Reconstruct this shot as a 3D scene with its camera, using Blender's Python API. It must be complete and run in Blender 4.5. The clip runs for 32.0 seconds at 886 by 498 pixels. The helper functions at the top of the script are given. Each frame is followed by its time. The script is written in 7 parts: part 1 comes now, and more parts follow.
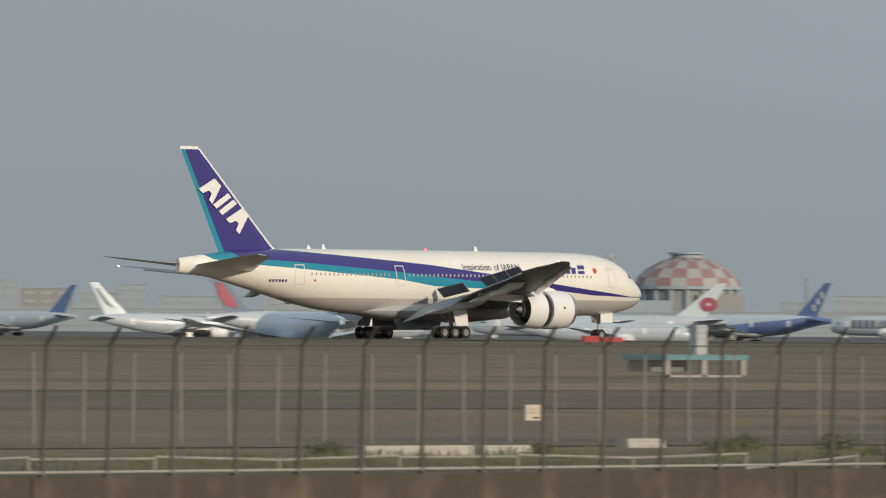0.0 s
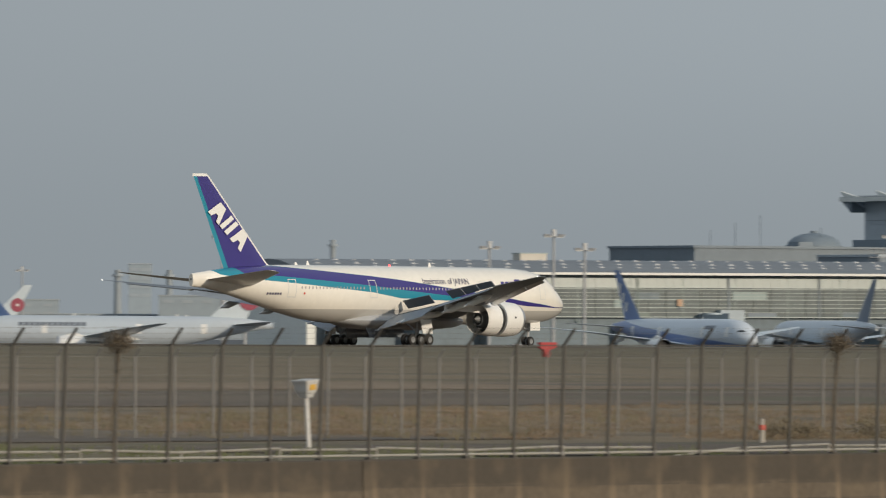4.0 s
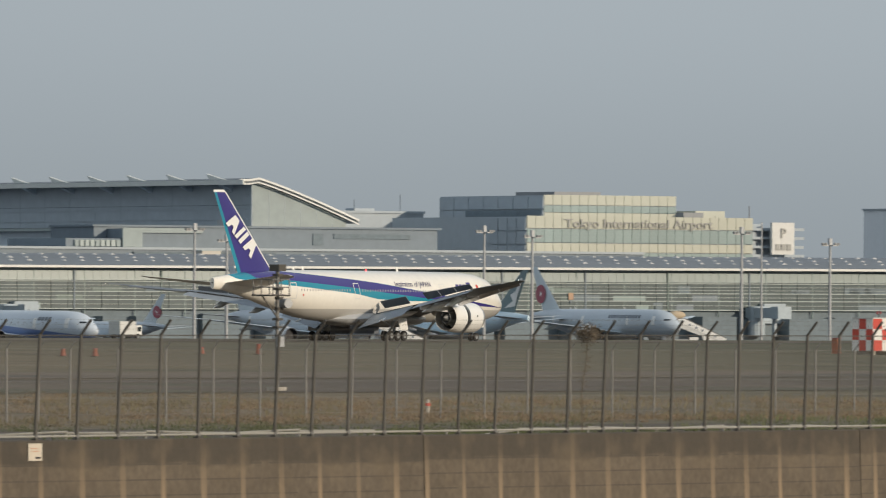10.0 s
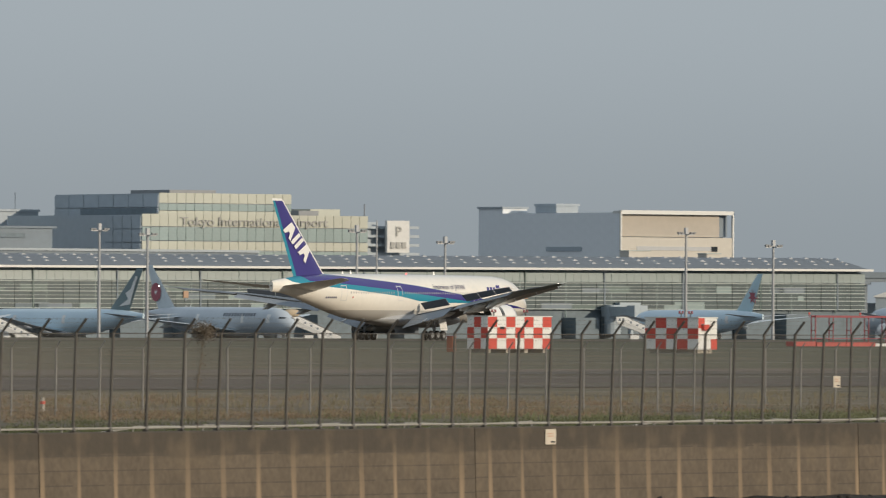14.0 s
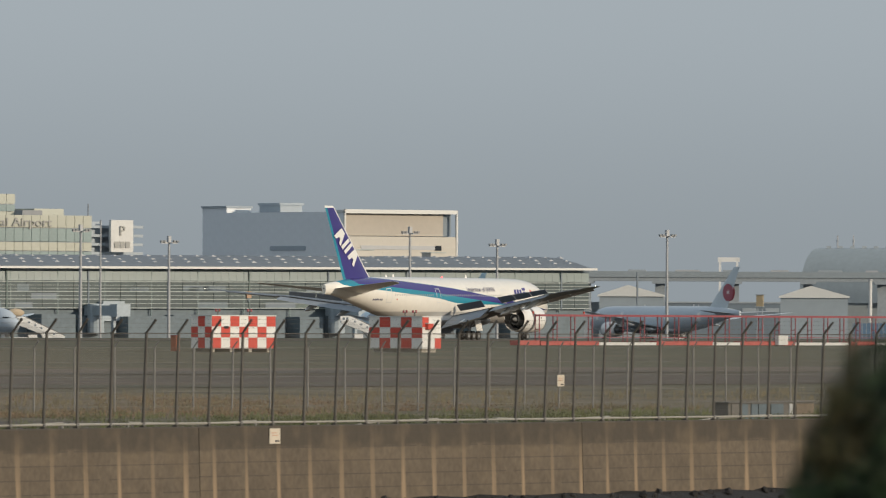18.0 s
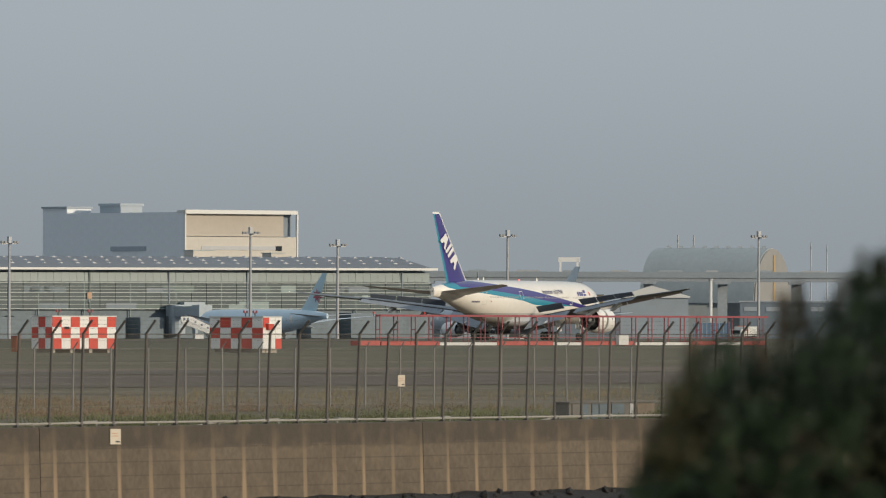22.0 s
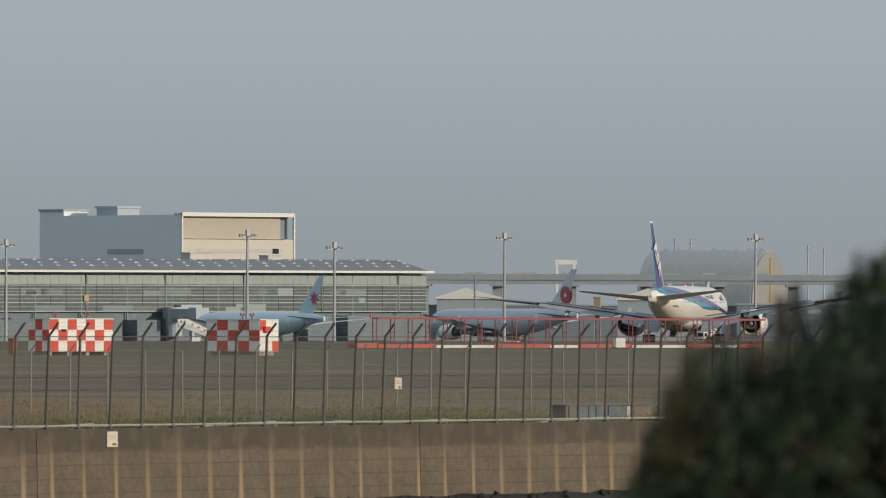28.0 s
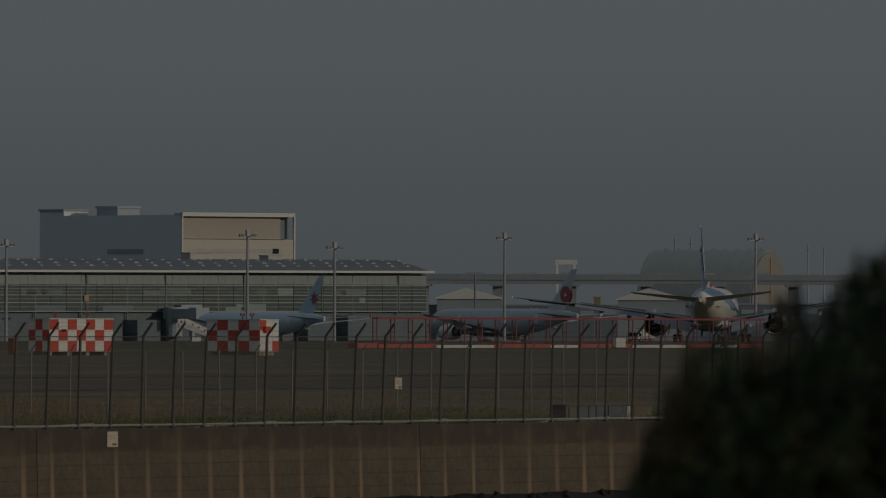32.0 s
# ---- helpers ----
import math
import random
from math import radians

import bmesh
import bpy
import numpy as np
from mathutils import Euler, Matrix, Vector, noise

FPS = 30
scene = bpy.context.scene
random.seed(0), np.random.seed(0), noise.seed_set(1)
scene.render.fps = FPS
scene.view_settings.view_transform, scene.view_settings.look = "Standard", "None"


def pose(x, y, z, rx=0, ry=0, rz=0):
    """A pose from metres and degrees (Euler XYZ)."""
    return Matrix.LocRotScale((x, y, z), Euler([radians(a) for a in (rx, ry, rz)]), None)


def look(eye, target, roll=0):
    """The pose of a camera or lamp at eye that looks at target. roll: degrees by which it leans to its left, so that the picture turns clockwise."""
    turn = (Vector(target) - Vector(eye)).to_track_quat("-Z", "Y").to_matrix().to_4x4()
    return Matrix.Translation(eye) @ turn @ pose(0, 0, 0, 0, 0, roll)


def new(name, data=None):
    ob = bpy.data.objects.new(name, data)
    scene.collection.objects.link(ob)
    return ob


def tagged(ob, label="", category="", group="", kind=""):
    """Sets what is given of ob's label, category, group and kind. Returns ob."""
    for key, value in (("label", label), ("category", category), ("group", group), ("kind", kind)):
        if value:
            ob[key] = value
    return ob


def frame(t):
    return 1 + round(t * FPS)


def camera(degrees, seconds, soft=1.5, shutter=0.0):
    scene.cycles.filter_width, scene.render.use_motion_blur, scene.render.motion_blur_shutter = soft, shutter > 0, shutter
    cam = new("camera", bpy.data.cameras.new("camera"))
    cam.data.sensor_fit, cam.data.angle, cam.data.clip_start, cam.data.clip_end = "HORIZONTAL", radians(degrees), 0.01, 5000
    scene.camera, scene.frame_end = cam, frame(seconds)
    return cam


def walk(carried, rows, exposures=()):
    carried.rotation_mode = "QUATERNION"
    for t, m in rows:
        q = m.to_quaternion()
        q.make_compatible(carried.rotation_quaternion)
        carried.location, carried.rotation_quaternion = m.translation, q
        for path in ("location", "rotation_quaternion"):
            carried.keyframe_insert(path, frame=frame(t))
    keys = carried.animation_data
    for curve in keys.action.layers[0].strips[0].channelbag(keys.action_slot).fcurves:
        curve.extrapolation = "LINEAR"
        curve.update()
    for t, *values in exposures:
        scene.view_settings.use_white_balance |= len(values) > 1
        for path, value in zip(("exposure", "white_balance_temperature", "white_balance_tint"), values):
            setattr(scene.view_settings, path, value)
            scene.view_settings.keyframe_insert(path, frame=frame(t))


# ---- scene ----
cam = camera(4.9882, 32.0, soft=1.15, shutter=0.45)
EYE = (0.0, 0.0, 8.0)
cam.data.dof.use_dof = True
cam.data.dof.focus_distance = 1100.0
cam.data.dof.aperture_fstop = 8.5

# the pan of a tripod head: seconds, azimuth from +y towards +x, elevation, lean (degrees)
PAN = [
    (0, 43.9987, 0.3788, 0.440), (0.5, 44.8812, 0.3820, 0.422), (1, 45.7351, 0.3872, 0.415), (1.5, 46.5182, 0.3954, 0.416),
    (2, 47.3090, 0.4003, 0.405), (2.5, 48.0755, 0.3985, 0.391), (3, 48.7720, 0.3990, 0.388), (3.5, 49.4616, 0.4123, 0.380),
    (4, 50.1600, 0.4183, 0.374), (4.5, 50.8413, 0.4218, 0.372), (6.5, 53.0231, 0.4236, 0.365), (7, 53.4877, 0.4138, 0.356),
    (7.5, 53.9412, 0.3987, 0.342), (8, 54.3800, 0.3854, 0.335), (8.5, 54.7946, 0.3879, 0.333), (9, 55.1538, 0.3899, 0.337),
    (9.5, 55.4975, 0.3946, 0.344), (10, 55.8553, 0.3985, 0.355), (10.5, 56.1651, 0.3962, 0.354), (11, 56.4543, 0.4026, 0.345),
    (11.5, 56.7238, 0.3934, 0.335), (12, 56.9692, 0.3954, 0.334), (12.5, 57.2307, 0.3999, 0.329), (13, 57.4997, 0.4043, 0.334),
    (13.5, 57.7859, 0.4027, 0.327), (14, 58.0233, 0.4008, 0.340), (14.5, 58.2621, 0.4099, 0.335), (16.5, 59.0738, 0.4261, 0.314),
    (17, 59.2490, 0.4046, 0.282), (17.5, 59.4147, 0.4103, 0.269), (18, 59.5784, 0.4046, 0.269), (18.5, 59.7604, 0.4020, 0.253),
    (19, 59.9163, 0.4118, 0.243), (19.5, 60.0882, 0.4028, 0.228), (20, 60.2287, 0.4081, 0.216), (20.5, 60.3511, 0.4134, 0.207),
    (21, 60.4269, 0.4120, 0.189), (21.5, 60.4575, 0.4135, 0.194), (22, 60.4770, 0.4093, 0.189), (22.5, 60.4860, 0.4148, 0.182),
    (23, 60.4951, 0.4155, 0.178), (23.5, 60.4962, 0.4133, 0.184), (24, 60.4971, 0.4116, 0.177), (24.5, 60.4979, 0.4142, 0.187),
    (25, 60.4946, 0.4150, 0.187), (25.5, 60.4954, 0.4143, 0.195), (27.5, 60.4930, 0.4232, 0.198), (28, 60.4945, 0.4240, 0.198),
    (28.5, 60.4945, 0.4240, 0.199), (29, 60.4961, 0.4232, 0.200), (29.5, 60.4930, 0.4240, 0.196), (30, 60.4946, 0.4232, 0.196),
    (30.5, 60.4946, 0.4246, 0.189), (31, 60.4938, 0.4238, 0.187), (32, 60.4938, 0.4238, 0.187),
]


def aim(azimuth, elevation):
    a, e = radians(azimuth), radians(elevation)
    return (EYE[0] + 900 * math.sin(a) * math.cos(e), EYE[1] + 900 * math.cos(a) * math.cos(e), EYE[2] + 900 * math.sin(e))


# the film fades towards black in its last second
walk(cam, [(t, look(EYE, aim(a, e), r)) for t, a, e, r in PAN],
     exposures=((0.0, 0.0), (2.0, -0.02), (4.0, -0.07), (4.5, -0.07), (6.5, 0.04), (8.0, 0.07), (9.0, 0.07), (11.0, 0.04), (12.5, 0.0), (31.0, 0.0), (31.3, -0.35), (31.5, -0.75), (32.0, -2.2)))

# ---- light ----
SUN_AZ, SUN_EL = 183.0, 14.0
world = bpy.data.worlds.new("sky")
scene.world = world
world.use_nodes = True
wn, wl = world.node_tree.nodes, world.node_tree.links
wn.clear()
w_out = wn.new("ShaderNodeOutputWorld")
w_bg = wn.new("ShaderNodeBackground")
w_sky = wn.new("ShaderNodeTexSky")
w_sky.sky_type = "NISHITA"
w_sky.sun_disc = False
w_sky.sun_elevation, w_sky.sun_rotation = radians(SUN_EL), radians(SUN_AZ)
w_sky.dust_density, w_sky.air_density = 5.0, 1.5
w_mix = wn.new("ShaderNodeMix")
w_mix.data_type = "RGBA"
w_mix.inputs[0].default_value = 0.93
wl.new(w_sky.outputs[0], w_mix.inputs[6])
wl.new(w_mix.outputs[2], w_bg.inputs[0])
w_bg.inputs[1].default_value = 0.1
# the haze pales with height and towards the west
w_co, w_xyz = wn.new("ShaderNodeTexCoord"), wn.new("ShaderNodeSeparateXYZ")
wl.new(w_co.outputs["Generated"], w_xyz.inputs[0])
w_az = wn.new("ShaderNodeMath")
w_az.operation = "ARCTAN2"
wl.new(w_xyz.outputs[0], w_az.inputs[0]), wl.new(w_xyz.outputs[1], w_az.inputs[1])
w_side, w_up, w_mul, w_tint = wn.new("ShaderNodeMapRange"), wn.new("ShaderNodeMapRange"), wn.new("ShaderNodeMath"), wn.new("ShaderNodeMix")
for q, rows in ((w_side, (0.72, 1.0, 0.0, 1.0)), (w_up, (0.002, 0.034, 0.0, 1.0))):
    q.interpolation_type = "SMOOTHSTEP"
    for k, v in zip(("From Min", "From Max", "To Min", "To Max"), rows):
        q.inputs[k].default_value = v
wl.new(w_az.outputs[0], w_side.inputs["Value"]), wl.new(w_xyz.outputs[2], w_up.inputs["Value"])
w_mul.operation = "MULTIPLY_ADD"
w_mul.inputs[1].default_value = 0.30
wl.new(w_up.outputs[0], w_mul.inputs[0])
w_low = wn.new("ShaderNodeMath")
w_low.operation = "MULTIPLY_ADD"
w_low.inputs[1].default_value, w_low.inputs[2].default_value = 0.02, 0.97
wl.new(w_side.outputs[0], w_low.inputs[0])
w_both = wn.new("ShaderNodeMath")
w_both.operation = "MULTIPLY"
w_half = wn.new("ShaderNodeMath")
w_half.operation = "MULTIPLY_ADD"
w_half.inputs[1].default_value, w_half.inputs[2].default_value = 0.75, 0.25
wl.new(w_side.outputs[0], w_half.inputs[0])
wl.new(w_up.outputs[0], w_both.inputs[0]), wl.new(w_half.outputs[0], w_both.inputs[1])
wl.new(w_both.outputs[0], w_mul.inputs[0]), wl.new(w_low.outputs[0], w_mul.inputs[2])
w_tint.data_type, w_tint.blend_type = "RGBA", "MULTIPLY"
w_tint.inputs[0].default_value = 1.0
w_tint.inputs[6].default_value = (3.05, 3.45, 3.74, 1)
wl.new(w_mul.outputs[0], w_tint.inputs[7])
# overhead the haze thins and the sky is brighter and bluer
w_high = wn.new("ShaderNodeMapRange")
w_high.interpolation_type = "SMOOTHSTEP"
for k, v in zip(("From Min", "From Max", "To Min", "To Max"), (0.08, 0.5, 0.0, 1.0)):
    w_high.inputs[k].default_value = v
wl.new(w_xyz.outputs[2], w_high.inputs["Value"])
w_zenith = wn.new("ShaderNodeMix")
w_zenith.data_type = "RGBA"
w_zenith.inputs[7].default_value = (4.1, 4.75, 5.4, 1)
wl.new(w_high.outputs[0], w_zenith.inputs[0]), wl.new(w_tint.outputs[2], w_zenith.inputs[6])
wl.new(w_zenith.outputs[2], w_mix.inputs[7])
wl.new(w_bg.outputs[0], w_out.inputs[0])
sun = new("sun", bpy.data.lights.new("sun", "SUN"))
sun.data.energy, sun.data.angle, sun.data.color = 2.7, radians(0.8), (1.0, 0.865, 0.685)
_a, _e = radians(SUN_AZ), radians(SUN_EL)
sun.matrix_world = look((0, 0, 400), (-300 * math.sin(_a) * math.cos(_e), -300 * math.cos(_a) * math.cos(_e), 400 - 300 * math.sin(_e)))


# ---- materials ----
def shade(name, color, rough=0.6, metal=0.0, vary=0.12, scale=1.0, bump=0.0, fine=12.0, coat=0.0, random=0.0, glow=0.0):
    """A surface whose colour wanders at two sizes round its base colour."""
    m = bpy.data.materials.new(name)
    m.use_nodes = True
    n, l = m.node_tree.nodes, m.node_tree.links
    p = n["Principled BSDF"]
    p.inputs["Roughness"].default_value, p.inputs["Metallic"].default_value = rough, metal
    p.inputs["Coat Weight"].default_value = coat
    co = n.new("ShaderNodeTexCoord")
    big, small = n.new("ShaderNodeTexNoise"), n.new("ShaderNodeTexNoise")
    big.inputs["Scale"].default_value, small.inputs["Scale"].default_value = scale, scale * fine
    big.inputs["Detail"].default_value = 4.0
    for q in (big, small):
        l.new(co.outputs["Object"], q.inputs["Vector"])
    add = n.new("ShaderNodeMath")
    add.operation = "ADD"
    l.new(big.outputs[0], add.inputs[0]), l.new(small.outputs[0], add.inputs[1])
    if random:
        info = n.new("ShaderNodeObjectInfo")
        k = n.new("ShaderNodeMath")
        k.operation = "MULTIPLY_ADD"
        k.inputs[1].default_value = random
        l.new(info.outputs["Random"], k.inputs[0]), l.new(add.outputs[0], k.inputs[2])
        add = k
    ramp = n.new("ShaderNodeMapRange")
    ramp.inputs["From Min"].default_value, ramp.inputs["From Max"].default_value = 0.6, 1.4 + random
    ramp.inputs["To Min"].default_value, ramp.inputs["To Max"].default_value = 1 - vary, 1 + vary
    l.new(add.outputs[0], ramp.inputs["Value"])
    mul = n.new("ShaderNodeMix")
    mul.data_type, mul.blend_type = "RGBA", "MULTIPLY"
    mul.inputs[0].default_value = 1.0
    mul.inputs[6].default_value = (*color, 1)
    l.new(ramp.outputs[0], mul.inputs[7])
    l.new(mul.outputs[2], p.inputs["Base Color"])
    if bump:
        b = n.new("ShaderNodeBump")
        b.inputs["Strength"].default_value, b.inputs["Distance"].default_value = 0.6, bump
        l.new(small.outputs[0], b.inputs["Height"]), l.new(b.outputs[0], p.inputs["Normal"])
    if glow:
        p.inputs["Emission Color"].default_value, p.inputs["Emission Strength"].default_value = (*color, 1), glow
    return m


def node_math(n, l, op, a, b=None, c=None):
    q = n.new("ShaderNodeMath")
    q.operation = op
    for i, v in enumerate((a, b, c)):
        if v is None:
            continue
        if isinstance(v, (int, float)):
            q.inputs[i].default_value = v
        else:
            l.new(v, q.inputs[i])
    return q.outputs[0]


def node_mix(n, l, fac, a, b):
    q = n.new("ShaderNodeMix")
    q.data_type = "RGBA"
    for i, v in ((0, fac), (6, a), (7, b)):
        if isinstance(v, tuple):
            q.inputs[i].default_value = (*v, 1)
        elif isinstance(v, (int, float)):
            q.inputs[i].default_value = v
        else:
            l.new(v, q.inputs[i])
    return q.outputs[2]


def livery(name, base, belly, belly_z, bands=(), s0=31.8, rough=0.32):
    """Airliner paint: bands between two lines of height along the body, given as (distance behind the nose, height) rows; the first band painted lies lowest."""
    m = shade(name, base, rough, 0.0, 0.05, 0.15, fine=9.0, coat=0.25)
    n, l = m.node_tree.nodes, m.node_tree.links
    p = n["Principled BSDF"]
    co = n.new("ShaderNodeTexCoord")
    xyz = n.new("ShaderNodeSeparateXYZ")
    l.new(co.outputs["Object"], xyz.inputs[0])
    x, z = xyz.outputs[0], xyz.outputs[2]
    s = node_math(n, l, "DIVIDE", node_math(n, l, "SUBTRACT", s0, x), 80.0)
    zz = node_math(n, l, "DIVIDE", z, 12.0)

    def line(rows):
        r = n.new("ShaderNodeValToRGB")
        el = r.color_ramp.elements
        rows = sorted(rows)
        while len(el) < len(rows):
            el.new(0.5)
        for e, (a, b) in zip(el, rows):
            e.position, e.color = a / 80.0, (b / 12.0, b / 12.0, b / 12.0, 1)
        l.new(s, r.inputs[0])
        return r.outputs[0]

    was = p.inputs["Base Color"].links[0].from_socket
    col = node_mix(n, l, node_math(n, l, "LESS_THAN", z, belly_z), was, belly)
    for color, low, high in bands:
        f = node_math(n, l, "MULTIPLY", node_math(n, l, "GREATER_THAN", zz, line(low)), node_math(n, l, "LESS_THAN", zz, line(high)))
        col = node_mix(n, l, f, col, color)
    l.new(col, p.inputs["Base Color"])
    return m


WHITE = shade("white paint", (0.80, 0.79, 0.76), 0.35, vary=0.04, scale=0.4, coat=0.2)
OFFWHITE = shade("weathered white paint", (0.62, 0.62, 0.60), 0.5, vary=0.10, scale=0.6)
GREY = shade("light grey paint", (0.42, 0.43, 0.44), 0.45, vary=0.07, scale=0.5)
WINGGREY = shade("blue-grey wing paint", (0.155, 0.175, 0.2), 0.5, vary=0.1, scale=0.4)
# shade on the raised spoilers is put into their dark colour
SPOILER = shade("blue-grey spoiler paint darkened for shade", (0.14, 0.16, 0.19), 0.5, vary=0.08, scale=0.4)
FLAPGREY = shade("light blue-grey flap paint", (0.27, 0.3, 0.335), 0.5, vary=0.08, scale=0.4)
MIDGREY = shade("mid grey paint", (0.22, 0.23, 0.24), 0.5, vary=0.1, scale=0.5)
BARE = shade("bare aluminium", (0.55, 0.55, 0.56), 0.3, 0.85, vary=0.06, scale=0.8)
DARK = shade("dark cavity", (0.025, 0.025, 0.028), 0.7, vary=0.2, scale=2.0)
RUBBER = shade("black tyre rubber", (0.02, 0.02, 0.021), 0.8, vary=0.2, scale=4.0)
NAVY = shade("violet blue paint", (0.045, 0.035, 0.20), 0.33, vary=0.06, scale=0.3, coat=0.3)
CYAN = shade("turquoise paint", (0.02, 0.235, 0.33), 0.35, vary=0.06, scale=0.3, coat=0.3)
RED = shade("signal red paint", (0.58, 0.085, 0.06), 0.5, vary=0.12, scale=0.8)
REDSTEEL = shade("faded red steel paint", (0.29, 0.078, 0.088), 0.55, vary=0.18, scale=0.7)
ORANGE = shade("safety orange", (0.75, 0.17, 0.04), 0.5, vary=0.1)
INK = shade("dark blue lettering", (0.03, 0.03, 0.10), 0.5, vary=0.05)
GLASSD = shade("dark window glass", (0.02, 0.025, 0.03), 0.12, vary=0.1, scale=2.0)
# an even one-tenth-opaque sheet for the mesh; it veils and lifts the field
MESH_VEIL = shade("see-through fence mesh veil", (0.196, 0.178, 0.154), 0.7, 0.2, vary=0.2, scale=2.0)
_n, _l = MESH_VEIL.node_tree.nodes, MESH_VEIL.node_tree.links
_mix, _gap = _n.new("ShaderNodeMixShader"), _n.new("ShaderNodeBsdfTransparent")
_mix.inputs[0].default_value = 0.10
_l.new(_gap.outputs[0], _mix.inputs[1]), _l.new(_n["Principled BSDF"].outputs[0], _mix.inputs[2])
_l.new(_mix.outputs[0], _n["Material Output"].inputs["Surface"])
# the panes' reflected light is mixed into this grey
CABIN = shade("cabin window glass greyed for reflections", (0.36, 0.36, 0.36), 0.2, vary=0.1, scale=2.0)
BEACON = shade("red beacon light", (1.0, 0.08, 0.08), 0.4, glow=2.5)
LAMP = shade("white lamp glass", (1.0, 0.95, 0.85), 0.3, glow=5.0)
RAILSTEEL = shade("pale galvanised rail", (0.36, 0.34, 0.30), 0.6, 0.1, vary=0.2, scale=1.5)
STEEL = shade("galvanised steel", (0.20, 0.195, 0.185), 0.55, 0.3, vary=0.15, scale=3.0)
DARKSTEEL = shade("dark weathered fence steel", (0.1, 0.092, 0.08), 0.65, 0.3, vary=0.25, scale=4.0, random=0.5)
POLE = shade("pale grey mast steel", (0.36, 0.37, 0.38), 0.5, 0.3, vary=0.12, scale=0.8)
YELLOW = shade("yellow equipment paint", (0.65, 0.38, 0.05), 0.5, vary=0.12)
BLUEHUT = shade("pale blue painted steel", (0.13, 0.29, 0.33), 0.5, vary=0.15, scale=0.9)


# ---- mesh helpers ----
def finish(bm, smooth=False, flat_angle=None):
    me = bpy.data.meshes.new("mesh")
    bm.to_mesh(me)
    bm.free()
    if smooth:
        for q in me.polygons:
            q.use_smooth = True
        if flat_angle:
            me.set_sharp_from_angle(angle=radians(flat_angle))
    return me


def part(name, bm, material, parent=None, label="", smooth=False, at=None, flat_angle=40):
    """Links a bmesh (or a shared mesh) as one mesh object under a thing or a part."""
    me = finish(bm, smooth, flat_angle) if isinstance(bm, bmesh.types.BMesh) else bm
    if not me.materials:
        me.materials.append(material)
    ob = new(name, me)
    if parent is not None:
        ob.parent = parent
    if at is not None:
        ob.matrix_basis = at
    if label:
        tagged(ob, label)
    return ob


def thing(name, m=None, label="", category="", group="", kind=""):
    ob = new(name)
    ob.empty_display_size = 0.5
    if m is not None:
        ob.matrix_basis = m
    return tagged(ob, label, category, group, kind)


def box(bm, x0, x1, y0, y1, z0, z1):
    v = [bm.verts.new((x, y, z)) for z in (z0, z1) for x, y in ((x0, y0), (x1, y0), (x1, y1), (x0, y1))]
    for f in ((3, 2, 1, 0), (4, 5, 6, 7), (0, 1, 5, 4), (1, 2, 6, 5), (2, 3, 7, 6), (3, 0, 4, 7)):
        bm.faces.new([v[i] for i in f])
    return bm


def boxes(*rows):
    bm = bmesh.new()
    for r in rows:
        box(bm, *r)
    return bm


def tube(bm, p, q, r, r2=None, n=8, cap=True):
    p, q = Vector(p), Vector(q)
    d = (q - p).normalized()
    a = d.orthogonal().normalized()
    b = d.cross(a)
    r2 = r if r2 is None else r2
    rings = [[bm.verts.new(c + rr * (math.cos(k) * a + math.sin(k) * b)) for k in (i * math.tau / n for i in range(n))] for c, rr in ((p, r), (q, r2))]
    for i in range(n):
        j = (i + 1) % n
        bm.faces.new((rings[0][i], rings[0][j], rings[1][j], rings[1][i]))
    if cap:
        bm.faces.new(rings[0][::-1]), bm.faces.new(rings[1])
    return bm


def tubes(*rows, n=8):
    bm = bmesh.new()
    for r in rows:
        tube(bm, *r, n=n)
    return bm


def loft(bm, rings, cap=True, closed=True):
    made = [[bm.verts.new(p) for p in ring] for ring in rings]
    for a, b in zip(made, made[1:]):
        k = len(a)
        for i in range(k if closed else k - 1):
            j = (i + 1) % k
            bm.faces.new((a[i], a[j], b[j], b[i]))
    if cap:
        bm.faces.new(made[0][::-1]), bm.faces.new(made[-1])
    bmesh.ops.recalc_face_normals(bm, faces=bm.faces)
    return bm


def lathe(profile, n=24, axis="x"):
    """Turns rows of (along, radius) about the x axis."""
    bm = bmesh.new()
    return loft(bm, [[(x, r * math.cos(k), r * math.sin(k)) for k in (i * math.tau / n for i in range(n))] for x, r in profile], cap=False)


def words(text, size, depth=0.0, bold=0.0):
    """Lettering in the built-in font as a mesh, in the xy plane, starting at the origin."""
    cu = bpy.data.curves.new("words", "FONT")
    cu.body, cu.size, cu.extrude, cu.offset = text, size, depth, bold
    ob = bpy.data.objects.new("words", cu)
    scene.collection.objects.link(ob)
    me = bpy.data.meshes.new_from_object(ob.evaluated_get(bpy.context.evaluated_depsgraph_get()))
    bpy.data.objects.remove(ob)
    bpy.data.curves.remove(cu)
    return me


# ---- ground, runway, sea wall ----
def lerp(rows, x):
    return float(np.interp(x, [r[0] for r in rows], [r[1] for r in rows]))


def ground_z(x, y):
    """Height of the airfield: it rises from the sea wall to the runway and falls to the apron behind."""
    run = lerp(((660, 5.70), (960, 5.25)), x)
    apron = lerp(((1500, 0.0), (1850, 0.6), (2150, 2.3), (2700, 2.8)), x)
    return lerp(((173, 4.25), (220, 4.15), (300, 4.45), (400, 4.75), (520, 5.05), (660, run), (800, run), (950, 2.6 + 0.4 * apron), (1150, 0.8 + apron), (1400, 0.5 + apron), (2200, -0.1 + 0.3 * apron), (4900, -0.1)), y)


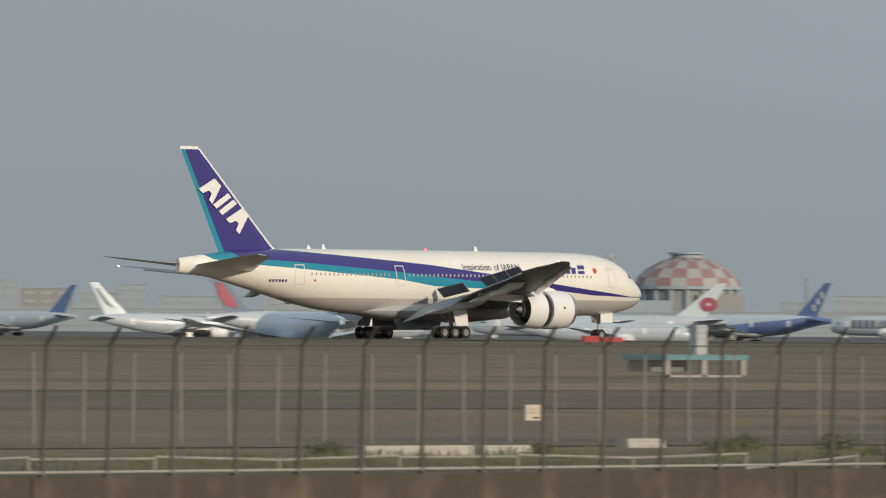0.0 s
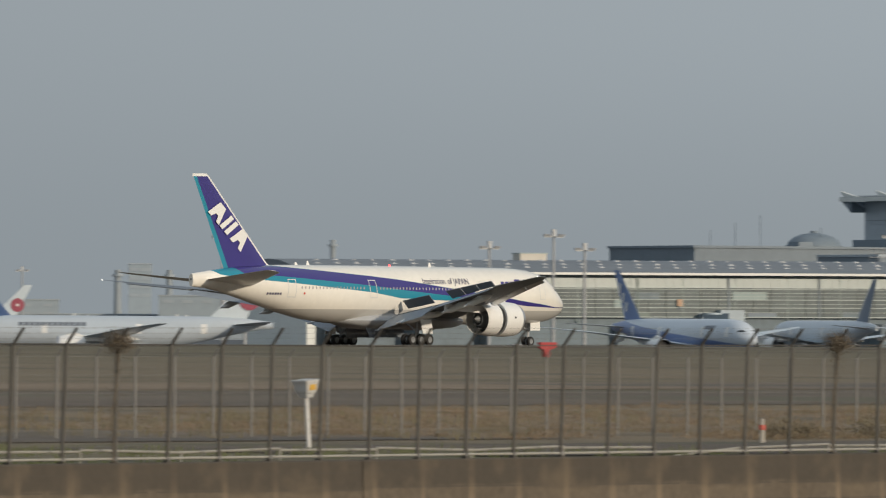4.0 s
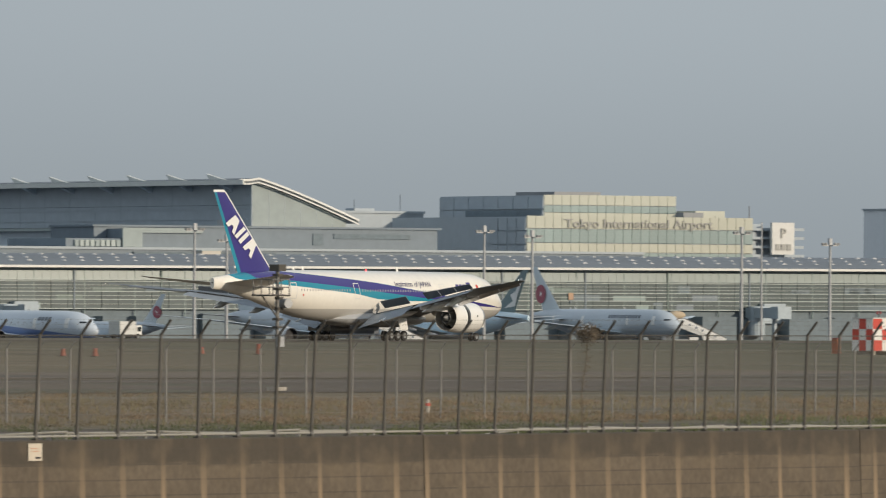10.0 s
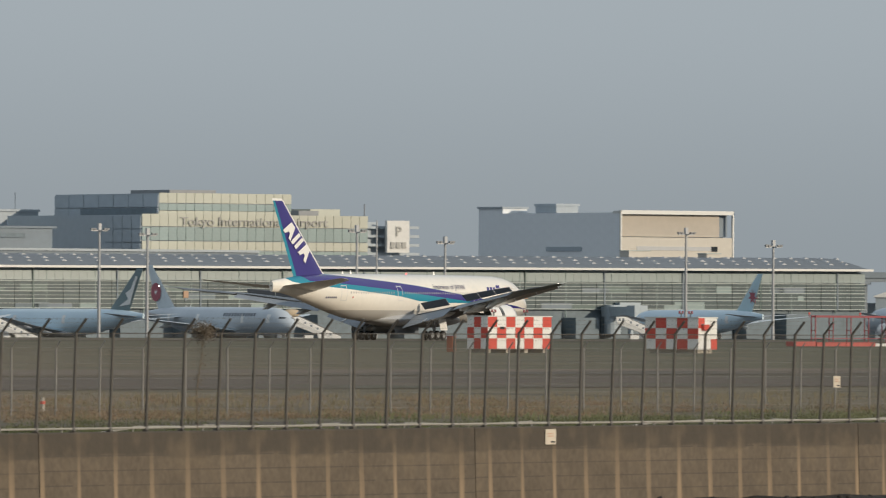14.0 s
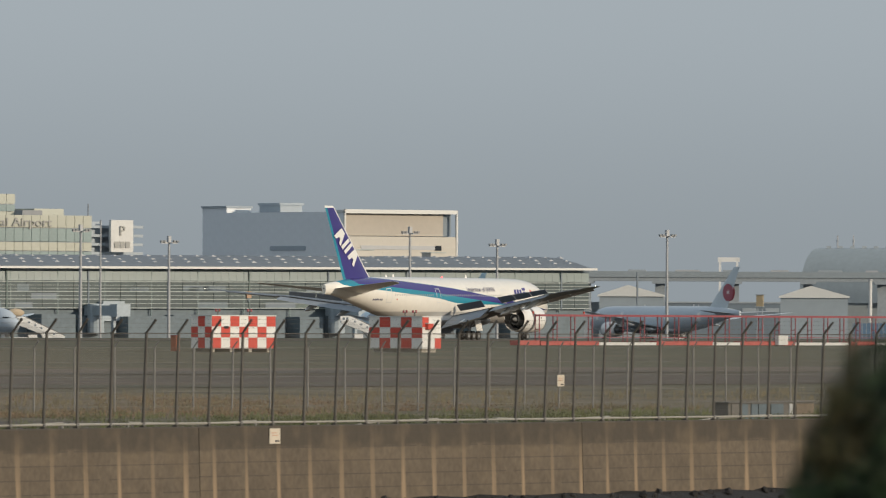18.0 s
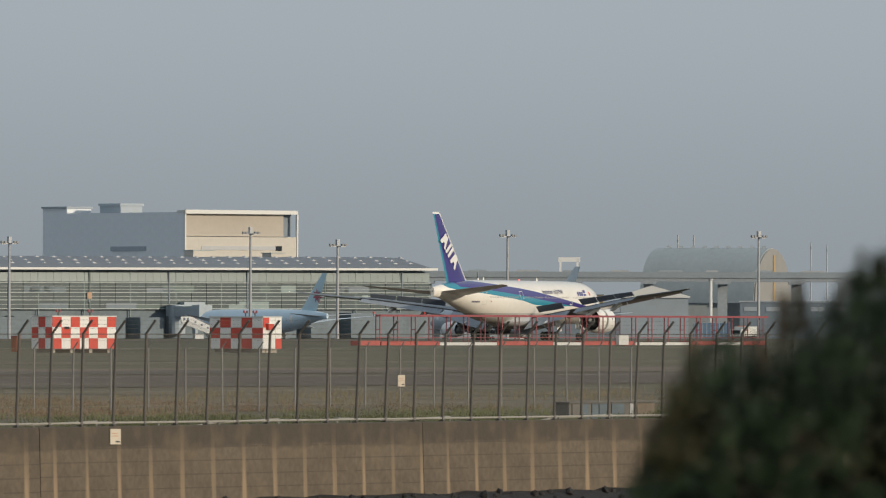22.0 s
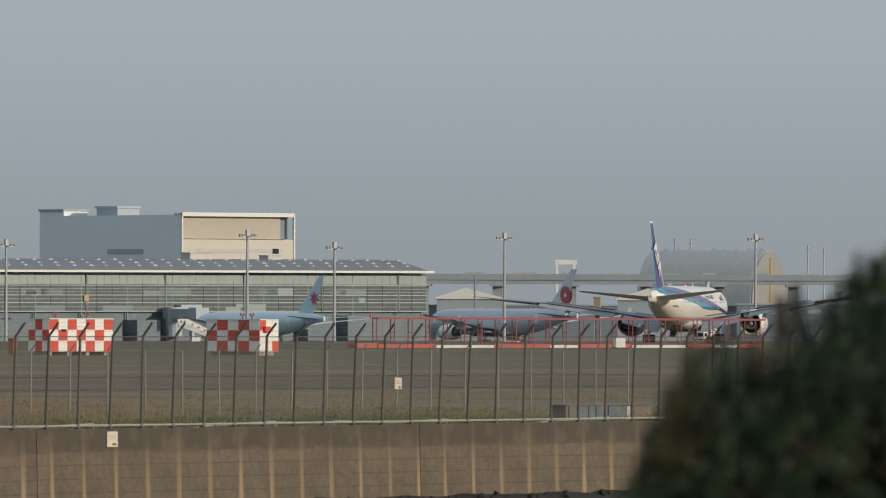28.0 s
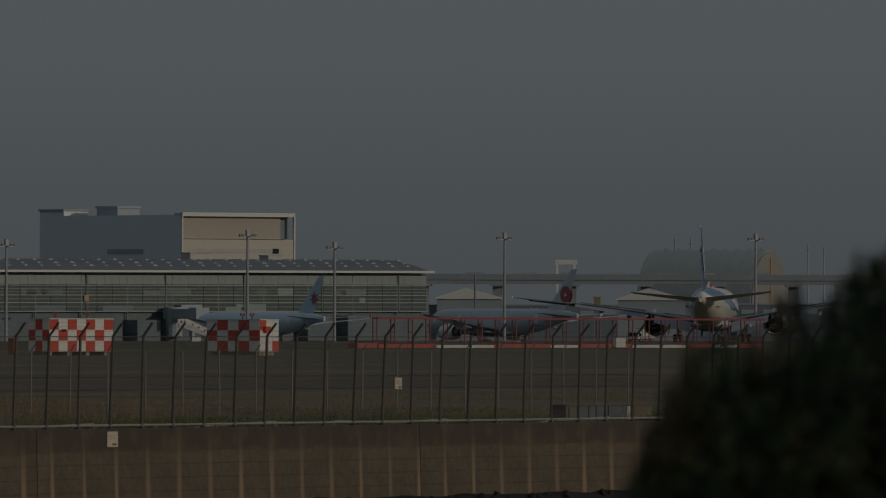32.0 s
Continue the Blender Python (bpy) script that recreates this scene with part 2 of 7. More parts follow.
def strip(name, x0, x1, y0, y1, lift, material, label, category):
    """A flat band of paving along the runway, laid on the ground."""
    xs = sorted({*np.linspace(x0, x1, 40), *[q for q in (660.0, 960.0, 1500.0, 1850.0, 2150.0, 2700.0) if x0 < q < x1]})
    ys = sorted({*np.linspace(y0, y1, 5), *[q for q in (1150.0, 1400.0, 2200.0) if y0 < q < y1]})
    bm = bmesh.new()
    rows = [[bm.verts.new((x, y, ground_z(x, y) + lift)) for x in xs] for y in ys]
    for a, b in zip(rows, rows[1:]):
        for i in range(len(xs) - 1):
            bm.faces.new((a[i], a[i + 1], b[i + 1], b[i]))
    return tagged(part(name, bm, material), label, category, kind="structure")


def grass_material():
    """Airfield turf: green and straw patches, drier in the belt behind the wall."""
    m = shade("airfield turf", (0.056, 0.066, 0.030), 0.95, vary=0.5, scale=0.12, fine=40.0, bump=0.05)
    n, l = m.node_tree.nodes, m.node_tree.links
    p = n["Principled BSDF"]
    was = p.inputs["Base Color"].links[0].from_socket
    geo = n.new("ShaderNodeTexCoord")
    xyz = n.new("ShaderNodeSeparateXYZ")
    l.new(geo.outputs["Object"], xyz.inputs[0])
    patch, blot = n.new("ShaderNodeTexNoise"), n.new("ShaderNodeTexNoise")
    patch.inputs["Scale"].default_value, patch.inputs["Detail"].default_value = 0.035, 6.0
    blot.inputs["Scale"].default_value, blot.inputs["Detail"].default_value = 0.5, 6.0
    l.new(geo.outputs["Object"], patch.inputs["Vector"]), l.new(geo.outputs["Object"], blot.inputs["Vector"])
    wob = node_math(n, l, "MULTIPLY_ADD", node_math(n, l, "SUBTRACT", patch.outputs[0], 0.5), 34.0, xyz.outputs[1])
    wob = node_math(n, l, "MULTIPLY_ADD", node_math(n, l, "SUBTRACT", blot.outputs[0], 0.5), 24.0, wob)
    ramp = n.new("ShaderNodeValToRGB")
    el = ramp.color_ramp.elements
    dry = ((173, 0.25), (202, 0.4), (214, 0.95), (262, 1.0), (285, 0.65), (370, 0.55), (400, 0.72), (455, 0.62), (560, 0.48), (900, 0.35))
    while len(el) < len(dry):
        el.new(0.5)
    for e, (y, v) in zip(el, dry):
        e.position, e.color = (y - 170) / 800.0, (v, v, v, 1)
    l.new(node_math(n, l, "DIVIDE", node_math(n, l, "SUBTRACT", wob, 170.0), 800.0), ramp.inputs[0])
    f = node_math(n, l, "MULTIPLY", ramp.outputs[0], node_math(n, l, "ADD", blot.outputs[0], 0.45))
    # greener past a diagonal that is fitted to the camera's view
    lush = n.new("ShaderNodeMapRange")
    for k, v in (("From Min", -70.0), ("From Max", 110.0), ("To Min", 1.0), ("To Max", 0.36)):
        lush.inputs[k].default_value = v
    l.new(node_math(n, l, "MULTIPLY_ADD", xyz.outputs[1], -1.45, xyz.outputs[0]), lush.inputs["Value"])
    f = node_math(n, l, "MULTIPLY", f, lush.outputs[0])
    l.new(node_mix(n, l, f, was, (0.205, 0.145, 0.085)), p.inputs["Base Color"])
    return m




def streaky(m, tint, amount, stretch=(0.012, 0.14, 1.0), low=0.48, high=0.66):
    """Long worn or dusty streaks that run with the runway."""
    n, l = m.node_tree.nodes, m.node_tree.links
    p = n["Principled BSDF"]
    was = p.inputs["Base Color"].links[0].from_socket
    co, mp, q, r = n.new("ShaderNodeTexCoord"), n.new("ShaderNodeMapping"), n.new("ShaderNodeTexNoise"), n.new("ShaderNodeMapRange")
    mp.inputs["Scale"].default_value = stretch
    q.inputs["Scale"].default_value, q.inputs["Detail"].default_value = 1.0, 5.0
    for k, v in zip(("From Min", "From Max", "To Min", "To Max"), (low, high, 0.0, amount)):
        r.inputs[k].default_value = v
    l.new(co.outputs["Object"], mp.inputs["Vector"]), l.new(mp.outputs[0], q.inputs["Vector"]), l.new(q.outputs[0], r.inputs["Value"])
    l.new(node_mix(n, l, r.outputs[0], was, tint), p.inputs["Base Color"])
    return m


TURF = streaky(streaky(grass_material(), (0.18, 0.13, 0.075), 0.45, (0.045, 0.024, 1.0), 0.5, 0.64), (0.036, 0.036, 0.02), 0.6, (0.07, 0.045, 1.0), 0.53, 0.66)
ASPHALT = streaky(streaky(shade("worn asphalt", (0.076, 0.055, 0.038), 0.9, vary=0.3, scale=0.08, fine=30.0, bump=0.01), (0.13, 0.10, 0.065), 0.55, (0.035, 0.05, 1.0), 0.52, 0.64), (0.06, 0.065, 0.03), 0.7, (0.05, 0.04, 1.0), 0.54, 0.64)
ASPHALT_OLD = streaky(streaky(shade("pale old asphalt", (0.126, 0.094, 0.064), 0.9, vary=0.25, scale=0.06, fine=30.0, bump=0.01), (0.16, 0.125, 0.08), 0.7, (0.04, 0.045, 1.0)), (0.045, 0.042, 0.036), 0.7, (0.03, 0.06, 1.0), 0.5, 0.62)
SOIL = streaky(streaky(shade("bare brown soil", (0.19, 0.135, 0.085), 0.95, vary=0.4, scale=0.1, fine=20.0, bump=0.02), (0.24, 0.17, 0.105), 0.6, (0.03, 0.08, 1.0), 0.45, 0.62), (0.08, 0.066, 0.036), 0.6, (0.05, 0.07, 1.0), 0.54, 0.64)
# concrete dimmed and blued, so the apron's haze sits in its colour
APRON = shade("apron concrete", (0.085, 0.092, 0.10), 0.85, vary=0.15, scale=0.05, fine=30.0)


def build_ground():
    xs = [-1500, -600, -200, 0, 100, 160, 220, 300, 400, 520, 660, 760, 860, 960, 1100, 1300, 1500, 1850, 2150, 2700, 3200, 4800]
    ys = [173.4, 185, 200, 220, 240, 260, 300, 350, 400, 460, 520, 600, 660, 800, 950, 1150, 1400, 2200, 3400, 4800]
    bm = bmesh.new()
    rows = [[bm.verts.new((x, y, ground_z(x, y))) for x in xs] for y in ys]
    for a, b in zip(rows, rows[1:]):
        for i in range(len(xs) - 1):
            bm.faces.new((a[i], a[i + 1], b[i + 1], b[i]))
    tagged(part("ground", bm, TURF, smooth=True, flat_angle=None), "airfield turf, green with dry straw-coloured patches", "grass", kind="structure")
    strip("perimeter_road", 60, 264, 214, 283, 0.03, ASPHALT_OLD, "worn asphalt perimeter road behind the fences", "road")
    strip("service_path", 222, 318, 183, 204, 0.03, ASPHALT, "narrow dark asphalt path behind the fence", "path")
    strip("dry_soil", 60, 432, 337, 366, 0.03, SOIL, "bare brown soil beside the asphalt strip", "soil")
    strip("taxiway", 432.5, 1500, 336, 366, 0.03, ASPHALT_OLD, "pale worn asphalt strip parallel to the runway", "taxiway")
    strip("service_road", 60, 1800, 284, 331, 0.03, ASPHALT, "dark asphalt strip across the airfield", "road")
    strip("runway", 100, 3000, 700, 752, 0.04, ASPHALT_OLD, "long worn asphalt runway", "runway")
    strip("apron", -200, 4600, 1050, 4600, 0.05, APRON, "wide concrete apron before the terminal", "apron")
    # water and the bank the camera stands on
    bm = bmesh.new()
    f = [bm.verts.new(p) for p in ((-1500, 24, 0.6), (4800, 24, 0.6), (4800, 173, 0.6), (-1500, 173, 0.6))]
    bm.faces.new(f)
    sea = shade("harbour water", (0.02, 0.035, 0.04), 0.12, vary=0.2, scale=0.1, bump=0.06)
    tagged(part("water", bm, sea), "grey-green harbour water below the sea wall", "water", kind="structure")
    bm = bmesh.new()
    rings = [[(x, -400, 6.3), (x, 18, 6.3), (x, 30, 0.2), (x, 30, -1), (x, -400, -1)] for x in (-1500, -200, 0, 40, 200, 1500)]
    loft(bm, rings)
    tagged(part("park_bank", bm, TURF), "grassy bank on the near shore", "bank", kind="structure")


# ---- the sea wall and its fences ----
POSTS = ((0, 154.58), (11, 176.62), (18, 190.49), (22, 198.57), (45, 244.64), (49, 252.26), (55, 264.25), (60, 274.05), (75, 303.83), (84, 321.80))
WALL_Y = 173.0


def wall_top(x):
    return lerp(((150, 4.20), (190, 4.31), (230, 4.42), (265, 4.50), (320, 4.52)), x)


def post_x(i):
    if i < 0:
        return 154.58 + 2.0 * i
    if i > 84:
        return 321.8 + 1.99 * (i - 84)
    return lerp(POSTS, i)


def concrete_material():
    """Sea-wall concrete: board marks, damp upper part, pale lime runs below each fence post."""
    m = shade("stained sea-wall concrete", (0.118, 0.094, 0.068), 0.9, vary=0.26, scale=0.5, fine=9.0, bump=0.01)
    n, l = m.node_tree.nodes, m.node_tree.links
    p = n["Principled BSDF"]
    col = p.inputs["Base Color"].links[0].from_socket
    co = n.new("ShaderNodeTexCoord")
    xyz = n.new("ShaderNodeSeparateXYZ")
    l.new(co.outputs["Object"], xyz.inputs[0])
    x, z = xyz.outputs[0], xyz.outputs[2]
    warp = n.new("ShaderNodeTexNoise")
    warp.inputs["Scale"].default_value, warp.inputs["Detail"].default_value = 0.7, 5.0
    l.new(co.outputs["Object"], warp.inputs["Vector"])
    streak = n.new("ShaderNodeTexNoise")
    streak.inputs["Scale"].default_value, streak.inputs["Detail"].default_value = 1.0, 6.0
    flat = n.new("ShaderNodeMapping")
    flat.inputs["Scale"].default_value = (2.6, 1.0, 0.35)
    l.new(co.outputs["Object"], flat.inputs["Vector"]), l.new(flat.outputs[0], streak.inputs["Vector"])
    # object x counts post spacings: whole numbers lie under a post
    d = node_math(n, l, "ABSOLUTE", node_math(n, l, "SUBTRACT", node_math(n, l, "FRACT", node_math(n, l, "ADD", node_math(n, l, "DIVIDE", x, 2.0), 0.5)), 0.5))
    d = node_math(n, l, "MULTIPLY_ADD", node_math(n, l, "SUBTRACT", streak.outputs[0], 0.5), 0.14, d)
    run = n.new("ShaderNodeMapRange")
    run.interpolation_type = "SMOOTHSTEP"
    for k, v in (("From Min", 0.095), ("From Max", 0.03), ("To Min", 0.0), ("To Max", 1.0)):
        run.inputs[k].default_value = v
    l.new(d, run.inputs["Value"])
    down = n.new("ShaderNodeMapRange")
    for k, v in (("From Min", -0.35), ("From Max", -2.0), ("To Min", 0.08), ("To Max", 0.85)):
        down.inputs[k].default_value = v
    l.new(z, down.inputs["Value"])
    lime = node_math(n, l, "MULTIPLY", node_math(n, l, "MULTIPLY", run.outputs[0], down.outputs[0]), node_math(n, l, "ADD", streak.outputs[0], 0.35))
    damp = n.new("ShaderNodeMapRange")
    damp.interpolation_type = "SMOOTHSTEP"
    for k, v in (("From Min", -0.76), ("From Max", -0.6), ("To Min", 0.0), ("To Max", 0.75)):
        damp.inputs[k].default_value = v
    l.new(node_math(n, l, "MULTIPLY_ADD", node_math(n, l, "SUBTRACT", warp.outputs[0], 0.5), 0.6, z), damp.inputs["Value"])
    board = node_math(n, l, "LESS_THAN", node_math(n, l, "ABSOLUTE", node_math(n, l, "SUBTRACT", node_math(n, l, "FRACT", node_math(n, l, "DIVIDE", z, 0.45)), 0.5)), 0.045)
    board = node_math(n, l, "MULTIPLY", board, node_math(n, l, "GREATER_THAN", warp.outputs[0], 0.38))
    col = node_mix(n, l, damp.outputs[0], col, (0.055, 0.047, 0.037))
    col = node_mix(n, l, node_math(n, l, "MULTIPLY", board, 0.75), col, (0.07, 0.06, 0.048))
    dirty = n.new("ShaderNodeMapRange")
    for k, v in (("From Min", 0.5), ("From Max", 0.72), ("To Min", 0.0), ("To Max", 0.28)):
        dirty.inputs[k].default_value = v
    l.new(streak.outputs[0], dirty.inputs["Value"])
    col = node_mix(n, l, dirty.outputs[0], col, (0.09, 0.075, 0.058))
    uneven, slow = n.new("ShaderNodeTexNoise"), n.new("ShaderNodeMapping")
    slow.inputs["Scale"].default_value = (0.42, 1.0, 0.12)
    uneven.inputs["Scale"].default_value, uneven.inputs["Detail"].default_value = 1.0, 2.0
    l.new(co.outputs["Object"], slow.inputs["Vector"]), l.new(slow.outputs[0], uneven.inputs["Vector"])
    lime = node_math(n, l, "MULTIPLY", lime, node_math(n, l, "MULTIPLY_ADD", uneven.outputs[0], 3.2, -0.55))
    blot = n.new("ShaderNodeMapRange")
    for k, v in (("From Min", 0.52), ("From Max", 0.7), ("To Min", 0.0), ("To Max", 0.36)):
        blot.inputs[k].default_value = v
    l.new(warp.outputs[0], blot.inputs["Value"])
    col = node_mix(n, l, blot.outputs[0], col, (0.19, 0.145, 0.095))
    lime_use = n.new("ShaderNodeClamp")
    l.new(lime, lime_use.inputs["Value"])
    col = node_mix(n, l, lime_use.outputs[0], col, (0.28, 0.207, 0.133))
    l.new(col, p.inputs["Base Color"])
    return m


CONCRETE = concrete_material()
PALE_CONCRETE = shade("pale weathered concrete", (0.42, 0.39, 0.34), 0.9, vary=0.2, scale=1.0, bump=0.01)


def build_wall():
    """Cast panels with open joints; each panel's own space starts under a post."""
    wall = thing("seawall", label="stained concrete sea wall with pale lime runs", category="wall", kind="structure")
    edges = [129.1 + 25.0 * k for k in range(-1, 11)]
    spots = [post_x(i) for i in range(-24, 112)]
    for a, b in zip(edges, edges[1:]):
        xa, xb = a + 0.02, b - 0.02
        o = min(spots, key=lambda q: abs(q - a))
        za, zb = wall_top(xa), wall_top(xb)
        bm = bmesh.new()
        prof = lambda x, z: [(x - o, 0.0, z - za), (x - o, 0.045, z - za + 0.045), (x - o, 0.40, z - za + 0.045), (x - o, 0.40, -3.9), (x - o, -0.12, -3.9)]
        n = 12
        loft(bm, [prof(xa + (xb - xa) * k / n, za + (zb - za) * k / n) for k in range(n + 1)])
        part("panel", bm, CONCRETE, wall, at=pose(o, WALL_Y, za))
    # dark backing seen in the joints
    bm = bmesh.new()
    box(bm, 105, 378, WALL_Y + 0.1, WALL_Y + 0.39, 0.4, 4.1)
    part("joint_filler", bm, DARK, wall)


def build_fence():
    """The tall outer fence: posts with outward arms, rails and wires."""
    fence = thing("perimeter_fence", label="tall dark steel fence with angled post tops on the sea wall", category="fence", kind="structure")
    bm = bmesh.new()
    tube(bm, (0, 0, 0), (0, 0, 3.04), 0.048, n=8)
    tube(bm, (0, 0, 3.02), (0, -0.34, 3.47), 0.042, n=8)
    box(bm, -0.09, 0.09, -0.09, 0.09, -0.01, 0.03)
    tube(bm, (0, 0.0, 0), (0, 0, 0.25), 0.06, n=8)
    bmesh.ops.recalc_face_normals(bm, faces=bm.faces)
    post = finish(bm, True, 40)
    rail = finish(tube(bmesh.new(), (0, 0, 0), (1, 0, 0), 1.0, n=6), True, 40)
    clamp = finish(boxes((-0.055, 0.055, -0.06, 0.02, -0.05, 0.05)))
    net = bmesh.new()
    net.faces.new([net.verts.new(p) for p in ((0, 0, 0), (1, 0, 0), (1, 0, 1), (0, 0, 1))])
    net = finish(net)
    rng = random.Random(3)
    for i in range(-22, 105):
        x, x2 = post_x(i), post_x(i + 1)
        z, z2 = wall_top(x) + 0.05, wall_top(x2) + 0.05
        part("post", post, DARKSTEEL, fence, at=pose(x, WALL_Y + 0.2, z, 2.1 + rng.uniform(-0.6, 0.6), rng.uniform(-0.5, 0.5), rng.uniform(-6, 6)))
        tilt = -math.degrees(math.atan2(z2 - z, x2 - x))
        for h, r, name, mat in ((0.10, 0.034, "bottom_rail", RAILSTEEL), (3.0, 0.016, "top_rail", DARKSTEEL)):
            key = name
            if key not in RAILS:
                RAILS[key] = rail.copy()
            ob = part(name, RAILS[key], mat, fence, at=pose(x, WALL_Y + 0.2, z + h, 0, tilt, 0) @ Matrix.Diagonal((x2 - x, r, r, 1)))
        part("mesh_panel", net, MESH_VEIL, fence, at=pose(x, WALL_Y + 0.22, z + 0.1, 2.1, 0, 0) @ Matrix.Diagonal((x2 - x, 1, 2.9, 1)))
        part("clamp", clamp, STEEL, fence, at=pose(x, WALL_Y + 0.2, z + 0.10))
    # strained wires, too thin to tell apart
    bm = bmesh.new()
    for h, y in [(0.35 * k, 0.2) for k in range(1, 9)] + [(3.18, 0.08), (3.32, -0.04), (3.46, -0.15)]:
        for a in range(-22, 105, 6):
            xa, xb = post_x(a), post_x(a + 6)
            tube(bm, (xa, WALL_Y + y, wall_top(xa) + 0.05 + h), (xb, WALL_Y + y, wall_top(xb) + 0.05 + h), 0.004, n=4, cap=False)
    tagged(part("wires", bm, DARKSTEEL, fence), kind="stuff")

    inner = thing("inner_fence", label="lower galvanised inner fence behind the sea wall", category="fence", kind="structure")
    bm = bmesh.new()
    tube(bm, (0, 0, 0), (0, 0, 2.75), 0.04, n=8)
    tube(bm, (0, 0, 2.73), (0, -0.2, 3.0), 0.03, n=8)
    bmesh.ops.recalc_face_normals(bm, faces=bm.faces)
    post = finish(bm, True, 40)
    x = 180.6
    xs = []
    while x < 470:
        xs.append(x)
        x += 1.928 if x < 300 else 3.02
    for x in xs:
        part("post", post, STEEL, inner, at=pose(x, 220, ground_z(x, 220) - 0.03, rng.uniform(-0.6, 0.6), rng.uniform(-0.8, 0.8), 0))
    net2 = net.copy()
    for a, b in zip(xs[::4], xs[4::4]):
        part("mesh_panel", net2, MESH_VEIL, inner, at=pose(a, 220.03, ground_z(a, 220)) @ Matrix.Diagonal((b - a, 1, 2.7, 1)))
    bm = bmesh.new()
    for h in (0.3, 0.9, 1.5, 2.1, 2.7):
        for a, b in zip(xs[::8], xs[8::8]):
            tube(bm, (a, 220, ground_z(a, 220) + h), (b, 220, ground_z(b, 220) + h), 0.006, n=4, cap=False)
    tagged(part("wires", bm, STEEL, inner), kind="stuff")


RAILS = {}
build_ground()
build_wall()
build_fence()


# ---- airliners ----
# own space of an airliner: x forwards, y to its left, z up, the origin on the ground below the main gear
NOSE = 31.8
SPOILERS = []


def foil(le, chord, y, z, thick, n=7, vertical=False, washout=0.0):
    """A closed wing section: leading edge at x = le, chord running aft; washout turns the leading edge down about four fifths of the chord."""
    pts = []
    for k in range(n + 1):
        u = k / n
        t = thick * chord * 2.6 * (0.2969 * math.sqrt(u) - 0.126 * u - 0.3516 * u * u + 0.2843 * u ** 3 - 0.1015 * u ** 4 + 0.003)
        pts.append((u, t))
    ring = [(le - chord * u, t) for u, t in pts] + [(le - chord * u, -t * 0.8) for u, t in pts[-1:0:-1]]
    drop = math.tan(radians(washout))
    return [(x, y + t, z) if vertical else (x, y, z + t - drop * (x - (le - 0.8 * chord))) for x, t in ring]


def fuselage_rings(rows, n=28):
    rings = []
    for s, w, top, bot in rows:
        c, h = (top + bot) / 2, (top - bot) / 2
        rings.append([(NOSE - s, w * math.cos(k), c + h * math.sin(k)) for k in (i * math.tau / n for i in range(n))])
    return rings


WIDE_BODY = ((0.0, 0.05, 4.62, 4.52), (0.25, 0.5, 5.08, 4.08), (0.8, 0.98, 5.58, 3.62), (1.6, 1.45, 6.15, 3.22), (2.6, 1.9, 6.85, 2.95), (3.6, 2.28, 7.55, 2.75),
             (5.0, 2.65, 8.15, 2.58), (7.0, 2.95, 8.55, 2.45), (9.5, 3.08, 8.72, 2.40), (13, 3.1, 8.76, 2.38), (20, 3.1, 8.78, 2.36), (28, 3.1, 8.8, 2.36), (36, 3.1, 8.8, 2.38),
             (41, 3.08, 8.8, 2.45), (45, 2.95, 8.8, 2.85), (48.5, 2.68, 8.78, 3.5), (52, 2.25, 8.7, 4.3), (55.5, 1.7, 8.55, 5.1), (58.5, 1.15, 8.3, 5.75), (61, 0.66, 7.98, 6.15), (63.25, 0.3, 7.72, 6.3))


def section_at(s):
    r = WIDE_BODY
    return [float(np.interp(s, [q[0] for q in r], [q[k] for q in r])) for k in (1, 2, 3)]


def skin_y(s, z):
    """Half width of the body at s metres behind the nose and height z."""
    w, top, bot = section_at(s)
    c, h = (top + bot) / 2, (top - bot) / 2
    return w * math.sqrt(max(0.0, 1 - ((z - c) / h) ** 2))


def skin_patch(s0, s1, z0, z1, side, lift=0.02, n=4):
    """A curved plate that lies on the body's side."""
    bm = bmesh.new()
    grid = [[bm.verts.new((NOSE - (s0 + (s1 - s0) * i / n), side * (skin_y(s0 + (s1 - s0) * i / n, z0 + (z1 - z0) * j / n) + lift), z0 + (z1 - z0) * j / n)) for i in range(n + 1)] for j in range(n + 1)]
    for j in range(n):
        for i in range(n):
            q = (grid[j][i], grid[j][i + 1], grid[j + 1][i + 1], grid[j + 1][i])
            bm.faces.new(q if side > 0 else q[::-1])
    return bm


def skin_frame(s0, s1, z0, z1, side, t=0.09, lift=0.025):
    """A door's outline on the body's side."""
    bm = bmesh.new()
    for a, b, c, d in ((s0, s1, z1 - t, z1), (s0, s1, z0, z0 + t), (s0, s0 + t, z0, z1), (s1 - t, s1, z0, z1)):
        other = skin_patch(a, b, c, d, side, lift, n=3)
        me = finish(other)
        bm.from_mesh(me)
        bpy.data.meshes.remove(me)
    return bm


def on_skin(me, s, z, side, lift=0.03):
    """Bends flat lettering (xy plane, x to the right) on to the body's side, starting at s, z."""
    for v in me.vertices:
        ss = s - v.co.x if side < 0 else s + v.co.x
        zz = z + v.co.y
        v.co = (NOSE - ss, side * (skin_y(ss, zz) + lift), zz)
    if side > 0:
        me.flip_normals()
    return me


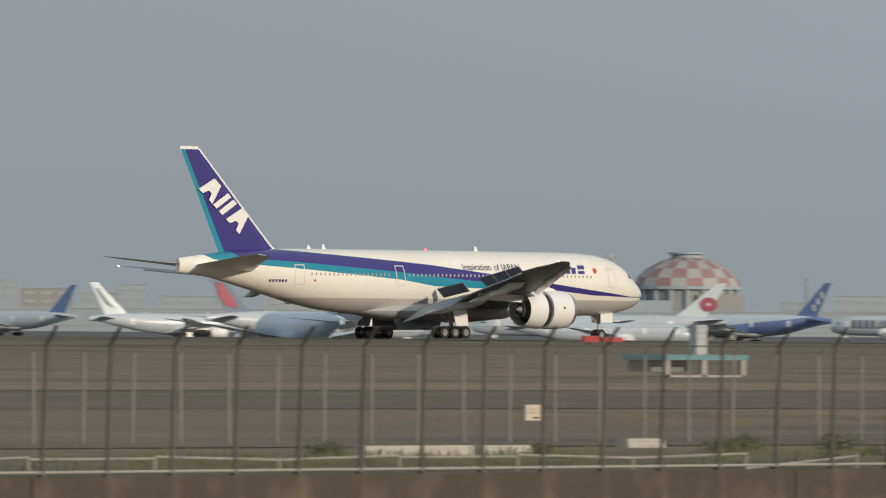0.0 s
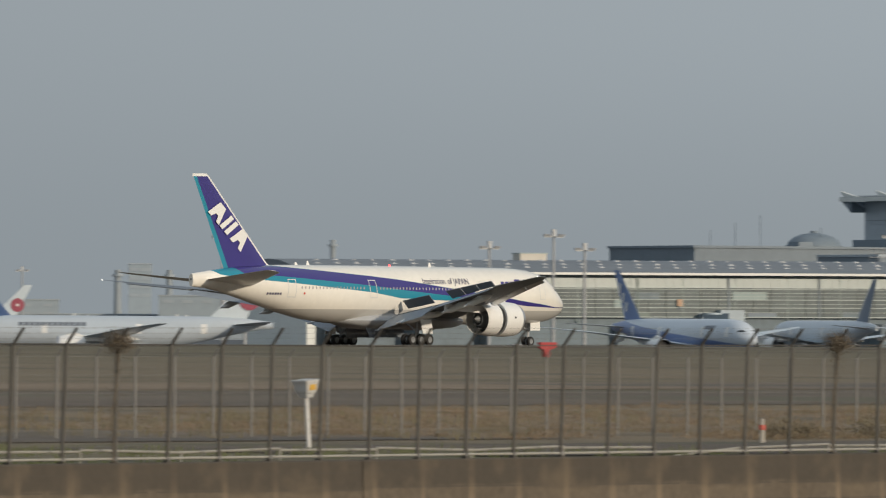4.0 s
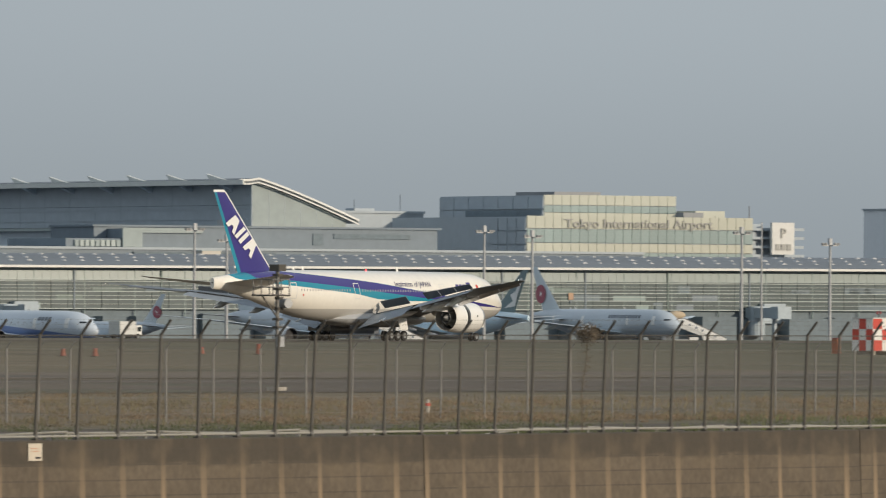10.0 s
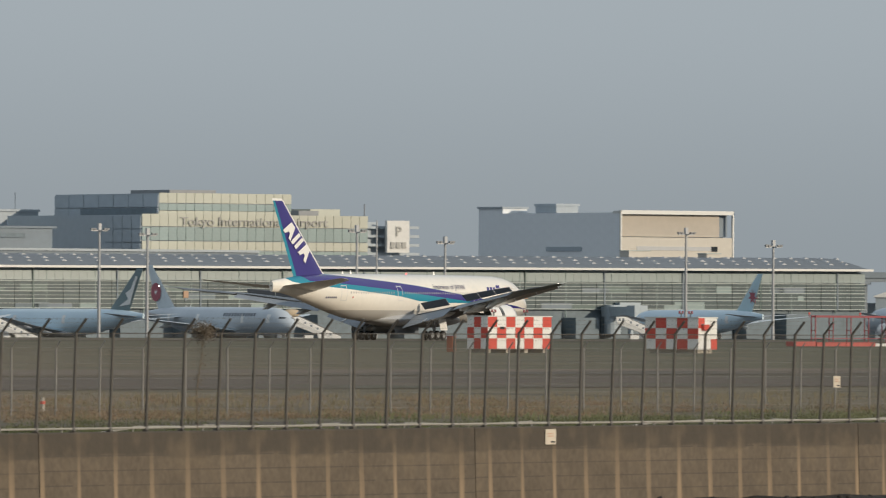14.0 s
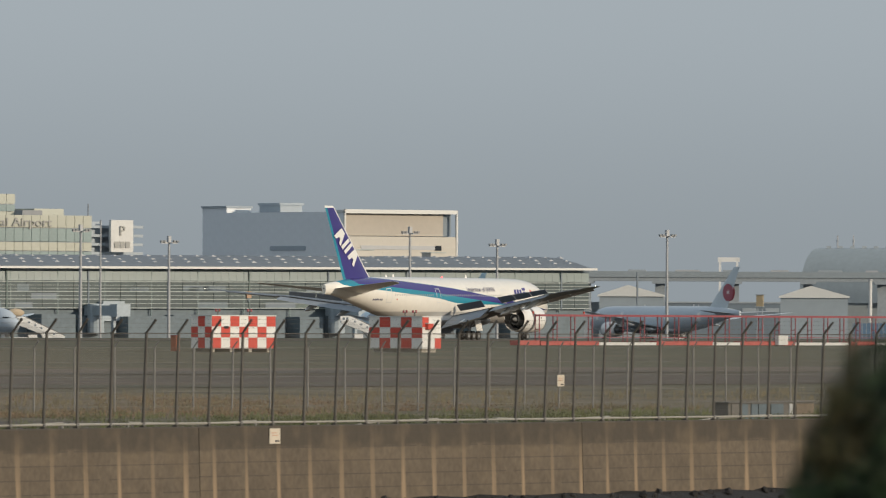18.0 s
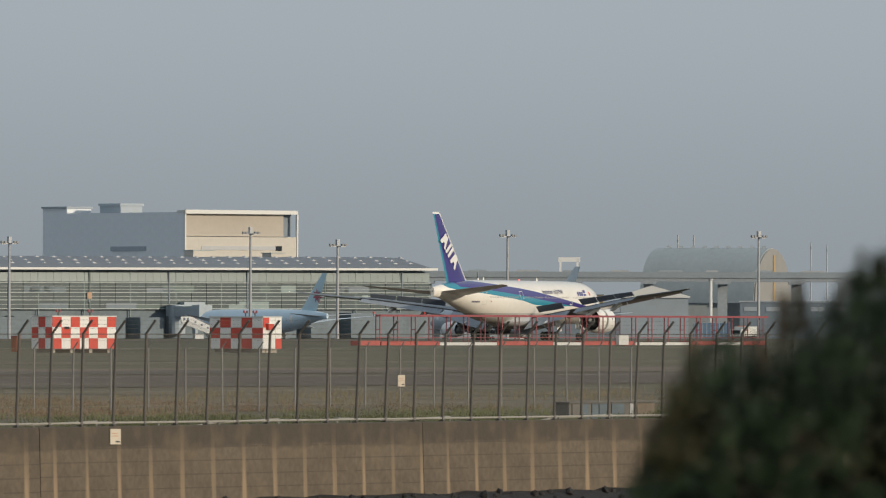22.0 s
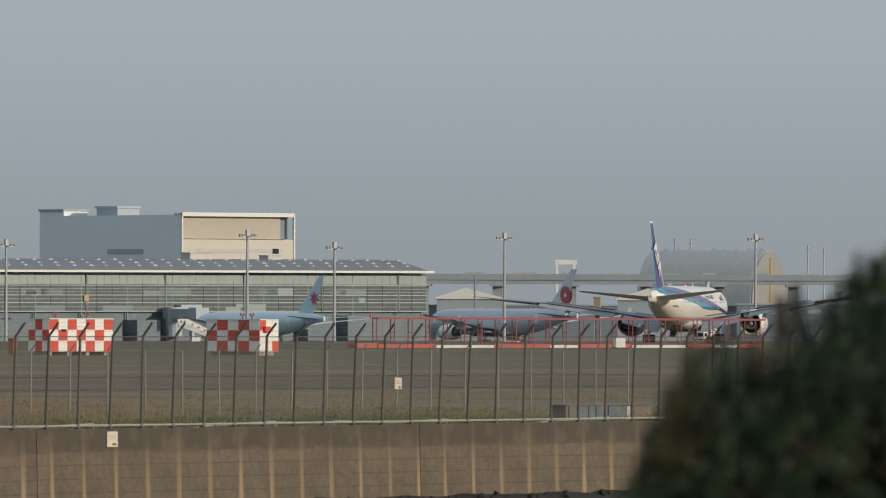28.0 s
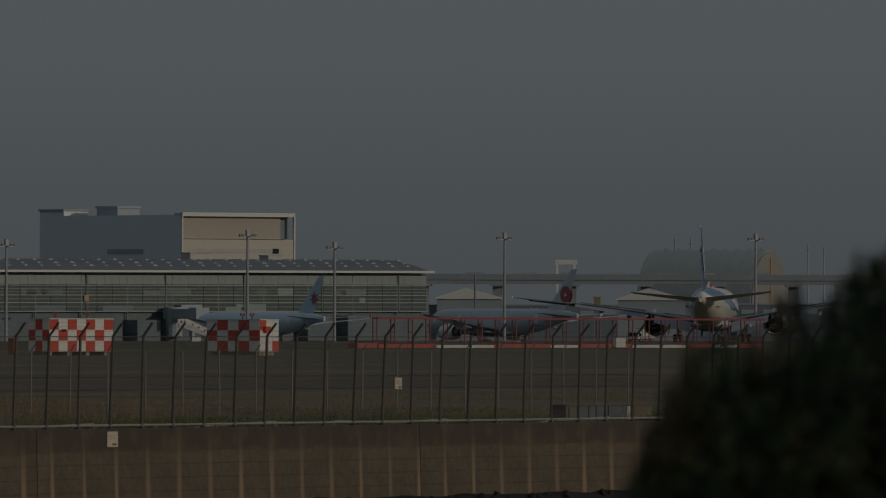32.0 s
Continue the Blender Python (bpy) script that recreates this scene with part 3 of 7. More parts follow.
def wing_bits(side, body_z=3.28):
    """Leading edge, chord, span, height, thickness and washout rows of a half wing."""
    rows = []
    for y, le, chord, z, th, wo in ((2.4, 20.2, 15.0, body_z, 0.125, 0.0), (9.8, 25.0, 9.4, body_z + 1.3, 0.115, 0.5), (20.2, 32.4, 5.9, body_z + 2.85, 0.10, 1.5),
                                    (29.3, 38.9, 3.3, body_z + 3.8, 0.095, 2.0), (31.4, 41.0, 1.6, body_z + 4.05, 0.09, 2.0)):
        rows.append((NOSE - le, chord, side * y, z, th, wo))
    return rows


def row_at(rows, y):
    ys = [abs(r[2]) for r in rows]
    return [float(np.interp(abs(y), ys, [r[k] for r in rows])) for k in (0, 1, 3)]


def plate(bm, corners, thick):
    """A slab with four corners on its upper face."""
    n = (Vector(corners[1]) - Vector(corners[0])).cross(Vector(corners[3]) - Vector(corners[0])).normalized()
    if n.z < 0:
        n = -n
    up = [bm.verts.new(p) for p in corners]
    lo = [bm.verts.new(Vector(p) - n * thick) for p in corners]
    bm.faces.new(up), bm.faces.new(lo[::-1])
    for i in range(4):
        j = (i + 1) % 4
        bm.faces.new((up[i], lo[i], lo[j], up[j]))
    bmesh.ops.recalc_face_normals(bm, faces=bm.faces)
    return bm


def wheel(parent, x, y, r, w, rim=True):
    bm = lathe([(-w / 2, r * 0.55), (-w / 2, r * 0.9), (-w * 0.36, r), (w * 0.36, r), (w / 2, r * 0.9), (w / 2, r * 0.55)], 16)
    at = pose(x, y, r, 0, 0, 90)
    ob = part("wheel", bm, RUBBER, parent, "black tyre on a pale hub", True, at)
    if rim:
        bm = lathe([(-w * 0.42, 0.02), (-w * 0.42, r * 0.5), (-w * 0.48, r * 0.56), (w * 0.48, r * 0.56), (w * 0.42, r * 0.5), (w * 0.42, 0.02)], 12)
        part("hub", bm, MIDGREY, ob, smooth=True)
    return ob


def engine(plane, side, y, x_front, z, radius, length, paint, reversed_open=False):
    """A turbofan: lip, cowl, (opened) reverser sleeve, core and plug."""
    nac = part("nacelle", lathe([(0.0 * length, radius * 0.83), (-0.03 * length, radius * 0.80), (-0.16 * length, radius * 0.78), (-0.16 * length, radius * 0.02)], 28), DARK, plane, "dark engine intake", True, pose(x_front, side * y, z))
    part("inlet_lip", lathe([(-0.05 * length, radius * 0.80), (-0.01 * length, radius * 0.83), (0.0, radius * 0.87), (-0.03 * length, radius * 0.925), (-0.07 * length, radius * 0.955)], 28), BARE, nac, "polished metal inlet lip", True)
    part("cowl", lathe([(-0.07 * length, radius * 0.955), (-0.2 * length, radius), (-0.40 * length, radius * 1.0), (-0.46 * length, radius * 0.985), (-0.46 * length, radius * 0.80)], 28), paint, nac, smooth=True)
    gap = 0.10 * length if reversed_open else 0.004 * length
    part("cascade", lathe([(-0.44 * length, radius * 0.86), (-0.60 * length, radius * 0.86)], 28), DARK, nac, "dark opened thrust reverser gap" if reversed_open else "", True)
    a = -0.46 * length - gap
    part("sleeve", lathe([(a, radius * 0.82), (a, radius * 0.985), (a - 0.12 * length, radius * 0.95), (a - 0.30 * length, radius * 0.86), (a - 0.295 * length, radius * 0.83), (a - 0.1 * length, radius * 0.72)], 28), paint, nac, smooth=True)
    part("core", lathe([(-0.5 * length, radius * 0.6), (-0.72 * length, radius * 0.50), (-0.86 * length, radius * 0.38), (-0.85 * length, radius * 0.32), (-0.72 * length, radius * 0.25)], 20), MIDGREY, nac, "mid grey core nozzle", True)
    part("plug", lathe([(-0.76 * length, radius * 0.26), (-0.86 * length, radius * 0.2), (-0.93 * length, 0.03)], 14), MIDGREY, nac, smooth=True)
    # an added black ring stands in for the duct's inner shade
    part("fan_shadow", lathe([(-0.70 * length, radius * 0.60), (-0.70 * length, radius * 0.76)], 20), DARK, nac)
    if reversed_open:
        part("drain_port", tubes(((-0.27 * length, side * radius * 0.97, 0.1 * radius), (-0.27 * length, side * radius * 1.004, 0.1 * radius), 0.13), n=10), DARK, nac)
    rows = wing_bits(side)
    le, ch, wz = row_at(rows, y)
    px = x_front
    bm = bmesh.new()
    yy = side * y
    ring = lambda x, zl, zh, w: [(x, yy - w, zl), (x, yy + w, zl), (x, yy + w, zh), (x, yy - w, zh)]
    loft(bm, [ring(px - 0.22 * length, z + radius * 0.9, z + radius * 1.06, 0.1), ring(px - 0.5 * length, z + radius * 0.5, z + radius * 1.3, 0.28), ring(le - 0.1 * ch, z + radius * 0.35, wz + 0.1, 0.28), ring(le - 0.75 * ch, wz - 0.7, wz - 0.1, 0.1)])
    part("pylon", bm, paint, plane, smooth=True)
    return nac


def airliner(name, m, label, body_paint, fin_paint, tip_paint=None, scale=1.0, landing=False, wing_paint=None, engine_paint=None, category="airliner"):
    """A twin-engined wide-body jet in parts. landing: flaps down, spoilers up, reversers open, gear in detail."""
    plane = thing(name, m @ Matrix.Scale(scale, 4), label, category, kind="")
    wing_paint = wing_paint or WINGGREY
    engine_paint = engine_paint or WHITE
    bm = bmesh.new()
    loft(bm, fuselage_rings(WIDE_BODY))
    part("fuselage", bm, body_paint, plane, smooth=True, flat_angle=60)
    bm = bmesh.new()
    loft(bm, [[(NOSE - s, w * math.cos(k), 2.75 + h * math.sin(k)) for k in (i * math.tau / 16 for i in range(16))] for s, w, h in ((17.5, 0.3, 0.1), (20, 2.3, 0.75), (24, 3.35, 1.05), (33, 3.4, 1.1), (37, 2.5, 0.8), (41, 0.4, 0.1))])
    part("belly_fairing", bm, GREY, plane, smooth=True)
    for side in (1, -1):
        rows = wing_bits(side)
        bm = bmesh.new()
        cut = 0.80 if landing else 1.0
        loft(bm, [foil(le, ch * cut, y, z, th / cut, washout=wo) for le, ch, y, z, th, wo in rows])
        part("wing", bm, wing_paint, plane, smooth=True, flat_angle=50)
        # flaps: slabs turned down behind the wing; slats drooped before it
        if landing:
            for y0, y1 in ((4.0, 8.4), (11.2, 17.0), (17.15, 23.0), (23.15, 29.0)):
                bm = bmesh.new()
                rings = []
                for y in (y0, y1):
                    le, ch, z = row_at(rows, y)
                    wo = float(np.interp(y, [abs(r[2]) for r in rows], [r[5] for r in rows]))
                    zl, c = z - 0.8 * ch * math.tan(radians(wo)), min(0.12 * ch, 0.7)
                    rings.append([(le - 0.25 * c, side * y, zl + 0.18 * c), (le + 0.55 * c, side * y, zl - 0.12 * c), (le + 0.85 * c, side * y, zl - 0.55 * c), (le + 0.45 * c, side * y, zl - 0.45 * c), (le - 0.1 * c, side * y, zl - 0.02 * c)])
                loft(bm, rings)
                part("slat", bm, BARE, plane, "bare metal leading-edge slat", True)
            for y0, y1, drop, reach in ((3.3, 9.2, 24, 0.29), (10.6, 21.6, 15, 0.27)):
                bm = bmesh.new()
                rings = []
                for y in (y0, y1):
                    le, ch, z = row_at(rows, y)
                    x0, z0, c = le - 0.83 * ch, z - 0.015 * ch, reach * ch
                    a = radians(drop)
                    ring = [(u, t) for u, t in ((0, 0.0), (0.15, 0.07), (0.5, 0.06), (1.0, 0.0), (0.5, -0.03), (0.15, -0.06))]
                    rings.append([(x0 - c * (u * math.cos(a) - t * math.sin(a)), side * y, z0 - c * (u * math.sin(a) - t * math.cos(a))) for u, t in ring])
                loft(bm, rings)
                part("flap", bm, FLAPGREY, plane, "grey trailing-edge flap turned down", True)
            for y0, y1 in ((3.5, 7.7), (10.9, 14.0), (14.12, 17.4), (17.52, 20.9)):
                ends = []
                for y in (y0, y1) if side > 0 else (y1, y0):
                    le, ch, z = row_at(rows, y)
                    ends.append((Vector((le - 0.70 * ch, side * y, z + 0.045 * ch)), min(0.125 * ch, 1.15)))
                (p, d0), (q, d1) = ends
                ey = (q - p).normalized()
                ez = (Vector((0, 0, 1)) - ey * ey.z).normalized()
                ex = ey.cross(ez)
                hinge = Matrix((ex, ey, ez)).transposed().to_4x4()
                hinge.translation = p
                bm = plate(bmesh.new(), [(0, 0, 0), (0, (q - p).length, 0), (-d1, (q - p).length, 0), (-d0, 0, 0)], 0.07)
                SPOILERS.append((part("spoiler", bm, SPOILER, plane, "grey spoiler panel hinged on the wing", at=hinge), hinge))
            bm = bmesh.new()
            c = []
            for y, k in ((21.9, 0), (28.4, 0), (28.4, 1), (21.9, 1)):
                le, ch, z = row_at(rows, y)
                c.append((le - (0.79 + 0.21 * k) * ch, side * y, z + 0.02 * ch - 0.1 * k))
            plate(bm, c, 0.09)
            part("aileron", bm, wing_paint, plane)
        # flap track fairings
        for y in ((6.4, 13.2, 17.6) if landing else (6.4, 13.2)):
            le, ch, z = row_at(rows, y)
            bm = bmesh.new()
            d = 0.6 if landing else 0.25
            loft(bm, [[(le - u * ch, side * y + 0.36 * w * math.cos(k), z - q - 0.42 * w * (1 - math.sin(k))) for k in (i * math.tau / 10 for i in range(10))] for u, w, q in ((0.42, 0.1, 0.25), (0.55, 0.8, 0.2), (0.75, 1.0, 0.25 + 0.15 * d), (0.95, 0.9, 0.3 + 0.9 * d), (1.14, 0.12, 0.6 + 1.5 * d))])
            part("flap_fairing", bm, engine_paint, plane, smooth=True)
        engine(plane, side, 9.7, NOSE - 20.1, 2.9, 1.92, 7.4, engine_paint, landing)
        # tailplane
        bm = bmesh.new()
        loft(bm, [foil(NOSE - le, ch, side * y, z, th) for y, le, ch, z, th in ((0.6, 54.3, 7.0, 7.0, 0.10), (10.8, 61.1, 2.3, 7.68, 0.09), (11.1, 61.9, 1.3, 7.71, 0.07))])
        if landing:
            # trimmed with the leading edge down
            for v in bm.verts:
                v.co.z -= 0.11 * (v.co.x - (NOSE - 60.5))
        part("tailplane", bm, WHITE if landing else GREY, plane, smooth=True, flat_angle=50)
        # cabin windows
        rows_w = [s for s in np.arange(9.9, 50.0, 0.56) if not (16.4 < s < 18.2 or 35.2 < s < 37.4 or 48.0 < s)]
        pane = bmesh.new()
        ring = [((0.11 if landing else 0.2) * math.cos(k), 0, 0.16 * math.sin(k)) for k in (i * math.tau / 8 for i in range(8))]
        f = pane.faces.new([pane.verts.new(p) for p in ring])
        if side > 0:
            f.normal_flip()
        pane = finish(pane)
        step = rows_w if landing else rows_w[::4]
        for s in step:
            part("cabin_window", pane, CABIN, plane, at=pose(NOSE - s, side * (skin_y(s, 6.28) + 0.015), 6.28))
        doors = ((6.1, 7.3), (16.7, 17.8), (35.7, 36.9), (48.8, 50.0))
        for a, b in doors:
            part("door", skin_frame(a, b, 5.2, 7.2, side) if landing else skin_patch(a, b, 5.2, 7.2, side), OFFWHITE if landing else engine_paint, plane, "cabin door outlined in white" if landing else "")
        part("cockpit_window", skin_patch(2.15, 3.55, 6.18, 6.55, side, 0.02), GLASSD, plane, "dark cockpit side window")
    # fin and rudder
    bm = bmesh.new()
    fin_rows = ((8.3, 50.2, 7.0, 0.085), (9.0, 50.9, 6.75, 0.085), (18.25, 60.35, 2.05, 0.08))
    loft(bm, [foil(NOSE - le, ch, 0, z, th, vertical=True) for z, le, ch, th in fin_rows])
    fin = part("fin", bm, fin_paint, plane, smooth=True, flat_angle=50)
    bm = bmesh.new()
    loft(bm, [[(NOSE - le, t, z), (NOSE - le - c, 0, z), (NOSE - le, -t, z)] for z, le, c, t in ((8.35, 57.15, 0.75, 0.03), (18.25, 62.35, 0.5, 0.02))])
    part("rudder_edge", bm, CYAN if landing else fin_paint, plane, "turquoise trailing edge of the rudder" if landing else "")
    bm = bmesh.new()
    loft(bm, [foil(NOSE - 60.3, 2.72, 0, 18.25, 0.08, vertical=True), foil(NOSE - 60.7, 2.25, 0, 18.55, 0.05, vertical=True)])
    part("fin_cap", bm, tip_paint or fin_paint, plane, smooth=True)
    if landing:
        bm = bmesh.new()
        loft(bm, [foil(NOSE - le + 0.06, 0.42, 0, z, 0.42, vertical=True) for z, le in ((8.72, 50.45), (9.0, 50.9), (18.25, 60.35))])
        part("fin_leading_edge", bm, WHITE, plane, "white leading edge of the fin", True)
    # undercarriage
    nose_gear = part("nose_gear", tubes(((NOSE - 5.9, 0, 0.55), (NOSE - 5.7, 0, 3.0), 0.14), ((NOSE - 5.9, -0.42, 0.55), (NOSE - 5.9, 0.42, 0.55), 0.09), ((NOSE - 5.8, 0, 1.5), (NOSE - 7.4, 0, 2.7), 0.07)), GREY, plane, "pale grey nose gear leg")
    for y in (0.38, -0.38):
        wheel(nose_gear, NOSE - 5.9, y, 0.54, 0.34)
    for y in (0.62, -0.62):
        part("gear_door", boxes((NOSE - 6.2, NOSE - 4.5, y - 0.03, y + 0.03, 1.75, 2.75)), engine_paint, nose_gear)
    for side in (1, -1):
        y = side * 5.5
        gear = part("main_gear", tubes(((0, y, 0.7), (0.1, y, 3.2), 0.21), ((-1.75, y, 0.66), (1.75, y, 0.66), 0.13), ((0, y, 1.5), (0.3, side * 3.0, 2.9), 0.1), ((0, y, 1.6), (2.2, y, 3.0), 0.1)), GREY, plane, "grey main gear leg with a six-wheel bogie")
        for x in (-1.45, 0.0, 1.45):
            for d in (0.48, -0.48):
                wheel(gear, x, y + d, 0.63, 0.40)
        bm = bmesh.new()
        plate(bm, [(-0.95, y + side * 1.25, 2.85), (0.95, y + side * 1.25, 2.85), (0.85, y + side * 1.6, 1.3), (-0.85, y + side * 1.6, 1.3)], 0.06)
        part("gear_door", bm, engine_paint, gear, "pale main gear door hanging down")
        part("door_strut", tubes(((0, y + side * 0.2, 2.2), (0, y + side * 1.4, 2.2), 0.05), n=6), GREY, gear)
        if landing:
            bm = bmesh.new()
            plate(bm, [(-4.2, side * 1.3, 2.5), (2.8, side * 1.3, 2.5), (2.1, side * 1.75, 0.9), (-3.6, side * 1.75, 0.9)], 0.06)
            part("bay_door", bm, WINGGREY, plane, "dark wheel-bay door hanging open")
    # antennas
    for s, h in ((45.6, 0.32), (43.6, 0.45), (22.8, 0.45)):
        bm = bmesh.new()
        loft(bm, [[(NOSE - s, 0.04, 8.75), (NOSE - s - 0.5, 0.0, 8.75), (NOSE - s, -0.04, 8.75)], [(NOSE - s - 0.25, 0.02, 8.78 + h), (NOSE - s - 0.45, 0, 8.78 + h), (NOSE - s - 0.25, -0.02, 8.78 + h)]])
        part("antenna", bm, WHITE, plane)
    part("apu_exhaust", lathe([(0, 0.1), (-0.1, 0.1), (-0.08, 0.03)], 10), DARK, plane, at=pose(NOSE - 63.2, 0, 7.1))
    return plane




def flat_shape(bm, rows, side, lift):
    """Polygons in the x-z plane at y = side * lift."""
    for row in rows:
        v = [bm.verts.new((x, side * lift, z)) for x, z in row]
        f = bm.faces.new(v)
        f.normal_update()
        if f.normal.y * side < 0:
            f.normal_flip()
    return bm


BLUE_TOP = ((0, 4.35), (3.7, 4.38), (9.5, 4.92), (16.3, 5.66), (31.6, 7.26), (36.3, 7.63), (49.4, 8.55), (56.0, 8.9), (64, 9.2))
BLUE_LOW = ((0, 4.3), (3.7, 4.28), (9.5, 4.45), (16.3, 5.02), (31.6, 6.15), (36.3, 6.56), (49.9, 7.46), (56.0, 7.75), (57.5, 9.0), (64, 9.2))
CYAN_LOW = ((0, 4.3), (16, 5.02), (24, 5.0), (31.6, 5.2), (36.3, 5.82), (49.9, 6.82), (56, 7.22), (59.3, 7.6), (61.0, 8.5), (64, 9.2))
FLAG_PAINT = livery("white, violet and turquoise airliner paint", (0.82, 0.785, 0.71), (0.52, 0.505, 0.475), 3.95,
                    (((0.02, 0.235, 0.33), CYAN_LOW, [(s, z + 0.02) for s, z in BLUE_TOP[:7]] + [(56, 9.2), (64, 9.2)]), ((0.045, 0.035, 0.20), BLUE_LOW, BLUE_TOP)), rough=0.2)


def build_landing_jet():
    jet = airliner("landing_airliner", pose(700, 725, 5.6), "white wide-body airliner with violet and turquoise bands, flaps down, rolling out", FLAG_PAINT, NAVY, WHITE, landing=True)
    # lettering and marks on both sides
    for side in (-1, 1):
        text = ("Inspiration", "of", "JAPAN")
        starts = (27.6, 23.25, 22.2) if side < 0 else (19.4, 23.75, 24.8)
        for word, start in zip(text, starts):
            part("slogan_word", on_skin(words(word, 0.92, bold=0.004), start, 6.84, side), INK, jet, "dark blue slogan lettering")
        part("red_disc", on_skin(finish(disc(0.28)), 9.15, 6.92, side), RED, jet, "red sun disc")
        part("mark_block", slant_patch(10.7, 0.95, 0.86, side), NAVY, jet, "violet blue airline mark")
        for k in range(3):
            part("mark_block", slant_patch(12.0 + k * 0.8, 0.58, 0.60, side), NAVY, jet)
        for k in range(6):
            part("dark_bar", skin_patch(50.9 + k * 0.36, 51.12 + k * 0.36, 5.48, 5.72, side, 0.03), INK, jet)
        part("red_dot", on_skin(finish(disc(0.13)), 47.6, 5.65, side), RED, jet)
        # the slanted tail mark
        for k in range(3):
            part("tail_mark", tail_block(k, side), WHITE, jet, "white slanted airline mark")
    part("beacon", lathe([(0.12, 0.02), (0.08, 0.12), (-0.08, 0.14)], 10), BEACON, jet, "glowing red beacon", at=pose(-3.0, 0, 2.22, 0, 90, 0))
    part("beacon", lathe([(0.12, 0.02), (0.08, 0.10), (-0.08, 0.12)], 10), BEACON, jet, "glowing red beacon", at=pose(NOSE - 30.0, 0, 8.86, 0, -90, 0))
    for side in (1, -1):
        part("wingtip_light", lathe([(0.06, 0.01), (0.03, 0.03), (-0.05, 0.035)], 8), LAMP, jet, "white wing-tip light", at=pose(NOSE - 42.5, side * 31.4, 7.36))
    return jet


def slant_patch(s, w, h, side):
    """A small leaning block on the body's side."""
    me = bpy.data.meshes.new("mesh")
    lean = 0.22
    me.from_pydata([(0, 0, 0), (w, 0, 0), (w + lean, h, 0), (lean, h, 0)], [], [(0, 1, 2, 3)])
    return on_skin(me, s + w if side < 0 else s, 6.58, side)


def disc(r, n=20):
    bm = bmesh.new()
    bm.faces.new([bm.verts.new((r * math.cos(i * math.tau / n), r * math.sin(i * math.tau / n), 0)) for i in range(n)])
    return bm


def tail_block(k, side):
    """One piece of the slanted tail mark."""
    bm = bmesh.new()
    # frame along the mark: a runs down and forwards, b across it
    o = Vector((NOSE - 60.05, 0, 15.2))
    a = Vector((0.78, 0, -0.626))
    b = Vector((0.55, 0, 0.835))
    lift = 0.20
    u0 = k * 2.3
    if k == 1:
        rows = [[(0.0, 0), (0.62, 0), (1.62, 2.35), (1.0, 2.35)], [(0.98, 0), (1.6, 0), (2.6, 2.35), (1.98, 2.35)]]
    else:
        rows = [[(-0.1, 0), (0.55, 0), (1.1, 0.8), (1.55, 0.8), (1.6, 0), (2.2, 0), (2.2, 2.35), (1.05, 2.35)]]
    for q, row in enumerate(rows):
        v = []
        for u, w in row:
            p = o + a * (u0 + u) + b * (w * 0.9 - 1.0)
            v.append(bm.verts.new((p.x, side * (lift + 0.004 * q), p.z)))
        f = bm.faces.new(v)
        f.normal_update()
        if f.normal.y * side < 0:
            f.normal_flip()
    return bm


JET = build_landing_jet()


# ---- the terminal and the buildings round it ----
# they share one grid: u along the long front, v away from it, turned 26 degrees
PLAIN_GRID = pose(0, 0, 0, 0, 0, -26)
GRID = Matrix.Translation(EYE) @ Matrix.Scale(1.2, 4) @ Matrix.Translation(-Vector(EYE)) @ PLAIN_GRID
APRON_Z = 5.36


def on_grid(u, v, z=APRON_Z, turn=0.0):
    return GRID @ pose(u, v, z, 0, 0, turn)


# shaded and distant walls get lifted, bluer colours to suggest haze
PANEL_SHADE = shade("facade panels paled and blued for shaded sides", (0.58, 0.66, 0.73), 0.45, vary=0.08, scale=0.05, fine=8.0, random=0.2)
PANEL_LIT = shade("cream facade panels", (0.47, 0.475, 0.4), 0.6, vary=0.08, scale=0.05, fine=8.0, random=0.2)
# extra pale, to brighten by colour what stands out of the sun
GABLE_WHITE = shade("cladding paled to lighten shaded faces", (0.70, 0.71, 0.67), 0.6, vary=0.06, scale=0.05)
GATE_ORANGE = shade("dull orange sign enamel", (0.42, 0.26, 0.16), 0.5, vary=0.1, scale=0.5)
HALLSIDE = shade("blue-grey hall glazing lifted for haze", (0.40, 0.46, 0.51), 0.45, vary=0.10, scale=0.05, fine=8.0, random=0.2)
ROOFING = shade("grey metal roofing", (0.19, 0.21, 0.23), 0.7, 0.0, vary=0.12, scale=0.1)
CLERESTORY = shade("blue-green clerestory panes", (0.2, 0.255, 0.255), 0.3, 0.0, vary=0.10, scale=0.1, random=0.35)
SKY_PANE = shade("clerestory glazing paled for reflected sky", (0.335, 0.42, 0.40), 0.3, 0.0, vary=0.10, scale=0.1, random=0.2)
GREENGLASS = shade("pale green glazing", (0.26, 0.33, 0.325), 0.25, 0.0, vary=0.14, scale=0.2, random=0.5)
DEEPGLASS = shade("grey-green glazing", (0.112, 0.158, 0.148), 0.3, 0.0, vary=0.34, scale=0.10, random=0.6)
# a shaded copy of the grey-green glazing, for the left bays
SHADE_GLASS = shade("grey-green glazing darkened for shade", (0.055, 0.083, 0.088), 0.3, 0.0, vary=0.3, scale=0.10, random=0.5)
# bridges are coloured light so that their shade looks hazed
BRIDGE = shade("bridge cladding lifted and blued for haze", (0.38, 0.44, 0.48), 0.6, vary=0.12, scale=0.1)
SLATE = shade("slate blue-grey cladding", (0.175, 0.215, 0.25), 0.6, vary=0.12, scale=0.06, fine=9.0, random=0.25)
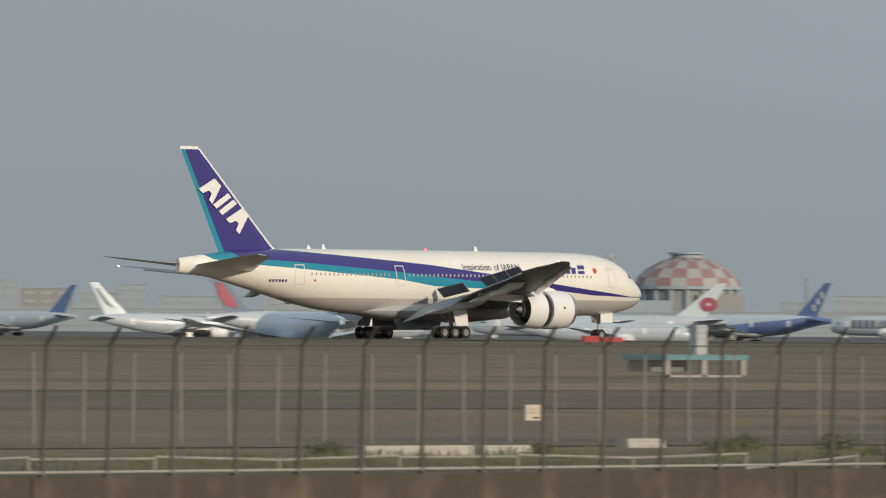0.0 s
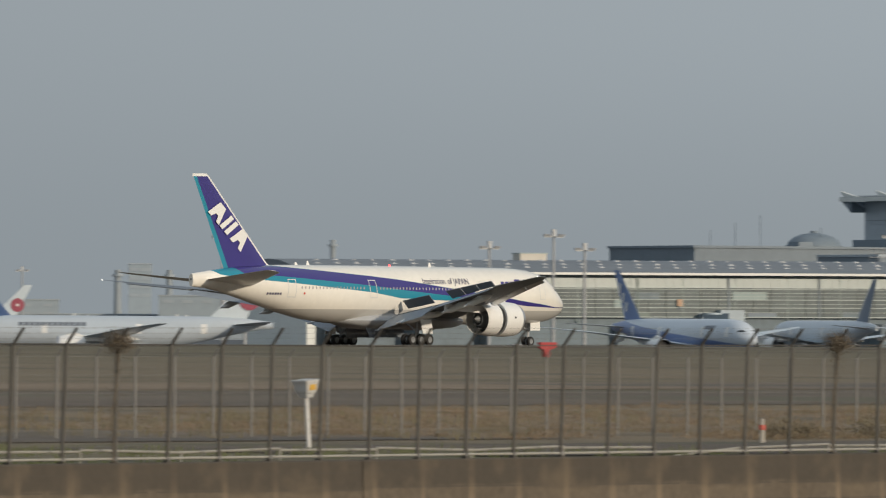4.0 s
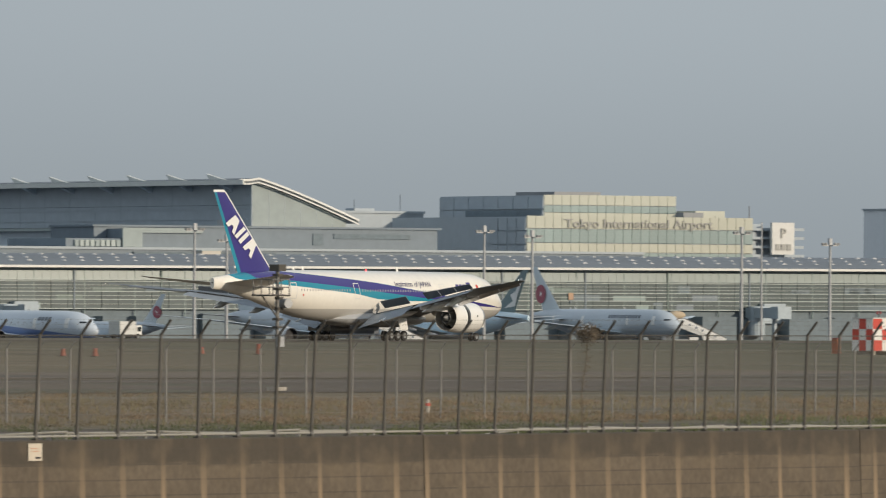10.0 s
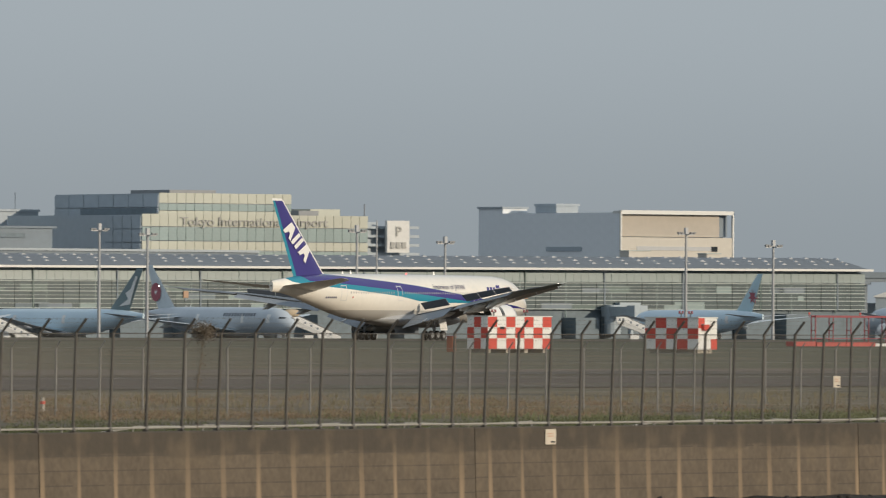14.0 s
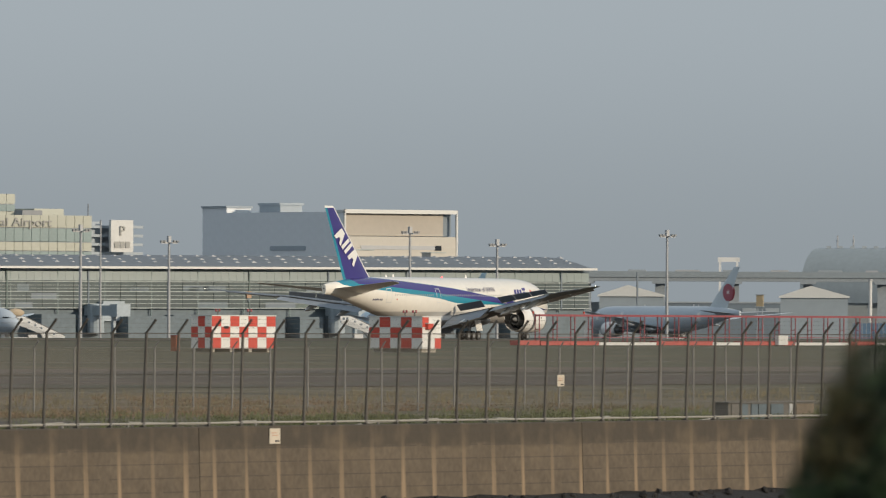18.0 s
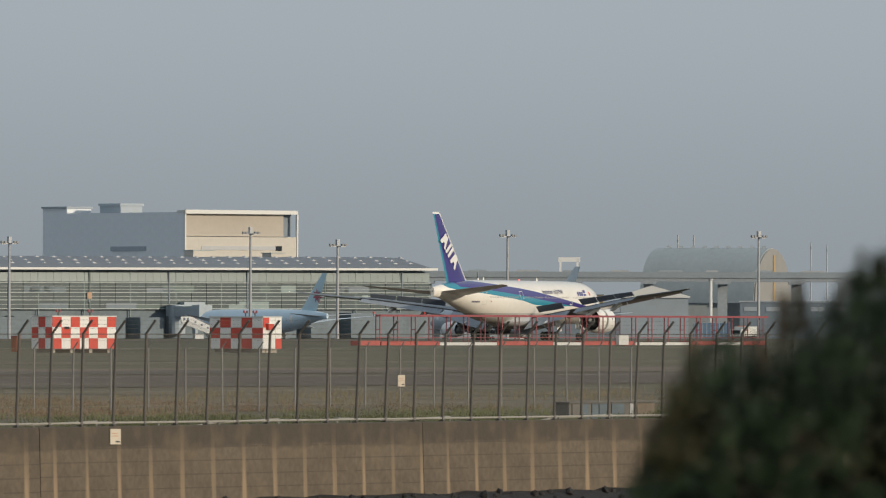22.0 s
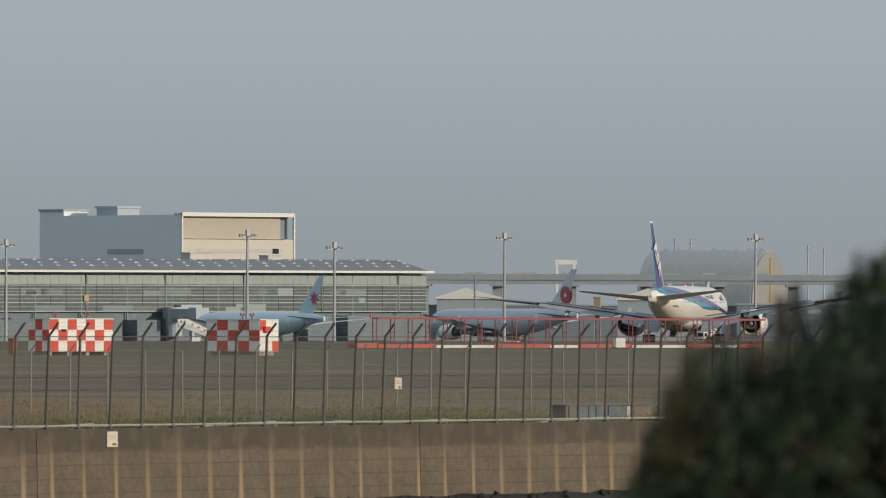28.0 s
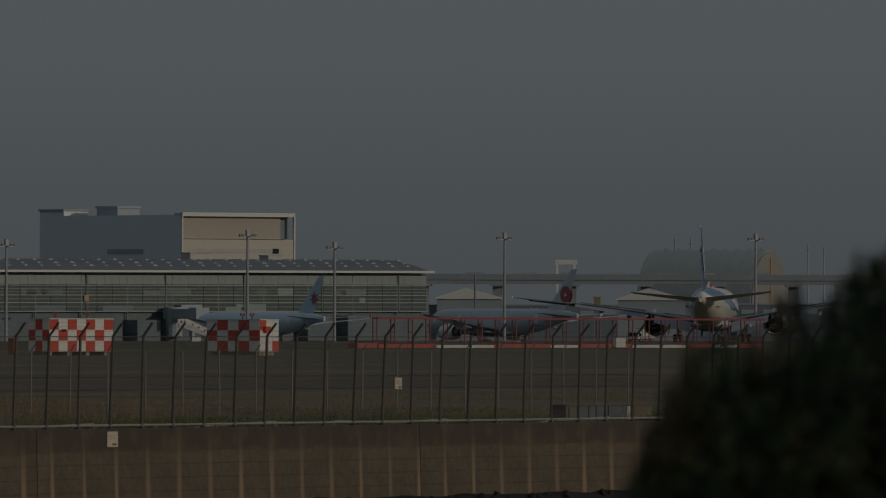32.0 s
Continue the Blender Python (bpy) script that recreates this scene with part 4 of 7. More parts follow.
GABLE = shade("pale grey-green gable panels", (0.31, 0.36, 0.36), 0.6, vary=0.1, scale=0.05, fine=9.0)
CLUTTER = shade("dim blue-grey infill toned for haze", (0.155, 0.195, 0.22), 0.7, vary=0.15, scale=0.12, fine=8.0)
EAVE = shade("white eave metal", (0.66, 0.66, 0.63), 0.4, vary=0.05)
CREAM = shade("light cream facade panels", (0.55, 0.515, 0.45), 0.6, vary=0.05, scale=0.05, fine=8.0, random=0.04)
RIB = shade("pale facade rail", (0.37, 0.42, 0.41), 0.5, vary=0.1)
FLANK_HAZED = shade("flank cladding paled and blued for haze", (0.78, 0.81, 0.83), 0.55, vary=0.04, scale=0.05, random=0.05)
SHADED_FRONT = shade("set-back facade darkened for shade", (0.43, 0.385, 0.325), 0.6, vary=0.06, scale=0.05)
BOX_CLADDING = shade("wall cladding whitened and blued for haze", (0.72, 0.79, 0.84), 0.5, vary=0.05, scale=0.05, random=0.06)
SIGNGREY = shade("grey metal lettering", (0.33, 0.33, 0.31), 0.5, vary=0.05)
FLANK = shade("grey-blue cladding toned for haze", (0.37, 0.42, 0.46), 0.55, vary=0.08, scale=0.05, random=0.2)
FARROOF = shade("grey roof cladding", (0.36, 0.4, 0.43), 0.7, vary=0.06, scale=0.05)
CONC_FAR = shade("concrete toned blue-grey for haze", (0.3, 0.335, 0.36), 0.8, vary=0.12, scale=0.08)


def build_pier():
    """The long glazed pier: eave, shallow roof with roof lights, facade bands."""
    u0, u1, v0, depth = 889.5, 1407.4, 2055.0, 32.0
    pier = thing("terminal_pier", on_grid(u0, 0, APRON_Z - 0.55) @ pose(0, 0, 0, 0, -0.192, 0) @ pose(-u0, 0, 0), "long glazed airport terminal pier with a white eave", "terminal")
    bm = bmesh.new()
    box(bm, u0 + 1, u1 - 1, v0 + 0.8, v0 + depth, -3.5, 14.2)
    part("core", bm, CLUTTER, pier)
    # shallow arched roof
    bm = bmesh.new()
    prof = [(-2.2, 14.5), (5, 15.9), (12, 17.0), (19, 17.3), (27, 16.4), (34, 14.6), (34, 14.2), (-2.2, 14.2)]
    loft(bm, [[(u, v0 + a, b) for a, b in prof] for u in np.linspace(u0 - 2, u1 - 1, 12)])
    part("roof", bm, ROOFING, pier, smooth=True, flat_angle=25)
    part("eave", boxes((u0 - 2.4, u1 + 0.6, v0 - 2.5, v0 - 2.15, 13.95, 14.5)), EAVE, pier, "white eave edge")
    # facade: light clerestory panes, then darker glazing crossed by pale rails
    step = 4.35
    n = int((u1 - u0) / step)
    pane = finish(boxes((0.02, step / 2 - 0.02, -0.1, 0.1, 0.0, 2.3)))
    low = finish(boxes((0.08, step - 0.08, -0.08, 0.08, 0.0, 6.4)))
    for i in range(n):
        for k in (0, 1):
            # panes turn paler to the right, painting in reflected sky
            part("clerestory_pane", pane, CLERESTORY if (i * 7 + k * 3) % 20 > i - 35 else SKY_PANE, pier, at=pose(u0 + (i + k / 2) * step, v0, 11.1, -3.0))
        # the left bays' dimness is put into the pane colour
        part("pane", low, DEEPGLASS if i > 26 else SHADE_GLASS, pier, at=pose(u0 + i * step, v0 - 0.04, 4.4))
    for z, t in ((10.75, 0.22), (9.95, 0.10), (9.2, 0.10), (8.4, 0.2), (7.5, 0.11), (6.6, 0.2), (5.6, 0.11), (4.5, 0.2), (13.6, 0.10)):
        part("facade_rail", boxes((u0, u1, v0 - 0.32, v0 - 0.1, z, z + t)), RIB, pier)
    bm = bmesh.new()
    for i in range(0, n + 1, 3):
        box(bm, u0 + i * step - 0.08, u0 + i * step + 0.08, v0 - 0.12, v0 + 0.3, -2.5, 13.7)
    tagged(part("mullions", bm, GREENGLASS, pier), kind="stuff")
    # things seen behind the glass: stair wells, signs and lift shafts
    rng = random.Random(12)
    for k in range(60):
        u, z = rng.uniform(u0 + 5, u1 - 12), rng.choice((4.7, 6.8, 8.6, 8.6))
        w, h = rng.uniform(1.5, 9), rng.uniform(0.8, 1.7)
        part("backing_panel", boxes((u, u + w, v0 - 0.18, v0 - 0.13, z, z + h)), rng.choice((SLATE, DEEPGLASS, GREENGLASS, CLUTTER)), pier)
    for k in range(24):
        u = u0 + 12 + k * 22.6
        part("bay_column", boxes((u, u + 0.35, v0 - 0.36, v0 - 0.05, 4.4, 13.6)), SLATE if k % 3 else DEEPGLASS, pier)
    # an open ground floor, its haze put into a dim blue-grey
    bm = bmesh.new()
    rng = random.Random(5)
    u = u0 + 4
    while u < u1 - 12:
        w = rng.uniform(6, 16)
        box(bm, u, u + w, v0 - rng.uniform(0.5, 6), v0 + 0.4, -2.5, rng.uniform(2.5, 3.6))
        u += w + rng.uniform(1, 8)
    tagged(part("ground_floor_clutter", bm, CLUTTER, pier), kind="stuff")
    # roof lights: little raised hoods in two rows
    hood = bmesh.new()
    loft(hood, [[(0, 0, 0), (0.8, 0.2, 0.62), (1.6, 0.2, 0.3), (2.1, 0, 0)], [(0, 2.0, 0), (0.8, 1.8, 0.62), (1.6, 1.8, 0.3), (2.1, 2.0, 0)]])
    hood = finish(hood)
    for row, (a, z) in enumerate(((3.0, 15.42), (7.0, 16.15), (12.0, 16.9))):
        for i in range(int((u1 - u0) / 4.6)):
            part("roof_light", hood, GREY if (i * 7 + row * 3) % 5 < 2 else WHITE, pier, at=pose(u0 + 3 + i * 4.6 + row * 1.7, v0 + a, z, 0, 0, (i * 37 + row * 11) % 13 - 6) @ Matrix.Scale(0.62 + 0.2 * ((i * 5 + row) % 4) / 3, 4))
    # lit huts on the roof
    for u, w, z, h in ((948.5, 6.5, 16.8, 1.9), (1125.0, 5.0, 16.9, 1.1), (1349.3, 6.0, 17.4, 1.3), (1372.0, 4.0, 17.2, 0.9)):
        part("roof_hut", boxes((u, u + w, v0 + 17, v0 + 21, z - 0.6, z + h)), CREAM, pier, "cream roof hut")
        part("hut_roof", boxes((u - 0.2, u + w + 0.2, v0 + 16.8, v0 + 21.2, z + h, z + h + 0.2)), RIB, pier)
    # gable at the left end
    bm = bmesh.new()
    loft(bm, [[(u, v0 + a, z) for a, z in ((-1.8, -2.5), (-1.8, 13.6), (7, 15.8), (17, 16.9), (27, 15.9), (34, 13.8), (34, -2.5))] for u in (u0 - 1.2, u0 + 0.9)])
    part("gable_wall", bm, GABLE_WHITE, pier, "gable end of the pier in a haze-paled grey")
    # orange gate signs on the glass
    for az in (51.49, 53.2, 56.57, 58.48):
        u = v0 * math.tan(radians(az - 26))
        sign = part("gate_sign", boxes((u - 0.55, u + 0.75, v0 - 0.55, v0 - 0.4, 7.0, 8.6)), GATE_ORANGE, pier, "dull orange gate sign")
        part("sign_bracket", boxes((u - 0.1, u + 0.25, v0 - 0.4, v0 - 0.1, 6.2, 7.4)), SLATE, sign)
    # boarding bridges
    for u in (985, 1062, 1140, 1262, 1330):
        b = part("boarding_bridge", boxes((u, u + 2.6, v0 - 13, v0 - 0.5, 2.8, 5.2)), BRIDGE, pier, "grey boarding bridge")
        part("bridge_head", boxes((u - 0.5, u + 3.2, v0 - 16, v0 - 12.7, 2.6, 5.5)), BRIDGE, b)
        part("bridge_leg", boxes((u + 1.0, u + 1.7, v0 - 12, v0 - 11, -1.5, 2.9)), BRIDGE, b)
        part("rotunda", tubes(((u + 1.6, v0 - 3, -1.5), (u + 1.6, v0 - 3, 5.6), 2.0), n=14), BRIDGE, b)
        part("gate_house", boxes((u + 4, u + 10, v0 - 2.5, v0 - 0.4, 1.5, 6.2)), BRIDGE, b, "slate gate house")
    return pier


def facade_panels(parent, u0, u1, v, z0, z1, nu, nz, material, gap=0.12, depth=0.25):
    """Single facade panels on a front that looks towards -v."""
    du, dz = (u1 - u0) / nu, (z1 - z0) / nz
    me = finish(boxes((gap / 2, du - gap / 2, -depth, 0, gap / 2, dz - gap / 2)))
    for i in range(nu):
        for j in range(nz):
            part("panel", me, material, parent, at=pose(u0 + i * du, v, z0 + j * dz))


def side_panels(parent, u, v0, v1, z0, z1, nv, nz, material, gap=0.3, depth=0.25):
    dv, dz = (v1 - v0) / nv, (z1 - z0) / nz
    me = finish(boxes((-depth, 0, gap / 2, dv - gap / 2, gap / 2, dz - gap / 2)))
    for i in range(nv):
        for j in range(nz):
            part("panel", me, material, parent, at=pose(u, v0 + i * dv, z0 + j * dz))


def build_main_hall():
    """The departure hall: a long shaded flank under a swept roof whose front gable is lit."""
    hall = thing("terminal_hall", on_grid(0, 0), "large grey terminal hall under a swept roof with vent fins", "terminal")
    u0, v0, v1 = 1236.0, 2250.0, 2475.0
    part("body", boxes((u0, u0 + 42, v0, v1, 0, 25.5)), PANEL_SHADE, hall)
    # flank glazing in bays; its colour is lifted to hold the haze
    side_panels(hall, u0, v0, v1, 26.0, 36.6, 16, 2, HALLSIDE, gap=0.12)
    for z, t in ((27.6, 0.35), (30.2, 0.5), (33.4, 0.3)):
        part("flank_louvre", boxes((u0 - 0.45, u0 - 0.26, v0 + 2, v1 - 3, z, z + t)), HALLSIDE, hall)
    part("flank_ledge", boxes((u0 - 2.2, u0 - 0.3, v0, v1, 25.2, 25.9)), RIB, hall)
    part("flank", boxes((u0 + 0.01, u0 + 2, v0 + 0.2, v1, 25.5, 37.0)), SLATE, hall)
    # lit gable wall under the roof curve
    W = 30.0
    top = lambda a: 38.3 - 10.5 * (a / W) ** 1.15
    bm = bmesh.new()
    loft(bm, [[(u0 + a, v, 25.5) for a in np.linspace(0, W - 3, 9)] + [(u0 + a, v, top(a) - 1.3) for a in np.linspace(W - 3, 0, 9)] for v in (v0, v0 + 1.2)])
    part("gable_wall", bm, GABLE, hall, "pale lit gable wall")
    for k in range(1, 6):
        part("gable_joint", boxes((u0 + k * 4.6, u0 + k * 4.6 + 0.12, v0 - 0.06, v0 - 0.01, 25.6, top(k * 4.6 + 0.2) - 1.5)), FLANK, hall)
    # roof shell with two light edges
    under = lambda a, v, d: (u0 + a, v, top(max(a, 0)) - (0.6 if a < 0 else 0) + d)
    along = np.linspace(-4.5, W, 14)
    bm = bmesh.new()
    loft(bm, [[under(a, v, 0) for a in along] + [under(a, v, -0.9) for a in along[::-1]] for v in (v0 - 1.2, v0 + 60, v0 + 120, v1 + 6)])
    part("roof", bm, ROOFING, hall, smooth=True, flat_angle=40)
    for d0, d1, proud in ((0.12, -0.42, 0.55), (-0.95, -1.3, 0.35)):
        bm = bmesh.new()
        loft(bm, [[under(a, v, d0) for a in along] + [under(a, v, d1) for a in along[::-1]] for v in (v0 - 1.25 - proud, v0 - 1.25)])
        part("roof_edge", bm, EAVE, hall, "pale roof edge")
    part("roof_edge", boxes((u0 - 5.0, u0 - 4.52, v0 - 4, v1 + 6, 36.4, 37.6)), GABLE_WHITE, hall)
    # tapered soffit under the overhang of the far end
    bm = bmesh.new()
    loft(bm, [[(u, v1 + 0.1, 36.4), (u, v1 + 5.6, 36.4), (u, v1 + 0.1, 33.4)] for u in (u0 - 4.4, u0 + 12)])
    part("soffit", bm, SLATE, hall)
    for k in range(11):
        v = v0 + 6 + k * 21.5
        bm = bmesh.new()
        loft(bm, [[(u, v + 1, 37.5), (u, v + 10.5, 37.5), (u, v + 13.0, 39.3), (u, v + 10.6, 38.9), (u, v + 6.0, 38.1)] for u in (u0 - 3.2, u0 - 2.2)])
        part("vent_fin", bm, GABLE_WHITE, hall, "pale roof vent fin")
        bm = bmesh.new()
        loft(bm, [[(u0 - 3.6, v + a, 36.4), (u0, v + a, 36.4), (u0, v + a, 34.6)] for a in (4.0, 6.0)])
        part("eave_bracket", bm, PANEL_SHADE, hall)
    # lower shelf in front with service blocks
    low = thing("terminal_forebuilding", on_grid(0, 0), "low grey terminal block with pale louvres", "building")
    part("body", boxes((1110, 1330, 2215, 2249, 0, 19.5)), SLATE, low)
    part("stepped_body", boxes((1166, 1186, 2218, 2249, 19.5, 22.2)), SLATE, low)
    part("lit_panel", boxes((1181.5, 1187.0, 2217.2, 2217.8, 20.2, 24.9), (1187.0, 1204.0, 2217.2, 2217.8, 23.7, 24.9)), GABLE, low, "pale wall panel with a long lit ledge")
    part("panel_back", boxes((1181.7, 1204, 2217.8, 2226, 19.9, 24.7)), SLATE, low)
    part("upper_body", boxes((1178, 1276, 2226, 2249, 19.5, 25.2)), SLATE, low)
    part("upper_parapet", boxes((1177.5, 1277, 2225.5, 2249, 25.2, 25.7)), SLATE, low)
    part("dark_opening", boxes((1240, 1243, 2225.7, 2226, 21.2, 24.0), (1246, 1268, 2225.7, 2226, 22.8, 24.0)), CLUTTER, low)
    part("parapet", boxes((1109.7, 1330.2, 2214.6, 2249, 19.5, 20.1)), FLANK, low)
    for k in range(9):
        part("louvre", boxes((1168.2 + k * 1.45, 1169.3 + k * 1.45, 2217.3, 2217.9, 20.3, 21.8)), RIB if k % 4 else GABLE, low)
    part("roof_box", boxes((1216, 1220, 2228, 2232, 25.7, 27.2)), GREY, low)
    for u, w, z, h, mat in ((1220.5, 3.4, 17.6, 1.0, CREAM), (1224.6, 2.4, 17.6, 1.0, CREAM), (1183, 40, 16.4, 2.6, CLUTTER), (1220, 8, 17.3, 1.0, RIB), (1240, 34, 15.4, 2.2, CLUTTER), (1300, 22, 13.5, 4, CLUTTER)):
        part("louvre_block", boxes((u, u + w, 2214.1 - (0.4 if mat is DEEPGLASS else 0), 2214.6, z, z + h)), mat, low)
    return hall


def build_left_blocks():
    """Roofscape left of the hall: a long flat block, a dome and railings."""
    block = thing("office_block", on_grid(0, 0), "long flat grey airport block with a railing", "building")
    part("body", boxes((1096, 1180, 2290, 2340, 0, 21.9)), SLATE, block)
    part("parapet", boxes((1095.6, 1180.4, 2289.6, 2340.4, 21.9, 22.5)), SLATE, block)
    part("penthouse", boxes((1160, 1176, 2300, 2330, 22.5, 24.6)), SLATE, block)
    part("roof_unit", boxes((1130, 1134, 2300, 2306, 22.5, 23.7)), SLATE, block)
    for u in (1110, 1117, 1124, 1141):
        part("roof_mast", tubes(((u, 2310, 22.5), (u, 2310, 26.5 + u % 5), 0.12), n=5), SLATE, block)
    mid = thing("link_building", on_grid(0, 0), "grey-blue link building with a row of small windows", "building")
    part("body", boxes((1282, 1332.5, 2332, 2390, 0, 30.6)), FLANK, mid)
    part("parapet", boxes((1281.6, 1332.8, 2331.6, 2390, 30.6, 31.2)), FLANK, mid)
    for u in (1315.5, 1318, 1320.5, 1323, 1330):
        part("window", boxes((u, u + 1.1, 2331.6, 2332, 24.2, 26.2)), SLATE, mid)
    part("roof_unit", boxes((1319, 1325, 2345, 2350, 31.2, 32.0)), FLANK, mid)
    for u, h in ((1316, 3.0), (1330, 4.5)):
        part("roof_mast", tubes(((u, 2340, 31.2), (u, 2340, 31.2 + h), 0.12), n=6), SLATE, mid)
    dome = thing("domed_roof", on_grid(1141.5, 2315, 28.2) @ Matrix.Diagonal((1.12, 1.12, 0.72, 1)), "dark flat dome on a terminal roof", "dome")
    bm = lathe([(0.0, 6.2), (1.5, 5.8), (3.0, 4.6), (4.0, 3.0), (4.6, 0.9), (4.65, 0.02)], 24)
    part("shell", bm, SLATE, dome, smooth=True, at=pose(0, 0, 0, 0, -90, 0))
    part("drum", tubes(((0, 0, -1.0), (0, 0, 0.1), 6.6), n=24), SLATE, dome)
    part("finial", tubes(((0, 0, 4.5), (0, 0, 5.3), 0.8), n=10), SLATE, dome)
    rail = thing("roof_railing", on_grid(0, 0), "thin roof railing on the pier", "railing")
    for k in range(16):
        part("rail_post", tubes(((1070 + k * 1.7, 2140, 15.0), (1070 + k * 1.7, 2140, 20.9), 0.08), n=5), POLE, rail)
    for z in (18.8, 19.8, 20.8):
        part("rail", tubes(((1070, 2140, z), (1095.5, 2140, z), 0.09), n=5), POLE, rail)


def build_sign_building():
    """The lit office building with the airport's name, its shaded flank and upper storeys."""
    b = thing("sign_building", on_grid(0, 0), "cream panelled terminal office building with roof sign lettering", "building")
    z = lambda q: q - APRON_Z
    part("lower_body", boxes((1316.3, 1384, 2250.4, 2320, 0, z(34.6))), FLANK, b)
    part("upper_body", boxes((1333.1, 1373, 2270.4, 2324, 0, z(40.4))), FLANK, b)
    # the flank's shade and haze are set in its own grey-blue
    side_panels(b, 1333, 2270, 2324, z(26.5), z(40.2), 7, 4, FLANK)
    part("flank_glazing", boxes((1332.6, 1332.74, 2271, 2310, z(34.2), z(36.6))), CLUTTER, b)
    side_panels(b, 1316.2, 2250.2, 2269, z(24), z(34.4), 4, 3, FLANK)
    for z0, z1, mat in ((31.6, 34.9, PANEL_LIT), (28.0, 31.5, GREENGLASS), (25.6, 27.9, PANEL_LIT), (22.6, 25.5, GREENGLASS)):
        facade_panels(b, 1316.2, 1384.2, 2250.2, z(z0), z(z1), 26, 1, mat)
    for z0, z1, mat in ((37.9, 40.6, PANEL_LIT), (36.0, 37.8, GREENGLASS), (34.7, 36.0, PANEL_LIT)):
        facade_panels(b, 1333, 1373, 2270.2, z(z0), z(z1), 15, 1, mat)
    part("penthouse", boxes((1342, 1356, 2280, 2300, z(40.4), z(41.5))), MIDGREY, b)
    part("penthouse", boxes((1374, 1383, 2262, 2285, z(34.7), z(36.7))), PANEL_LIT, b)
    part("roof_box", boxes((1368, 1374, 2258, 2262, z(34.7), z(36.2))), MIDGREY, b)
    part("roof_mast", tubes(((1384.3, 2252, z(34)), (1384.3, 2252, z(38)), 0.15)), MIDGREY, b)
    width = lambda text: max(v.co.x for v in words(text, 3.1, bold=0.03).vertices)
    k = 44.5 / width("Tokyo International Airport")
    for word, so_far in (("Tokyo", "Tokyo"), ("International", "Tokyo International"), ("Airport", "Tokyo International Airport")):
        me = words(word, 3.1, depth=0.12, bold=0.03)
        start = width(so_far) - width(word)
        for v in me.vertices:
            v.co = (1327.4 + (start + v.co.x) * k, 2249.7 - v.co.z, z(32.0) + v.co.y)
        part("sign_word", me, SIGNGREY, b, "dark grey airport name lettering")
    p = thing("parking_tower", on_grid(0, 0), "white parking garage tower with a dark letter sign", "building")
    part("deck", boxes((1385.5, 1400, 2252, 2290, 0, z(24.5))), FLANK, p)
    part("ramp_core", boxes((1386.2, 1399.4, 2256, 2289, z(24.5), z(32.4))), FLANK, p)
    for k in range(4):
        part("parking_deck", boxes((1385.5, 1402.0, 2253.4, 2290, z(24.8 + k * 2.3), z(25.5 + k * 2.3))), FLANK, p)
    part("stair_core", boxes((1386, 1390, 2255, 2270, z(24), z(33.4))), FLANK, p)
    part("sign_wall", boxes((1390.2, 1397.0, 2250.2, 2251.2, z(25.5), z(33.8))), OFFWHITE, p)
    me = words("P", 3.6, depth=0.1, bold=0.03)
    for v in me.vertices:
        v.co = (1392.6 + v.co.x, 2250.0 - v.co.z, z(29.8) + v.co.y)
    part("letter", me, SIGNGREY, p, "dark grey letter P")
    for k in range(3):
        part("sign_bar", boxes((1391.2 + k * 1.7, 1392.5 + k * 1.7, 2249.95, 2250.15, z(26.6), z(28.2))), SIGNGREY, p)


